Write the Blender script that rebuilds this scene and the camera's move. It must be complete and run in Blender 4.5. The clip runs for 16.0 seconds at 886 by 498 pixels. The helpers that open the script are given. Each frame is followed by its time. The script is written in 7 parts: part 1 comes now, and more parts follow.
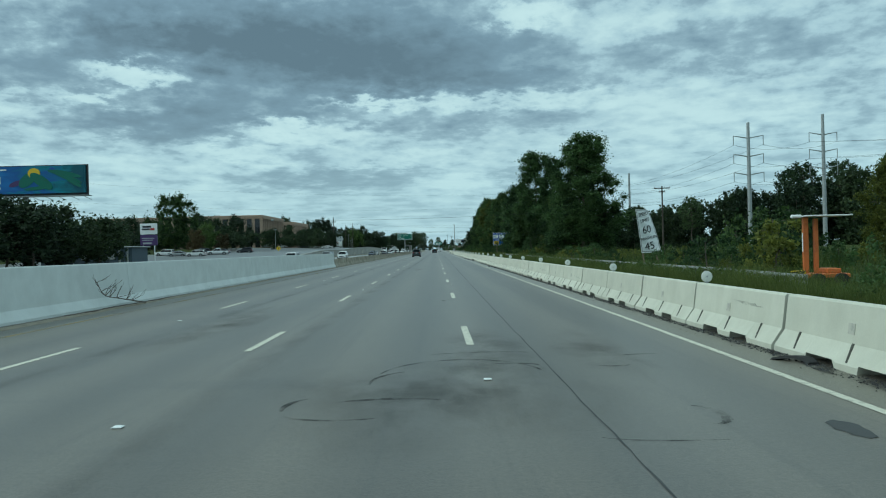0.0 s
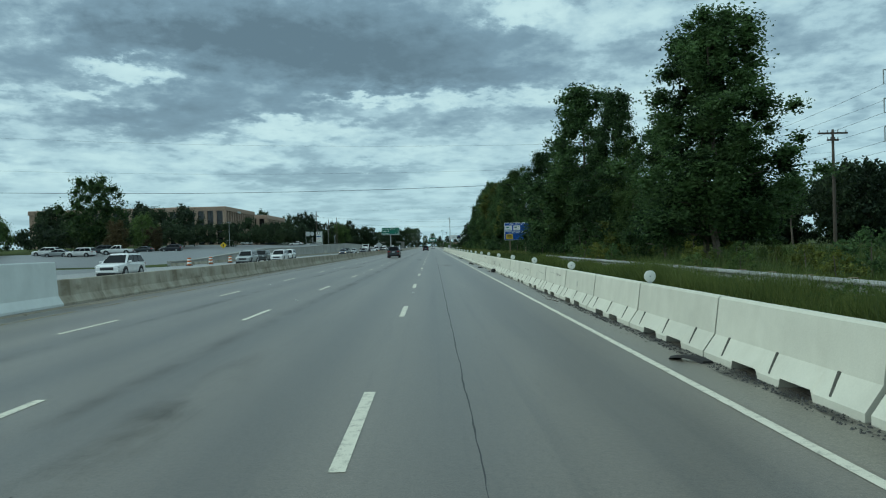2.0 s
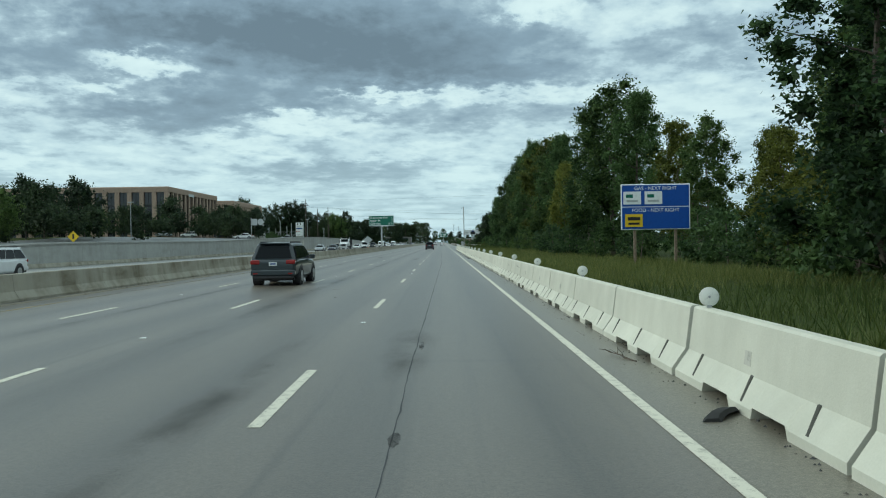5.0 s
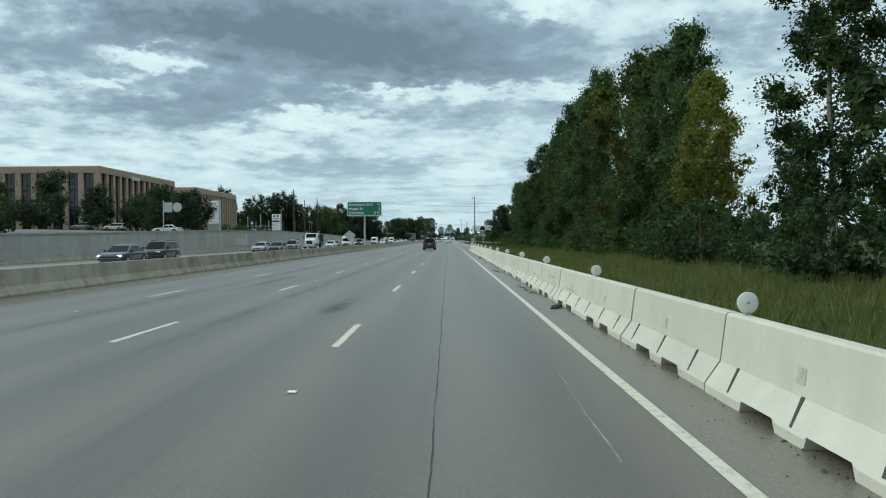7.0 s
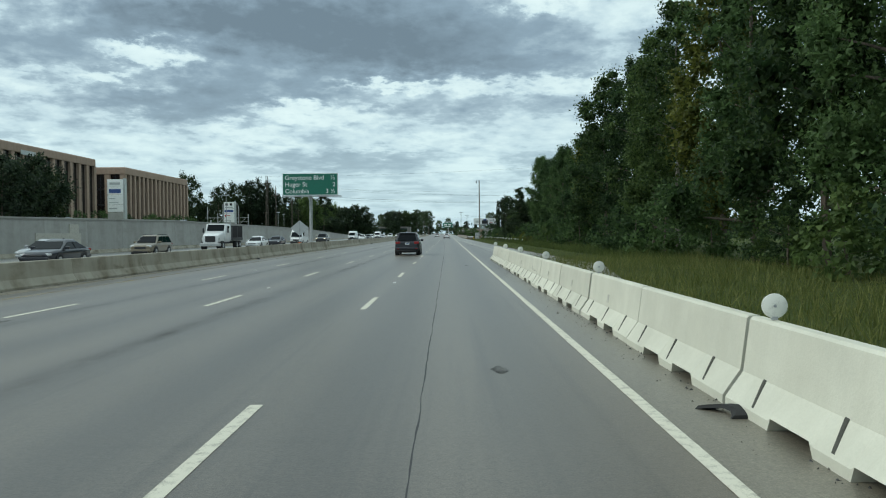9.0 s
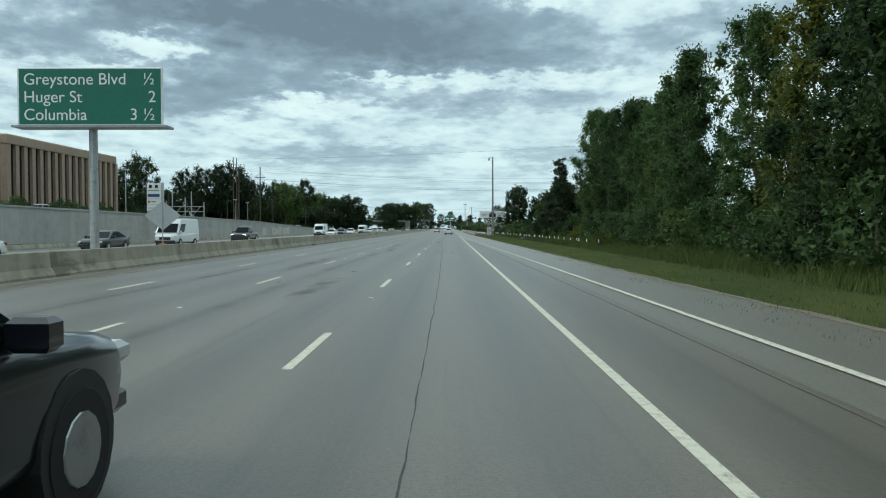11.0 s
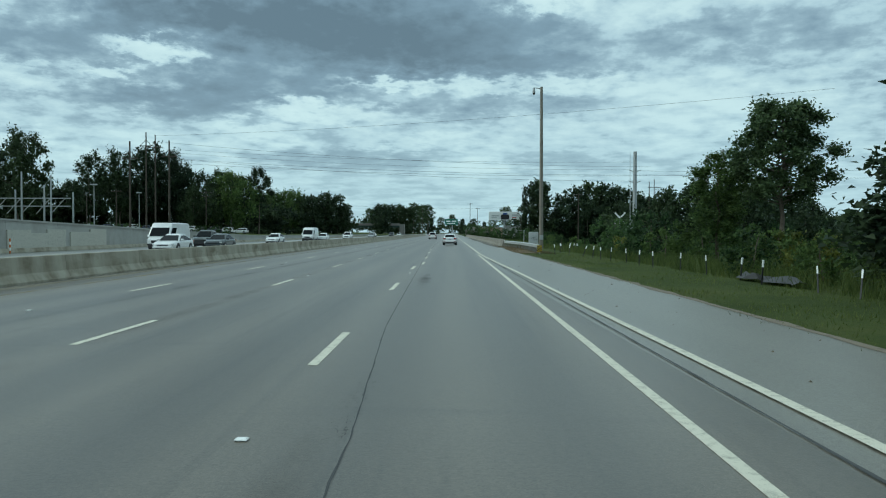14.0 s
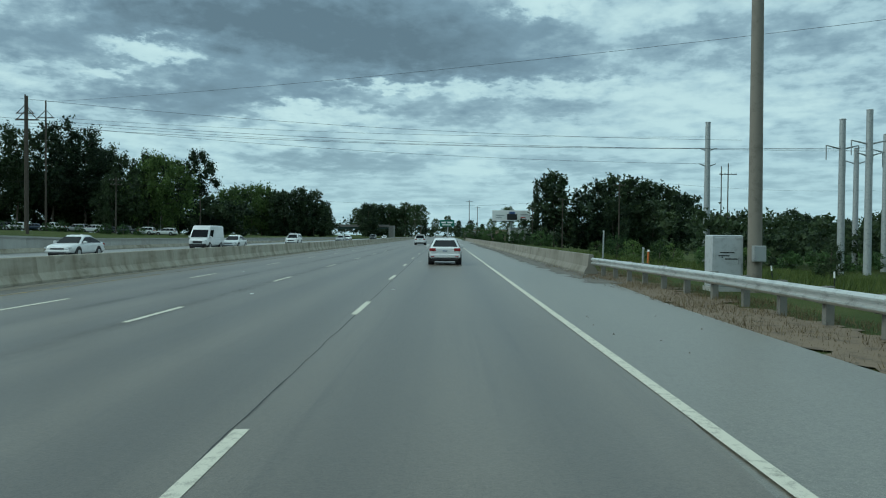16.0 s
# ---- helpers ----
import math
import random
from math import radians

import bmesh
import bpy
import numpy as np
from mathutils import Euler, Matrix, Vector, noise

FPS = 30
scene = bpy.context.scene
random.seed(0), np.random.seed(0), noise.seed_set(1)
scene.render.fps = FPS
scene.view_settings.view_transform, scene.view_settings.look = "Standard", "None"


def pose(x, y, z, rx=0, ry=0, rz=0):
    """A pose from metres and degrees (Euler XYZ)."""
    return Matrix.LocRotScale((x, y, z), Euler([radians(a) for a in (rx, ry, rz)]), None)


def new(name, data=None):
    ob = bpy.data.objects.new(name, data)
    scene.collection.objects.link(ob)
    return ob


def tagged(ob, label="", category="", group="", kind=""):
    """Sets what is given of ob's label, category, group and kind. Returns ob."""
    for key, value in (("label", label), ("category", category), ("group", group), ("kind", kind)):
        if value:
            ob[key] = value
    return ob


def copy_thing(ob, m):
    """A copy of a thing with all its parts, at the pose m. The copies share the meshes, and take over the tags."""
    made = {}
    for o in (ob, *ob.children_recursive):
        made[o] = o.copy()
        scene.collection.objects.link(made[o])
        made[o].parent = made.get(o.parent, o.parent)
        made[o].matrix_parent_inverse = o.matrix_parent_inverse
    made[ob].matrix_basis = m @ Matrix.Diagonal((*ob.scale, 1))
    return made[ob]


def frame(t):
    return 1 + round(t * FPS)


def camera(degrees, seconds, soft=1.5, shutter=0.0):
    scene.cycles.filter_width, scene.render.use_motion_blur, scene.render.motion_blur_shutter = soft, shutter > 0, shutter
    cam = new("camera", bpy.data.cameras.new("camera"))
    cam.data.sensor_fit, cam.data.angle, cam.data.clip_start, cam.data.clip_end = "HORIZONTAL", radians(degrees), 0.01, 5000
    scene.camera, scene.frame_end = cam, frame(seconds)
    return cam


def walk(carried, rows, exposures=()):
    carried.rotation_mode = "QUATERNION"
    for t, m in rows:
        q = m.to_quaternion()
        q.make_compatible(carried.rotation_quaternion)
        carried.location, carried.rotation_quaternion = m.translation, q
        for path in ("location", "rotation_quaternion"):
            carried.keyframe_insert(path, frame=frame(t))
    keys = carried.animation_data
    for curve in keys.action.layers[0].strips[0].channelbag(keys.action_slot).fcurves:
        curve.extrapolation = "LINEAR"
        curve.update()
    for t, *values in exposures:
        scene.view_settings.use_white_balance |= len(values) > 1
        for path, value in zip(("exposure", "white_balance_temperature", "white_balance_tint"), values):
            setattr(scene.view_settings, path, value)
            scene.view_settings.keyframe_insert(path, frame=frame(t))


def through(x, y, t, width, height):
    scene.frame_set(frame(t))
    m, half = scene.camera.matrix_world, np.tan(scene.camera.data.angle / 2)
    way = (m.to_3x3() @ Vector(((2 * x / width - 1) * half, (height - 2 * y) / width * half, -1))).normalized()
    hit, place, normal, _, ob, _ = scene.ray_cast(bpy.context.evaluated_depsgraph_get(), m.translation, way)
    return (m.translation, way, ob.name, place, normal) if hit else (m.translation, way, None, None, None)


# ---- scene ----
# ---------------------------------------------------------------- camera
cam = camera(60.7, 16.0, soft=1.1, shutter=0.005)
EYE = 1.64
ROWS = (
    (0.0, -0.54, 0.0, -0.52, -0.00, 1.45), (0.5, -0.20, 14.0, -0.72, -0.10, 1.49),
    (1.0, 0.15, 28.1, -0.85, -0.17, 1.48), (1.5, 0.49, 42.1, -0.87, -0.23, 1.49),
    (2.0, 0.74, 56.1, -0.87, -0.26, 1.55), (2.5, 0.96, 70.1, -0.88, -0.28, 1.48),
    (3.0, 1.16, 84.1, -0.88, -0.33, 1.48), (3.5, 1.36, 98.2, -0.60, -0.35, 1.38),
    (4.0, 1.56, 112.2, -0.38, -0.38, 1.19), (4.5, 1.69, 126.2, -0.20, -0.46, 1.01),
    (7.0, 1.76, 196.5, 0.46, -0.77, 0.50), (7.5, 1.80, 210.5, 0.46, -0.89, 0.55),
    (8.0, 1.80, 224.6, 0.43, -0.95, 0.54), (8.5, 1.81, 238.6, 0.41, -1.09, 0.54),
    (9.0, 1.85, 252.6, 0.35, -1.19, 0.46), (11.5, 1.89, 323.2, 0.59, -1.67, -0.09),
    (12.0, 1.82, 337.3, 0.65, -1.69, -0.19), (12.5, 1.73, 351.5, 0.70, -1.64, -0.24),
    (13.0, 1.65, 365.6, 0.73, -1.47, -0.26), (13.5, 1.64, 379.8, 0.66, -1.32, -0.22),
    (14.0, 1.70, 393.9, 0.59, -1.25, -0.17), (14.5, 1.74, 408.0, 0.45, -1.19, -0.14),
    (15.0, 1.69, 422.1, 0.35, -1.17, -0.17), (15.5, 1.65, 436.3, 0.28, -1.09, -0.28),
    (16.0, 1.63, 450.4, 0.23, -1.04, -0.47))
walk(cam, [(t, pose(x, y, EYE, 90 + pitch, 0, yaw) @ pose(0, 0, 0, 0, 0, -roll))
           for t, x, y, yaw, pitch, roll in ROWS],
     exposures=((0.0, 0.25, 5830, -11), (2.0, 0.26, 5880, -9), (4.5, 0.44, 6200, -4), (7.0, 0.52, 6370, 1), (9.0, 0.55, 6420, 1), (12.5, 0.58, 6220, -4), (14.5, 0.27, 5890, -8), (16.0, 0.23, 5850, -10)))

# ---------------------------------------------------------------- light
world = bpy.data.worlds.new("overcast_sky")
scene.world = world
world.use_nodes = True


class Nodes:
    """Short hand for building a node tree."""

    def __init__(self, tree):
        self.tree = tree
        tree.nodes.clear()

    def add(self, kind, **values):
        n = self.tree.nodes.new("ShaderNode" + kind)
        for k, v in values.items():
            if k[0] == "i" and k[1:].isdigit():
                self.put(n.inputs[int(k[1:])], v)
            elif k in n.inputs:
                self.put(n.inputs[k], v)
            else:
                setattr(n, k, v)
        return n

    def put(self, socket, v):
        if isinstance(v, bpy.types.NodeSocket):
            self.tree.links.new(v, socket)
        else:
            socket.default_value = v

    def math(self, op, a, b=0.0, c=0.0):
        return self.add("Math", operation=op, i0=a, i1=b, i2=c).outputs[0]

    def mix(self, fac, a, b, blend="MIX"):
        n = self.add("Mix", data_type="RGBA", blend_type=blend)
        self.put(n.inputs[0], fac)
        self.put(n.inputs[6], a)
        self.put(n.inputs[7], b)
        return n.outputs[2]

    def ramp(self, fac, *stops, mode="LINEAR"):
        n = self.add("ValToRGB", i0=fac)
        e = n.color_ramp.elements
        n.color_ramp.interpolation = mode
        while len(e) < len(stops):
            e.new(0.5)
        for el, (p, c) in zip(e, stops):
            el.position = p
            el.color = (c, c, c, 1) if isinstance(c, (int, float)) else (*c, 1)
        return n.outputs[0]

    def noise(self, vec, scale, detail=4.0, rough=0.55, dist=0.0):
        n = self.add("TexNoise", Scale=scale, Detail=detail, Roughness=rough, Distortion=dist)
        if vec is not None:
            self.put(n.inputs["Vector"], vec)
        return n.outputs[0]

    def scaled(self, vec, sx, sy, sz):
        n = self.add("Mapping")
        self.put(n.inputs[0], vec)
        n.inputs["Scale"].default_value = (sx, sy, sz)
        return n.outputs[0]


SUN_UP, SUN_AZ = 38.0, 262.0
w = Nodes(world.node_tree)
sky = w.add("TexSky", sky_type="NISHITA", sun_disc=False, sun_elevation=radians(SUN_UP), sun_rotation=radians(SUN_AZ),
            air_density=1.0, dust_density=2.0)
co = w.add("TexCoord").outputs["Generated"]
sep = w.add("SeparateXYZ", i0=co)
X, Y, Z = sep.outputs
# cloud shapes shrink evenly towards the horizon
az = w.math("ARCTAN2", X, Y)
el = w.math("ARCSINE", Z)
deep = w.math("ADD", w.math("MAXIMUM", el, 0.0), 0.09)
flat = w.add("CombineXYZ", i0=w.math("MULTIPLY", az, 1.72), i1=w.math("LOGARITHM", deep, math.e), i2=0.0).outputs[0]
big = w.noise(flat, 3.4, 6.0, 0.5)
billow = w.noise(flat, 9.5, 6.0, 0.55)
ragged = w.noise(flat, 19.0, 5.0, 0.6)
curl = w.noise(w.scaled(flat, 1, 1.2, 1), 17.0, 5.0, 0.6)
wisp = w.noise(w.scaled(flat, 1, 1.3, 1), 15.0, 5.0, 0.55)
azw = w.math("ADD", az, w.math("MULTIPLY", w.math("SUBTRACT", ragged, 0.5), 0.11))
elw = w.math("ADD", el, w.math("MULTIPLY", w.math("SUBTRACT", curl, 0.5), 0.065))
# banks of thick cloud and thin bright gaps: azimuth, height, half widths in degrees, weight
BANKS = ((-7.1, 14.2, 8.1, 2.0, 0.62), (-4.9, 12.8, 5.1, 1.1, 0.35), (-13.7, 15.0, 8.1, 1.8, 0.55), (-20.8, 15.1, 5.6, 1.0, 0.50), (-10.4, 17.1, 12.8, 1.7, 0.45), (0.6, 14.1, 4.7, 1.5, 0.42),
          (4.9, 12.4, 5.6, 0.7, 0.45), (6.6, 15.1, 4.7, 0.9, 0.22), (-18.9, 9.2, 4.7, 0.9, 0.55), (-16.1, 11.2, 4.1, 1.3, 0.40), (-9.8, 10.8, 2.6, 1.0, 0.38), (-28.3, 12.6, 4.7, 1.3, 0.40),
          (-23.2, 13.7, 2.1, 0.4, 0.25), (-0.2, 9.6, 7.3, 0.9, 0.18), (-7.9, 5.4, 6.0, 0.6, 0.42), (9.1, 5.2, 4.3, 0.7, 0.22), (-26.6, 9.7, 4.3, 0.9, 0.15), (14.4, 14.2, 6.4, 1.3, 0.10),
          (23.8, 13.5, 6.4, 1.5, 0.14), (8.2, 9.0, 3.8, 0.5, 0.16))
GAPS = ((-21.7, 12.5, 2.4, 0.6, -0.75), (-24.3, 10.9, 1.4, 0.4, -0.50), (-12.3, 9.1, 2.2, 0.6, -0.65), (-7.9, 8.7, 2.8, 0.6, -0.38), (-14.3, 7.3, 3.0, 0.5, -0.36), (7.4, 17.0, 2.6, 0.7, -0.70),
          (12.8, 15.8, 3.8, 1.1, -0.22), (-4.5, 11.0, 3.4, 0.3, -0.50), (16.7, 8.3, 6.4, 1.5, -0.26), (-30.3, 5.8, 2.6, 0.5, -0.45), (1.7, 5.0, 3.0, 0.6, -0.36), (3.2, 10.9, 4.3, 0.4, -0.28),
          (-2.0, 6.9, 4.7, 0.6, -0.26), (-30.0, 10.3, 2.6, 0.6, -0.25), (-23.4, 6.5, 4.7, 0.7, -0.20), (10.7, 10.8, 3.4, 0.5, -0.28), (-19.7, 4.6, 5.1, 0.6, -0.16), (21.3, 10.3, 5.1, 1.0, -0.16))
thick = w.math("ADD", w.math("MULTIPLY", w.math("SUBTRACT", big, 0.5), 0.45),
               w.math("MULTIPLY", w.math("SUBTRACT", billow, 0.5), 1.0))
thick = w.math("ADD", thick, w.math("MULTIPLY", w.math("SUBTRACT", wisp, 0.5), 0.95))
for a, e, ra, re, amount in BANKS + GAPS:
    p = w.math("MULTIPLY", w.math("SUBTRACT", azw, radians(a)), 1 / radians(ra))
    q = w.math("MULTIPLY", w.math("SUBTRACT", elw, radians(e)), 1 / radians(re))
    d2 = w.math("ADD", w.math("MULTIPLY", p, p), w.math("MULTIPLY", q, q))
    g = w.math("EXPONENT", w.math("MULTIPLY", w.math("POWER", d2, 1.3), -0.6))
    thick = w.math("ADD", thick, w.math("MULTIPLY", g, amount))
cloud = w.ramp(w.math("ADD", w.math("MULTIPLY", thick, 0.51), 0.395),
               (0.04, (0.575, 0.66, 0.68)), (0.24, (0.52, 0.608, 0.64)), (0.385, (0.40, 0.49, 0.55)), (0.46, (0.29, 0.365, 0.43)), (0.60, (0.198, 0.26, 0.325)),
               (0.98, (0.12, 0.158, 0.198)))
low = w.ramp(el, (0.0, 1.0), (0.16, 0.0))
cloud = w.mix(w.math("MULTIPLY", low, 0.55), cloud, (0.47, 0.60, 0.66, 1))
up = w.ramp(el, (0.33, 0.0), (0.75, 1.0))
cloud = w.mix(w.math("MULTIPLY", up, 0.85), cloud, (0.58, 0.67, 0.71, 1))
out = w.add("Background", Color=w.mix(0.93, w.mix(1.0, sky.outputs[0], (0.1, 0.1, 0.1, 1), "MULTIPLY"), cloud), Strength=1.0)
w.add("OutputWorld", i0=out.outputs[0])

sun = new("sun", bpy.data.lights.new("sun", "SUN"))
sun.data.energy, sun.data.angle, sun.data.color = 1.1, radians(30), (1.0, 0.97, 0.92)
sun.rotation_euler = (radians(90 - SUN_UP), 0, radians(180 - SUN_AZ))

# ---------------------------------------------------------------- materials
MATS = {}


def shader(name, rough=0.7, metal=0.0, spec=0.5):
    m = bpy.data.materials.new(name)
    m.use_nodes = True
    n = Nodes(m.node_tree)
    b = n.add("BsdfPrincipled", Roughness=rough, Metallic=metal)
    b.inputs["Specular IOR Level"].default_value = spec
    n.add("OutputMaterial", i0=b.outputs[0])
    MATS[name] = m
    return m, n, b


def plain(name, colour, rough=0.6, metal=0.0, grime=0.12, scale=6.0, bump=0.0, spec=0.5):
    """One colour with grain and blotches of dirt at two sizes."""
    m, n, b = shader(name, rough, metal, spec)
    co = n.add("TexCoord").outputs["Object"]
    a = n.noise(co, scale, 5)
    c = n.noise(co, scale * 9, 3)
    v = n.math("ADD", n.math("MULTIPLY", a, 1.3), n.math("MULTIPLY", c, 0.7))
    f = n.ramp(v, (0.6, 1.0 - grime * 1.6), (1.35, 1.0 + grime))
    n.put(b.inputs[0], n.mix(1.0, (*colour, 1), f, "MULTIPLY"))
    n.put(b.inputs["Roughness"], n.math("ADD", n.math("MULTIPLY", a, 0.2), rough - 0.1))
    if bump:
        bp = n.add("Bump", Strength=bump, Distance=0.02, Height=c)
        n.put(b.inputs["Normal"], bp.outputs[0])
    return m


def asphalt(name, base, tracks=True):
    m, n, b = shader(name, 0.38, 0, 1.0)
    g = n.add("NewGeometry").outputs["Position"]
    s = n.add("SeparateXYZ", i0=g)
    x = s.outputs[0]
    grain = n.noise(g, 38, 3, 0.7)
    blot = n.noise(n.scaled(g, 0.9, 0.10, 1), 1.0, 6, 0.6)
    patch = n.noise(n.scaled(g, 0.25, 0.022, 1), 1.0, 3, 0.5)
    mott = n.noise(n.scaled(g, 5.5, 2.2, 1), 1.0, 5, 0.65)
    v = n.math("ADD", n.math("MULTIPLY", n.math("ADD", blot, mott), 0.24), n.math("MULTIPLY", grain, 0.35))
    speck = n.noise(g, 20, 4, 0.8)
    v = n.math("ADD", v, n.math("MULTIPLY", n.math("SUBTRACT", speck, 0.5), 1.5))
    v = n.math("ADD", v, n.math("MULTIPLY", patch, 0.5))
    col = n.ramp(v, (0.45, tuple(c * 0.72 for c in base)), (0.65, base), (0.86, tuple(c * 1.22 for c in base)))
    if tracks:
        # wheel paths and the oily strip between them repeat with the lane
        ph = n.math("MULTIPLY", x, 2 * math.pi / 1.83)
        t = n.math("MULTIPLY", n.math("COSINE", ph), n.math("ADD", n.math("MULTIPLY", blot, 0.5), -0.02))
        col = n.mix(1.0, col, n.ramp(n.math("ADD", t, 0.5), (0.25, 0.72), (0.75, 1.12)), "MULTIPLY")
        # long dark streaks of rubber and drips
        st = n.noise(n.scaled(g, 3.2, 0.045, 1), 1.0, 4, 0.65)
        col = n.mix(1.0, col, n.ramp(st, (0.30, 0.70), (0.47, 1.0)), "MULTIPLY")
        tr = n.noise(n.scaled(g, 0.10, 0.9, 1), 1.0, 3, 0.6)
        col = n.mix(1.0, col, n.ramp(tr, (0.28, 0.80), (0.38, 1.0)), "MULTIPLY")
    # pale and dark stones of the aggregate
    agg = n.noise(g, 75, 2, 0.8)
    col = n.mix(1.0, col, n.ramp(agg, (0.34, 0.62), (0.50, 0.98), (0.66, 1.45)), "MULTIPLY")
    n.put(b.inputs[0], col)
    bp = n.add("Bump", Strength=0.26, Distance=0.01, Height=grain)
    n.put(b.inputs["Normal"], bp.outputs[0])
    return m


def concrete(name, base, stain=0.5, tint=(0.55, 0.5, 0.42), run=3.0, patchy=0.0):
    """Cast concrete: cloudy, with runs of dirt from the top and along the foot."""
    m, n, b = shader(name, 0.85, 0, 0.3)
    g = n.add("NewGeometry").outputs["Position"]
    rnd = n.add("ObjectInfo").outputs["Random"]
    off = n.add("CombineXYZ", i0=0.0, i1=n.math("MULTIPLY", rnd, 50.0), i2=0.0).outputs[0]
    g = n.add("VectorMath", operation="ADD", i0=g, i1=off).outputs[0]
    cl = n.noise(g, 1.3, 6, 0.6)
    runs = n.noise(n.scaled(g, run, run, run * 0.14), 1.0, 5, 0.6)
    grain = n.noise(g, 45, 3, 0.6)
    v = n.math("ADD", n.math("MULTIPLY", cl, 0.6), n.math("MULTIPLY", grain, 0.25))
    col = n.ramp(v, (0.28, tuple(c * 0.84 for c in base)), (0.62, tuple(c * 1.06 for c in base)))
    col = n.mix(1.0, col, n.ramp(n.math("ADD", n.math("MULTIPLY", rnd, 0.14), 0.5), (0.5, 0.92), (0.64, 1.03)), "MULTIPLY")
    d = n.ramp(runs, (0.40, stain), (0.58, 0.0))
    if patchy:
        area = n.noise(n.scaled(g, 0.35, 0.35, 1.1), 1.0, 5, 0.65)
        d = n.math("MAXIMUM", n.math("MULTIPLY", d, n.ramp(area, (0.38, 0.2), (0.6, 1.0))), n.ramp(area, (0.56, 0.0), (0.70, patchy * stain)))
    col = n.mix(d, col, tuple(c * t for c, t in zip(base, tint)) + (1,))
    n.put(b.inputs[0], col)
    bp = n.add("Bump", Strength=0.25, Distance=0.01, Height=grain)
    n.put(b.inputs["Normal"], bp.outputs[0])
    return m


def leafy(name, dark, light, through=0.25):
    m, n, b = shader(name, 0.62, 0, 0.25)
    isl = n.add("NewGeometry").outputs["Random Per Island"]
    rnd = n.add("ObjectInfo").outputs["Random"]
    pos = n.add("TexCoord").outputs["Object"]
    big = n.noise(pos, 0.35, 3)
    f = n.math("ADD", n.math("MULTIPLY", isl, 0.55), n.math("MULTIPLY", n.math("SUBTRACT", big, 0.3), 0.9))
    f = n.math("ADD", f, n.math("MULTIPLY", n.math("SUBTRACT", rnd, 0.5), 0.5))
    col = n.ramp(f, (0.15, dark), (0.95, light))
    n.put(b.inputs[0], col)
    tl = n.add("BsdfTranslucent", Color=col)
    mx = n.add("MixShader", i0=through, i1=b.outputs[0], i2=tl.outputs[0])
    n.add("OutputMaterial", i0=mx.outputs[0], is_active_output=True)
    return m


def worn_film(name, colour, cover, scale=3.0, fade=False):
    """Rubber, oil or old paint that has partly worn off, so the road shows through."""
    m, n, b = shader(name, 0.85, 0, 0.3)
    g = n.add("NewGeometry").outputs["Position"]
    a = n.noise(n.scaled(g, 1, 0.5, 1), scale, 6, 0.65)
    c = n.noise(g, 40, 3, 0.7)
    b.inputs[0].default_value = (*colour, 1)
    v = n.math("ADD", n.math("MULTIPLY", a, 0.7), n.math("MULTIPLY", c, 0.3))
    film = n.ramp(v, (0.42, 0.0), (0.64, cover))
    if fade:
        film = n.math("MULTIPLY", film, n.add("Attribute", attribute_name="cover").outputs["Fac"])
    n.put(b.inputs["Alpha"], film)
    return m


def glassy(name, colour=(0.02, 0.025, 0.03), rough=0.06, spec=0.6):
    m, n, b = shader(name, rough, 0, spec)
    b.inputs[0].default_value = (*colour, 1)
    return m


asphalt("asphalt", (0.105, 0.089, 0.067))
asphalt("asphalt_dusty", (0.132, 0.119, 0.092), False)
asphalt("asphalt_shoulder", (0.146, 0.136, 0.112), False)
asphalt("asphalt_far", (0.20, 0.197, 0.183), False)
asphalt("asphalt_lot", (0.085, 0.086, 0.084), False)
concrete("barrier_white", (0.60, 0.595, 0.505), 0.16, (0.72, 0.7, 0.66))
concrete("barrier_old", (0.40, 0.375, 0.305), 0.9, (0.40, 0.37, 0.31), 0.8, 1.0)
concrete("barrier_grimy", (0.27, 0.255, 0.22), 0.8, (0.5, 0.48, 0.42), 1.1, 0.9)
concrete("wall_painted", (0.66, 0.70, 0.69), 0.14, (0.8, 0.82, 0.82))
concrete("wall_retaining", (0.40, 0.40, 0.375), 0.5, (0.58, 0.57, 0.53), 0.45, 0.9)
concrete("precast_brown", (0.40, 0.295, 0.23), 0.3)
plain("line_white", (0.45, 0.435, 0.36), 0.7, 0, 0.30, 9)
worn_film("rubber_mark", (0.035, 0.035, 0.035), 0.9)
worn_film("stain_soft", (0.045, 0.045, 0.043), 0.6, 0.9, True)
worn_film("line_yellow", (0.42, 0.33, 0.14), 0.8, 1.2)
worn_film("line_worn", (0.5, 0.5, 0.48), 0.85, 2.0)
plain("tar", (0.035, 0.036, 0.037), 0.7, 0, 0.3, 5)
plain("silt", (0.105, 0.098, 0.086), 0.95, 0, 0.4, 4, 0.2)
plain("dirt", (0.125, 0.105, 0.08), 0.95, 0, 0.35, 4, 0.15)
plain("dirt_pale", (0.20, 0.175, 0.135), 0.95, 0, 0.35, 4, 0.15)
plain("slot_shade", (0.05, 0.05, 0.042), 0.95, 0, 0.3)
plain("gap_shade", (0.03, 0.03, 0.028), 0.95, 0, 0.3)
worn_film("smear", (0.10, 0.10, 0.095), 0.55, 1.6)
plain("soil", (0.12, 0.09, 0.06), 0.95, 0, 0.4, 3, 0.3)
plain("patch_grey", (0.38, 0.37, 0.325), 0.9, 0, 0.25, 10)
plain("reflector", (0.62, 0.63, 0.58), 0.5, 0.0, 0.16, 12)
plain("steel", (0.42, 0.43, 0.43), 0.45, 0.75, 0.2, 4)
plain("steel_dull", (0.30, 0.315, 0.32), 0.55, 0.35, 0.2, 3)
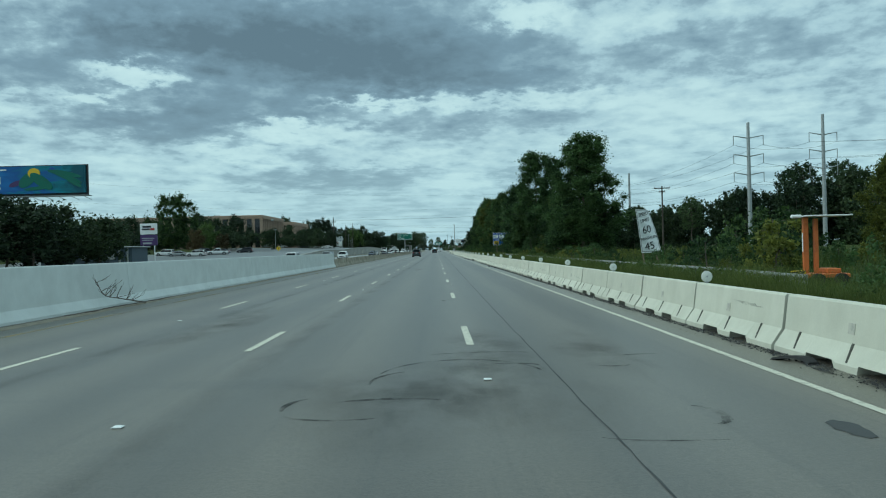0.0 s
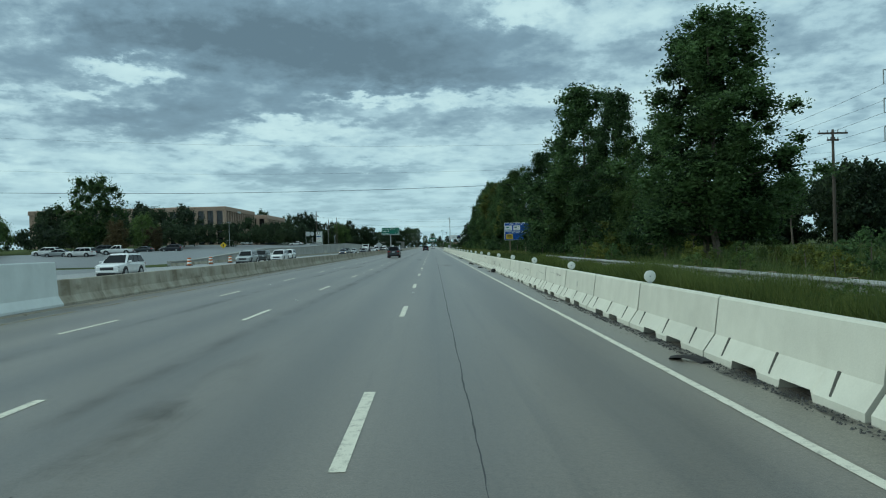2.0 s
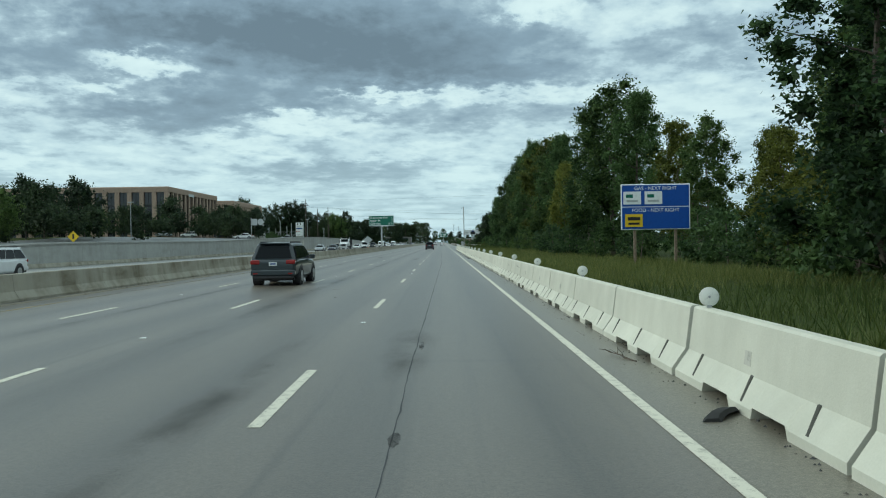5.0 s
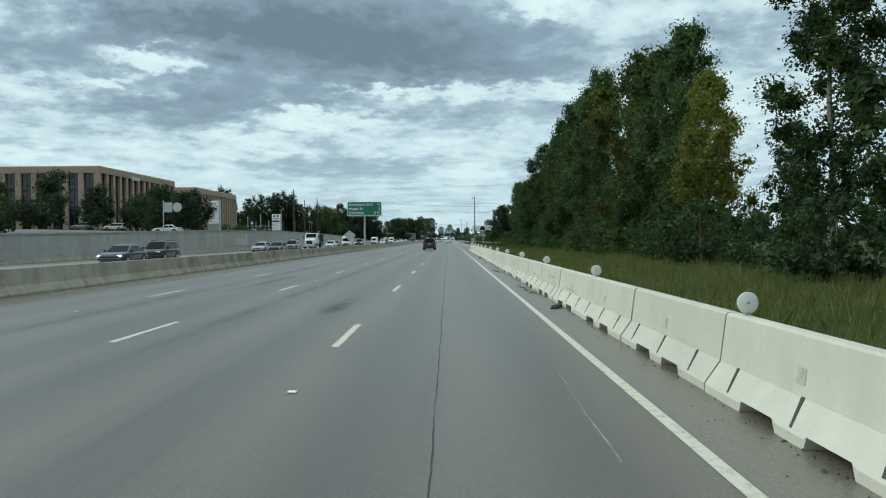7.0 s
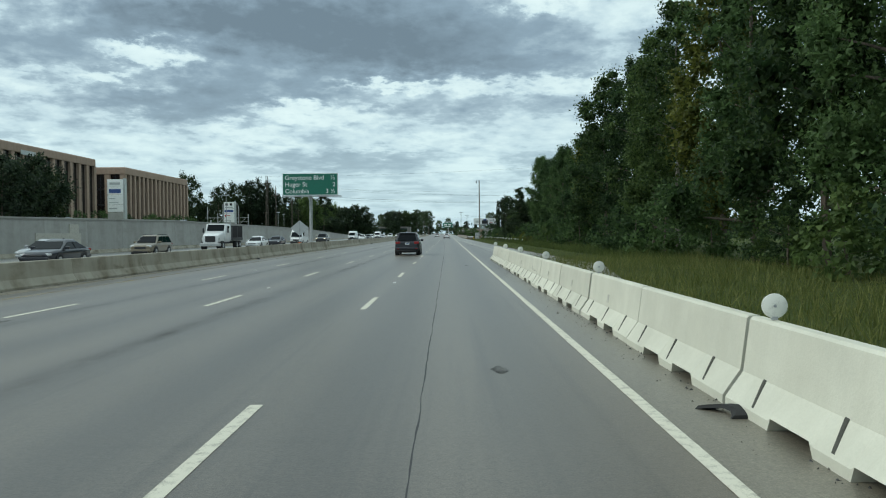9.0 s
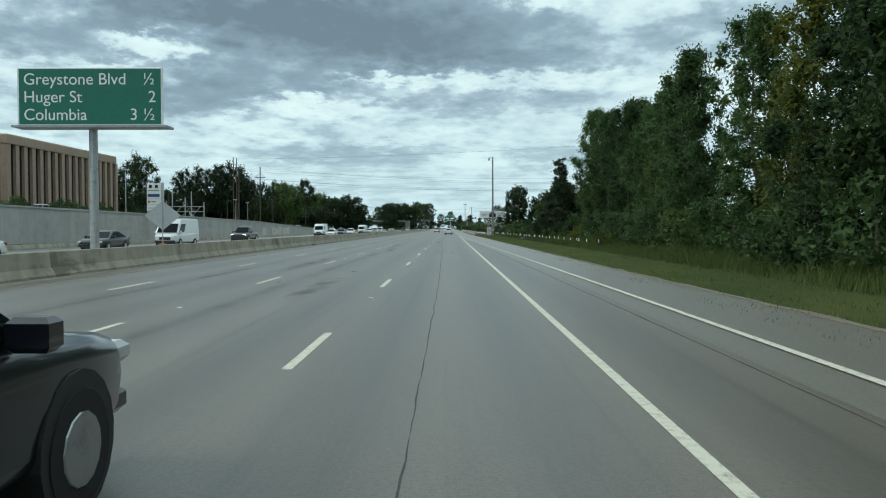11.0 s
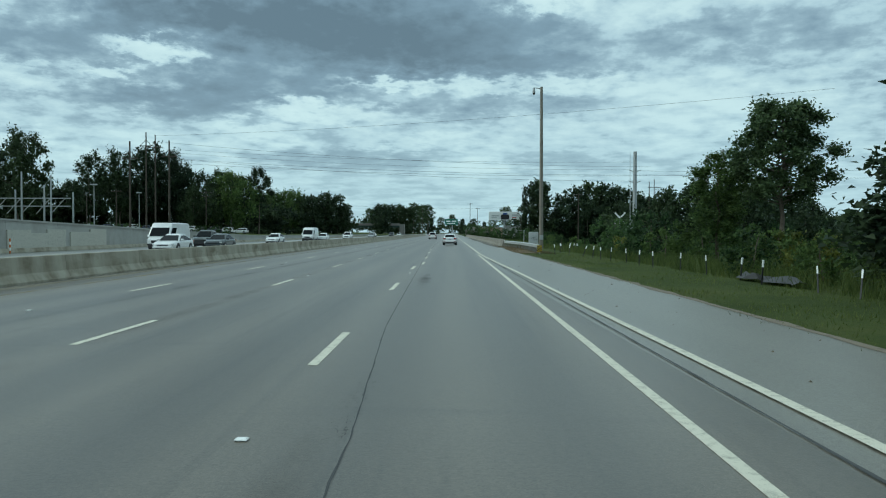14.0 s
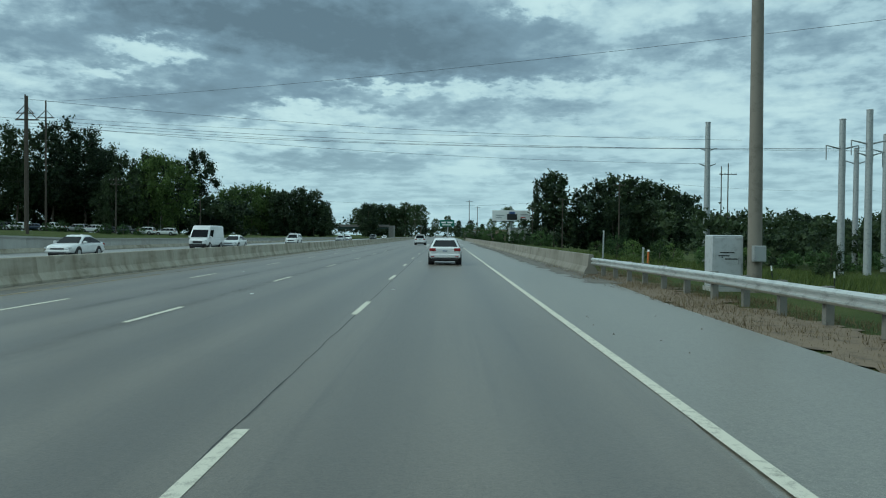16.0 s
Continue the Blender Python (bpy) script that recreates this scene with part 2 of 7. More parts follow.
plain("rail_dull", (0.20, 0.205, 0.195), 0.6, 0.3, 0.4, 2)
plain("rail_old", (0.16, 0.155, 0.14), 0.7, 0.3, 0.4, 3)
plain("rail_zinc", (0.48, 0.49, 0.48), 0.42, 0.6, 0.25, 3)
plain("wood_post", (0.16, 0.12, 0.085), 0.9, 0, 0.35, 8)
plain("wood_pole", (0.055, 0.045, 0.036), 0.9, 0, 0.3, 5)
plain("bark", (0.085, 0.07, 0.056), 0.95, 0, 0.4, 6, 0.8)
plain("bark_pale", (0.15, 0.14, 0.12), 0.9, 0, 0.35, 5, 0.5)
plain("orange", (0.42, 0.115, 0.025), 0.6, 0, 0.2)
plain("white_paint", (0.76, 0.77, 0.76), 0.5, 0, 0.08)
plain("sign_green", (0.008, 0.13, 0.085), 0.4, 0, 0.1)
plain("sign_blue", (0.01, 0.07, 0.33), 0.4, 0, 0.1)
plain("sign_yellow", (0.68, 0.46, 0.02), 0.45, 0, 0.1)
plain("sign_black", (0.015, 0.015, 0.017), 0.5, 0, 0.1)
plain("sign_back", (0.40, 0.42, 0.42), 0.5, 0.3, 0.15)
plain("girder_green", (0.02, 0.045, 0.036), 0.5, 0, 0.15)
plain("purple", (0.06, 0.03, 0.12), 0.5, 0, 0.2)
plain("navy", (0.03, 0.07, 0.22), 0.5, 0, 0.1)
plain("red_paint", (0.40, 0.03, 0.02), 0.5, 0, 0.1)
plain("cabinet_grey", (0.42, 0.44, 0.45), 0.5, 0.2, 0.15)
plain("cabinet_brown", (0.17, 0.155, 0.13), 0.8, 0, 0.2, 3)
plain("roof_white", (0.62, 0.63, 0.63), 0.6, 0, 0.1)
plain("siding_blue", (0.06, 0.085, 0.11), 0.7, 0, 0.15)
plain("wire", (0.03, 0.03, 0.032), 0.6, 0, 0.1)
glassy("window_dark", (0.012, 0.014, 0.018), 0.08)
glassy("car_glass", (0.006, 0.008, 0.010), 0.05, 0.12)
leafy("leaf_dark", (0.020, 0.042, 0.017), (0.112, 0.185, 0.062), 0.45)
leafy("leaf_mid", (0.022, 0.046, 0.016), (0.132, 0.195, 0.056), 0.45)
leafy("leaf_yellow", (0.048, 0.064, 0.014), (0.225, 0.240, 0.048), 0.45)
leafy("leaf_far", (0.014, 0.028, 0.015), (0.060, 0.088, 0.035), 0.3)
leafy("weed_blade", (0.042, 0.068, 0.016), (0.155, 0.185, 0.048), 0.35)
leafy("leaf_rust", (0.035, 0.030, 0.014), (0.11, 0.085, 0.035))
leafy("needle", (0.020, 0.040, 0.020), (0.095, 0.14, 0.055), 0.35)
leafy("grass_blade", (0.085, 0.110, 0.026), (0.29, 0.285, 0.10), 0.4)
leafy("grass_lawn", (0.070, 0.098, 0.022), (0.25, 0.265, 0.085), 0.35)
leafy("grass_dry", (0.10, 0.075, 0.04), (0.30, 0.235, 0.13), 0.2)


def turf(name):
    m, n, b = shader(name, 0.95, 0, 0.1)
    g = n.add("NewGeometry").outputs["Position"]
    a = n.noise(g, 0.22, 5, 0.6)
    c = n.noise(g, 9.0, 4, 0.7)
    v = n.math("ADD", n.math("MULTIPLY", a, 0.6), n.math("MULTIPLY", c, 0.4))
    n.put(b.inputs[0], n.ramp(v, (0.3, (0.026, 0.038, 0.012)), (0.5, (0.052, 0.070, 0.020)), (0.7, (0.092, 0.096, 0.034))))
    bp = n.add("Bump", Strength=0.8, Distance=0.08, Height=c)
    n.put(b.inputs["Normal"], bp.outputs[0])
    return m


turf("turf")


def paint(name, colour, metal=0.3, rough=0.28):
    m, n, b = shader(name, rough, metal, 0.5)
    co = n.add("TexCoord").outputs["Object"]
    d = n.noise(co, 1.6, 4)
    n.put(b.inputs[0], n.mix(1.0, (*colour, 1), n.ramp(d, (0.3, 0.9), (0.7, 1.05)), "MULTIPLY"))
    b.inputs["Coat Weight"].default_value = 0.6
    b.inputs["Coat Roughness"].default_value = 0.06
    return m


for nm, c in (("white", (0.72, 0.73, 0.73)), ("grey", (0.020, 0.030, 0.036)), ("black", (0.012, 0.014, 0.022)),
              ("silver", (0.34, 0.36, 0.37)), ("green", (0.018, 0.027, 0.028)), ("blue", (0.03, 0.045, 0.08)), ("tan", (0.20, 0.17, 0.12))):
    paint("paint_" + nm, c, 0.0 if nm == "white" else 0.12)
plain("tyre", (0.018, 0.018, 0.018), 0.9, 0, 0.2)
plain("trim_black", (0.022, 0.022, 0.024), 0.6, 0, 0.2)
plain("rim", (0.36, 0.37, 0.38), 0.35, 0.8, 0.15)
glassy("lens_red", (0.26, 0.012, 0.012), 0.12)
glassy("lens_clear", (0.55, 0.57, 0.58), 0.08)
plain("plate", (0.55, 0.57, 0.58), 0.5, 0, 0.1)
m, n, b = shader("headlight_on", 0.2)
b.inputs["Emission Color"].default_value, b.inputs["Emission Strength"].default_value = (1.0, 0.80, 0.55, 1), 1.2


def poster(name):
    """Printed vinyl: deep blue running into teal and green, with soft swirls."""
    m, n, b = shader(name, 0.45, 0, 0.4)
    co = n.add("TexCoord").outputs["Object"]
    a = n.noise(n.scaled(co, 0.16, 0.16, 0.3), 1.0, 4, 0.6, 1.2)
    x = n.add("SeparateXYZ", i0=co).outputs[0]
    v = n.math("ADD", n.math("MULTIPLY", x, 0.030), a)
    n.put(b.inputs[0], n.ramp(v, (0.15, (0.03, 0.20, 0.52)), (0.42, (0.015, 0.10, 0.34)), (0.62, (0.02, 0.20, 0.26)), (0.78, (0.01, 0.09, 0.13))))
    return m


poster("poster")

# ---------------------------------------------------------------- building blocks
class Geo:
    """Vertices and faces of one mesh."""

    def __init__(self):
        self.v, self.f = [], []

    def add(self, vs, fs):
        o = len(self.v)
        self.v += [tuple(p) for p in vs]
        self.f += [tuple(i + o for i in q) for q in fs]
        return self

    def box(self, x0, x1, y0, y1, z0, z1):
        return self.add([(x, y, z) for z in (z0, z1) for x, y in ((x0, y0), (x1, y0), (x1, y1), (x0, y1))],
                        [(3, 2, 1, 0), (4, 5, 6, 7), (0, 1, 5, 4), (1, 2, 6, 5), (2, 3, 7, 6), (3, 0, 4, 7)])

    def slab(self, x0, x1, y0, y1, z0, z1, b):
        """A box with its upper and front edges chamfered by b."""
        return self.loft([[(x0 + i, y0 + i, z), (x1 - i, y0 + i, z), (x1 - i, y1 - i, z), (x0 + i, y1 - i, z)]
                          for z, i in ((z0, b), (z0 + b, 0), (z1 - b, 0), (z1, b))])

    def tube(self, p, q, r0, r1, n=8):
        p, q = Vector(p), Vector(q)
        d = (q - p).normalized()
        a = d.orthogonal().normalized()
        c = d.cross(a)
        rings = [[tuple(o + (a * math.cos(2 * math.pi * k / n) + c * math.sin(2 * math.pi * k / n)) * r) for k in range(n)]
                 for o, r in ((p, r0), (q, r1))]
        return self.loft(rings)

    def loft(self, rings, cap=True):
        n = len(rings[0])
        fs = []
        for i in range(len(rings) - 1):
            fs += [(i * n + k, i * n + (k + 1) % n, (i + 1) * n + (k + 1) % n, (i + 1) * n + k) for k in range(n)]
        if cap:
            fs += [tuple(reversed(range(n))), tuple(range((len(rings) - 1) * n, len(rings) * n))]
        return self.add([p for r in rings for p in r], fs)

    def prism(self, poly, axis, a, b):
        put = {"x": lambda u, v, s: (s, u, v), "y": lambda u, v, s: (u, s, v), "z": lambda u, v, s: (u, v, s)}[axis]
        return self.loft([[put(u, v, a) for u, v in poly], [put(u, v, b) for u, v in poly]])


def mesh(name, geo, mat, smooth=False, fix=True):
    me = bpy.data.meshes.new(name)
    me.from_pydata(geo.v, [], geo.f)
    if fix:
        bm = bmesh.new()
        bm.from_mesh(me)
        bmesh.ops.recalc_face_normals(bm, faces=bm.faces)
        bm.to_mesh(me)
        bm.free()
    me.materials.append(MATS[mat])
    if smooth:
        me.shade_smooth()
        me.set_sharp_from_angle(angle=radians(35))
    return me


def loose(name, verts, mat):
    """A mesh of loose faces with k corners from an array of n x k x 3 numbers."""
    verts = np.asarray(verts, dtype=np.float32)
    n, k = verts.shape[:2]
    me = bpy.data.meshes.new(name)
    me.vertices.add(n * k)
    me.vertices.foreach_set("co", verts.reshape(-1))
    me.loops.add(n * k)
    me.loops.foreach_set("vertex_index", np.arange(n * k, dtype=np.int32))
    me.polygons.add(n)
    me.polygons.foreach_set("loop_start", np.arange(0, n * k, k, dtype=np.int32))
    me.update(calc_edges=True)
    me.materials.append(MATS[mat])
    return me


def place(ob, loc=(0, 0, 0), turn=0.0, scale=1.0):
    ob.location = loc
    ob.rotation_euler = (0, 0, radians(turn))
    ob.scale = (scale, scale, scale) if isinstance(scale, (int, float)) else scale
    return ob


def thing(name, label, category, loc=(0, 0, 0), turn=0.0, group="", kind=""):
    return tagged(place(new(name), loc, turn), label, category, group, kind)


def part(name, geo, mat, parent, label="", smooth=False):
    me = geo if isinstance(geo, bpy.types.Mesh) else mesh(name, geo, mat, smooth)
    ob = new(name, me)
    ob.parent = parent
    return tagged(ob, label)


def lone(name, geo, mat, label, category, loc=(0, 0, 0), turn=0.0, group="", kind="", smooth=False):
    me = geo if isinstance(geo, bpy.types.Mesh) else mesh(name, geo, mat, smooth)
    return tagged(place(new(name, me), loc, turn), label, category, group, kind)


rng = np.random.default_rng(11)


def letters(text, size, mat, parent, at, label="", turn=(90, 0, 0), align="LEFT"):
    """Lettering cut from thin sheet, with the built-in font."""
    cu = bpy.data.curves.new("lettering", "FONT")
    cu.body, cu.size, cu.extrude, cu.align_x = text, size, 0.004, align
    tmp = bpy.data.objects.new("lettering", cu)
    scene.collection.objects.link(tmp)
    dg = bpy.context.evaluated_depsgraph_get()
    me = bpy.data.meshes.new_from_object(tmp.evaluated_get(dg))
    bpy.data.objects.remove(tmp)
    me.materials.clear()
    me.materials.append(MATS[mat])
    ob = new("lettering", me)
    ob.parent = parent
    ob.location = at
    ob.rotation_euler = [radians(a) for a in turn]
    return tagged(ob, label)


# ---------------------------------------------------------------- ground and carriageways
def terrace(y):
    """Height of the land behind the retaining wall."""
    return float(np.interp(y, (150, 175, 205, 250, 300, 345, 400, 440, 480, 520, 600, 700), (0, 0.9, 1.8, 2.0, 2.8, 3.2, 2.9, 2.5, 1.6, 0.8, 0.6, 0.5)))


def ground_z(x, y):
    z = -0.06
    if x < -31.6:
        t = terrace(y)
        z = t - 0.05 + min(1.0, max(0.0, (-x - 46) / 40)) * 1.6 * min(1, max(0, (y - 300) / 60)) * min(1, max(0.25, (720 - y) / 120))
    if x > 12:
        z += min(1.0, (x - 12) / 40) * (float(np.interp(y, (400, 470, 700), (0.2, -3.4, -3.0))))
    return z


gx = [-4000, -1500, -600, -300, -180, -130, -100, -81, -70, -60, -50, -43, -36, -31.62, -31.4, -12, 12, 16, 22, 30, 40, 52, 80, 150, 300, 600, 1500, 4000]
gy = [-4000, -1200, -300, -100] + list(range(-50, 761, 15)) + [800, 900, 1100, 1500, 2200, 4800]
g = Geo()
g.v = [(x, y, ground_z(x, y) + (0.0 if -32 < x < 13 or (-110 < x < 0 and -20 < y < 190) else 0.18 * noise.noise((x * 0.05, y * 0.05, 0)))) for y in gy for x in gx]
nx = len(gx)
g.f = [(j * nx + i, j * nx + i + 1, (j + 1) * nx + i + 1, (j + 1) * nx + i) for j in range(len(gy) - 1) for i in range(nx - 1)]
lone("ground", mesh("ground", g, "turf", True, False), "turf", "uneven grass and weed verge reaching the horizon", "ground", kind="structure")


def sheet(left, right, ys, z):
    """A strip of pavement whose edges follow the functions left and right."""
    g = Geo()
    for y in ys:
        g.v += [(left(y), y, z), (right(y), y, z)]
    g.f = [(2 * i, 2 * i + 1, 2 * i + 3, 2 * i + 2) for i in range(len(ys) - 1)]
    return g


def edge_right(y):
    return float(np.interp(y, (-60, 262, 290, 340, 400, 425, 445, 459, 466, 475, 484, 520, 1500), (5.4, 5.4, 9.6, 8.5, 7.9, 7.7, 7.5, 7.0, 7.0, 7.4, 7.9, 7.9, 7.9)))


def outer_line(y):
    return float(np.interp(y, (300, 331, 345, 372, 388, 400, 414, 428, 442, 451, 465), (6.7, 6.25, 6.0, 5.52, 5.2, 5.0, 4.68, 4.42, 4.08, 3.92, 3.92)))


YS = list(range(-60, 700, 10)) + list(range(700, 1501, 50))
road = lone("road", sheet(lambda y: -11.6, lambda y: 3.76 if y < 290 else min(outer_line(y) - 0.5 if y < 455 else 4.0, 5.6), YS, 0.0), "asphalt",
            "worn grey asphalt motorway with dark wheel tracks", "road", kind="structure")
lone("barrier_margin", sheet(lambda y: 3.6, lambda y: 5.4, [y for y in YS if y <= 300], -0.006), "asphalt_dusty",
     "dusty grey margin between the edge line and the barrier", "shoulder", kind="structure")
shoulder = lone("shoulder", sheet(lambda y: 3.0, edge_right, YS, -0.012), "asphalt_shoulder",
                "pale grey paved shoulder beside the lanes", "shoulder", kind="structure")
lone("car_park", sheet(lambda y: -110, lambda y: -31.7, list(range(30, 151, 10)), -0.02), "asphalt_lot",
     "worn asphalt of a car park beyond the motorway", "car park", kind="structure")
lone("opposite_road", sheet(lambda y: -31.4, lambda y: -11.6, YS, -0.008), "asphalt_far",
     "pale asphalt of the oncoming carriageway", "road", kind="structure")


def strip(name, mat, xs, y0, y1, width, z=0.004, step=10.0, parent=None, label="", wob=0.0):
    ys = np.arange(y0, y1 + 0.01, step)
    g = Geo()
    for y in ys:
        x = xs(y) + (wob * (noise.noise((y * 0.7, 3.1, 0)) + 0.5 * noise.noise((y * 3.1, 1.1, 0))) if wob else 0)
        ww = width * (1 + (0.9 * noise.noise((y * 2.3, 7.7, 0)) if wob else 0))
        g.v += [(x - ww / 2, y, z), (x + ww / 2, y, z)]
    g.f = [(2 * i, 2 * i + 1, 2 * i + 3, 2 * i + 2) for i in range(len(ys) - 1)]
    return part(name, mesh(name, g, mat, False, False), mat, parent or road, label)


def edge_line(y):
    return float(np.interp(y, (-60, 0, 300, 400, 455, 520), (3.62, 3.64, 3.70, 3.74, 3.74, 3.74)))


strip("edge_line", "line_white", edge_line, -60, 110, 0.112, label="solid white edge line")
strip("edge_line", "line_white", edge_line, 110, 450, 0.128, label="solid white edge line")
strip("outer_line", "line_white", outer_line, 300, 1300, 0.145, 0.0065, 4, label="solid white outer line that runs into the edge line")
strip("yellow_line", "line_yellow", lambda y: -9.75, -60, 1300, 0.13, label="faded dirty yellow line")
strip("grime", "silt", lambda y: -11.2, -60, 74, 0.16, 0.0045, 0.6, label="black line of silt along the wall foot", wob=0.05)
strip("grime", "dirt_pale", lambda y: -10.95, -60, 700, 0.55, 0.003, 2, label="strip of sand and grit along the barrier", wob=0.08)
strip("grime", "silt", lambda y: -11.27, 74, 700, 0.10, 0.0045, 0.8, label="dark line of silt along the barrier foot", wob=0.03)
# lengthwise joint filled with tar, which wanders from lane to lane
seam = lambda y: float(np.interp(y, (-20, 0, 20, 130, 150, 200, 225, 330, 370, 400, 407, 440, 457, 500), (0.97, 0.96, 0.95, 1.27, 1.27, 1.62, 1.58, 1.57, 1.3, 0.9, 0.57, 0.05, -0.15, -0.45)))
strip("joint", "tar", seam, -20, 700, 0.014, 0.003, 0.2, label="cracked black tar joint", wob=0.022)
strip("joint", "tar", lambda y: float(np.interp(y, (300, 329, 371, 413, 440), (5.6, 5.33, 4.92, 4.40, 4.02))), 300, 440, 0.03, 0.003, 0.5, label="dark pavement joint", wob=0.012)
strip("ghost_line", "line_worn", lambda y: -0.02, 355.5, 369, 0.06, 0.0035, 1, label="half scraped-off old lane line")
DASH = Geo()
DASH.v = [(-0.065, -3.05, 0.004), (0.065, -3.05, 0.004), (0.065, 0, 0.004), (-0.065, 0, 0.004)]
DASH.f = [(0, 1, 2, 3)]
DASH = mesh("lane_dash", DASH, "line_white", False, False)
for x0, first, gap in ((0.0, 15.9, 12.197), (-3.76, 15.8, 12.25), (-7.12, 13.9, 12.235), (-19.5, 12.0, 12.19), (-23.2, 12.0, 12.19), (-26.9, 12.0, 12.19)):
    for k in range(-4, 62):
        y = first + gap * k
        bend = {0.0: 0.4, -3.76: 0.7, -7.12: 0.8}.get(x0, 0.0)
        if x0 == 0.0 and y > 432:
            continue
        if y > 440:
            y += {-3.76: -1.85, -7.12: 2.4}.get(x0, 0.0)
        x = x0 - bend * float(np.interp(y, (0, 425, 460, 500), (0.0, 0.0, 0.6, 1.0)))
        d = part("lane_dash", DASH, "line_white", road)
        d.location = (x, y, 0)
for k in range(-1, 30):
    # the line steps sideways where the carriageway was shifted
    y = 435.5 if k == -1 else 444.4 + 12.2 * k
    d = part("lane_dash", DASH, "line_white", road)
    d.location = (max(-0.7, 0.27 - 0.0149 * (y - 434)), y + 0.1, 0)
strip("ghost_line", "line_worn", lambda y: -0.02, 383.4, 390.2, 0.09, 0.0035, 1, label="half scraped-off old lane line")
strip("ghost_line", "line_worn", lambda y: 1.8, 370.9, 373.2, 0.022, 0.0035, 0.3, label="thin scrap of white line")
strip("ghost_line", "line_worn", lambda y: 1.78, 373.0, 373.2, 0.16, 0.0038, 0.1, label="thin scrap of white line")
# studs on the lane lines, half-way between dashes
STUD = mesh("road_stud", Geo().slab(-0.05, 0.05, -0.045, 0.045, 0.0, 0.018, 0.012), "white_paint")
for x0, first in ((0.0, 9.4), (-3.70, 7.3), (-7.06, 19.0)):
    for k in range(0, 22):
        d = part("road_stud", STUD, "white_paint", road)
        d.location = (x0 + 0.06, first + 24.4 * k, 0.001)

# ---------------------------------------------------------------- right-hand barrier of white precast units
UNIT = 3.944
barrier = thing("temporary_barrier", "row of white precast concrete barrier units with drainage slots", "barrier", kind="structure")
XF = 4.47


def barrier_unit():
    g = Geo()
    L = UNIT - 0.075
    prof = [(0.0, 0.0), (0.0, 0.09), (0.17, 0.33), (0.235, 0.82), (0.26, 0.845), (0.36, 0.845), (0.385, 0.82), (0.45, 0.33), (0.62, 0.09), (0.62, 0.0)]
    # feet with two forklift openings under each unit; the flanks run on above them
    cuts = [0.0, 0.90, 0.95, 1.60, 1.65, 2.16, 2.22, 2.88, 2.94, L]
    lift = [0, 0, 0.118, 0.118, 0, 0, 0.118, 0.118, 0, 0]
    rings = []
    for y, up in zip(cuts, lift):
        rings.append([(x, y, max(z, up) if z < 0.12 else z) for x, z in prof])
    g.loft(rings)
    return mesh("barrier_unit", g, "barrier_white")


UNIT_ME = barrier_unit()
# no recess is cut: dark strips on the flank paint the shade inside each slot
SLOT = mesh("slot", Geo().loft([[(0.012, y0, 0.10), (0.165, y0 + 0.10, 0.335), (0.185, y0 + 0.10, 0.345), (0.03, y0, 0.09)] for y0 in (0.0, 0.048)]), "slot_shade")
# near-black filler between units, its colour standing in for the shade of the open gap
GAPM = mesh("joint_gap", Geo().prism([(0.075, 0.0), (0.075, 0.10), (0.232, 0.33), (0.285, 0.79), (0.335, 0.79), (0.388, 0.33), (0.545, 0.10), (0.545, 0.0)], "y", -0.075, 0.0), "gap_shade")
PAD = mesh("patch", Geo().loft([[(0.196, 0, 0.52), (0.214, 0, 0.66), (0.225, 0, 0.66), (0.207, 0, 0.52)], [(0.196, 0.15, 0.52), (0.214, 0.15, 0.66), (0.225, 0.15, 0.66), (0.207, 0.15, 0.52)]]), "patch_grey")


def disc():
    g = Geo()
    n = 20
    g.loft([[(r * math.cos(2 * math.pi * k / n), y, 0.115 + r * math.sin(2 * math.pi * k / n)) for k in range(n)]
            for y, r in ((-0.014, 0.098), (-0.008, 0.112), (0.008, 0.112), (0.012, 0.10))])
    return mesh("disc", g, "reflector", True)


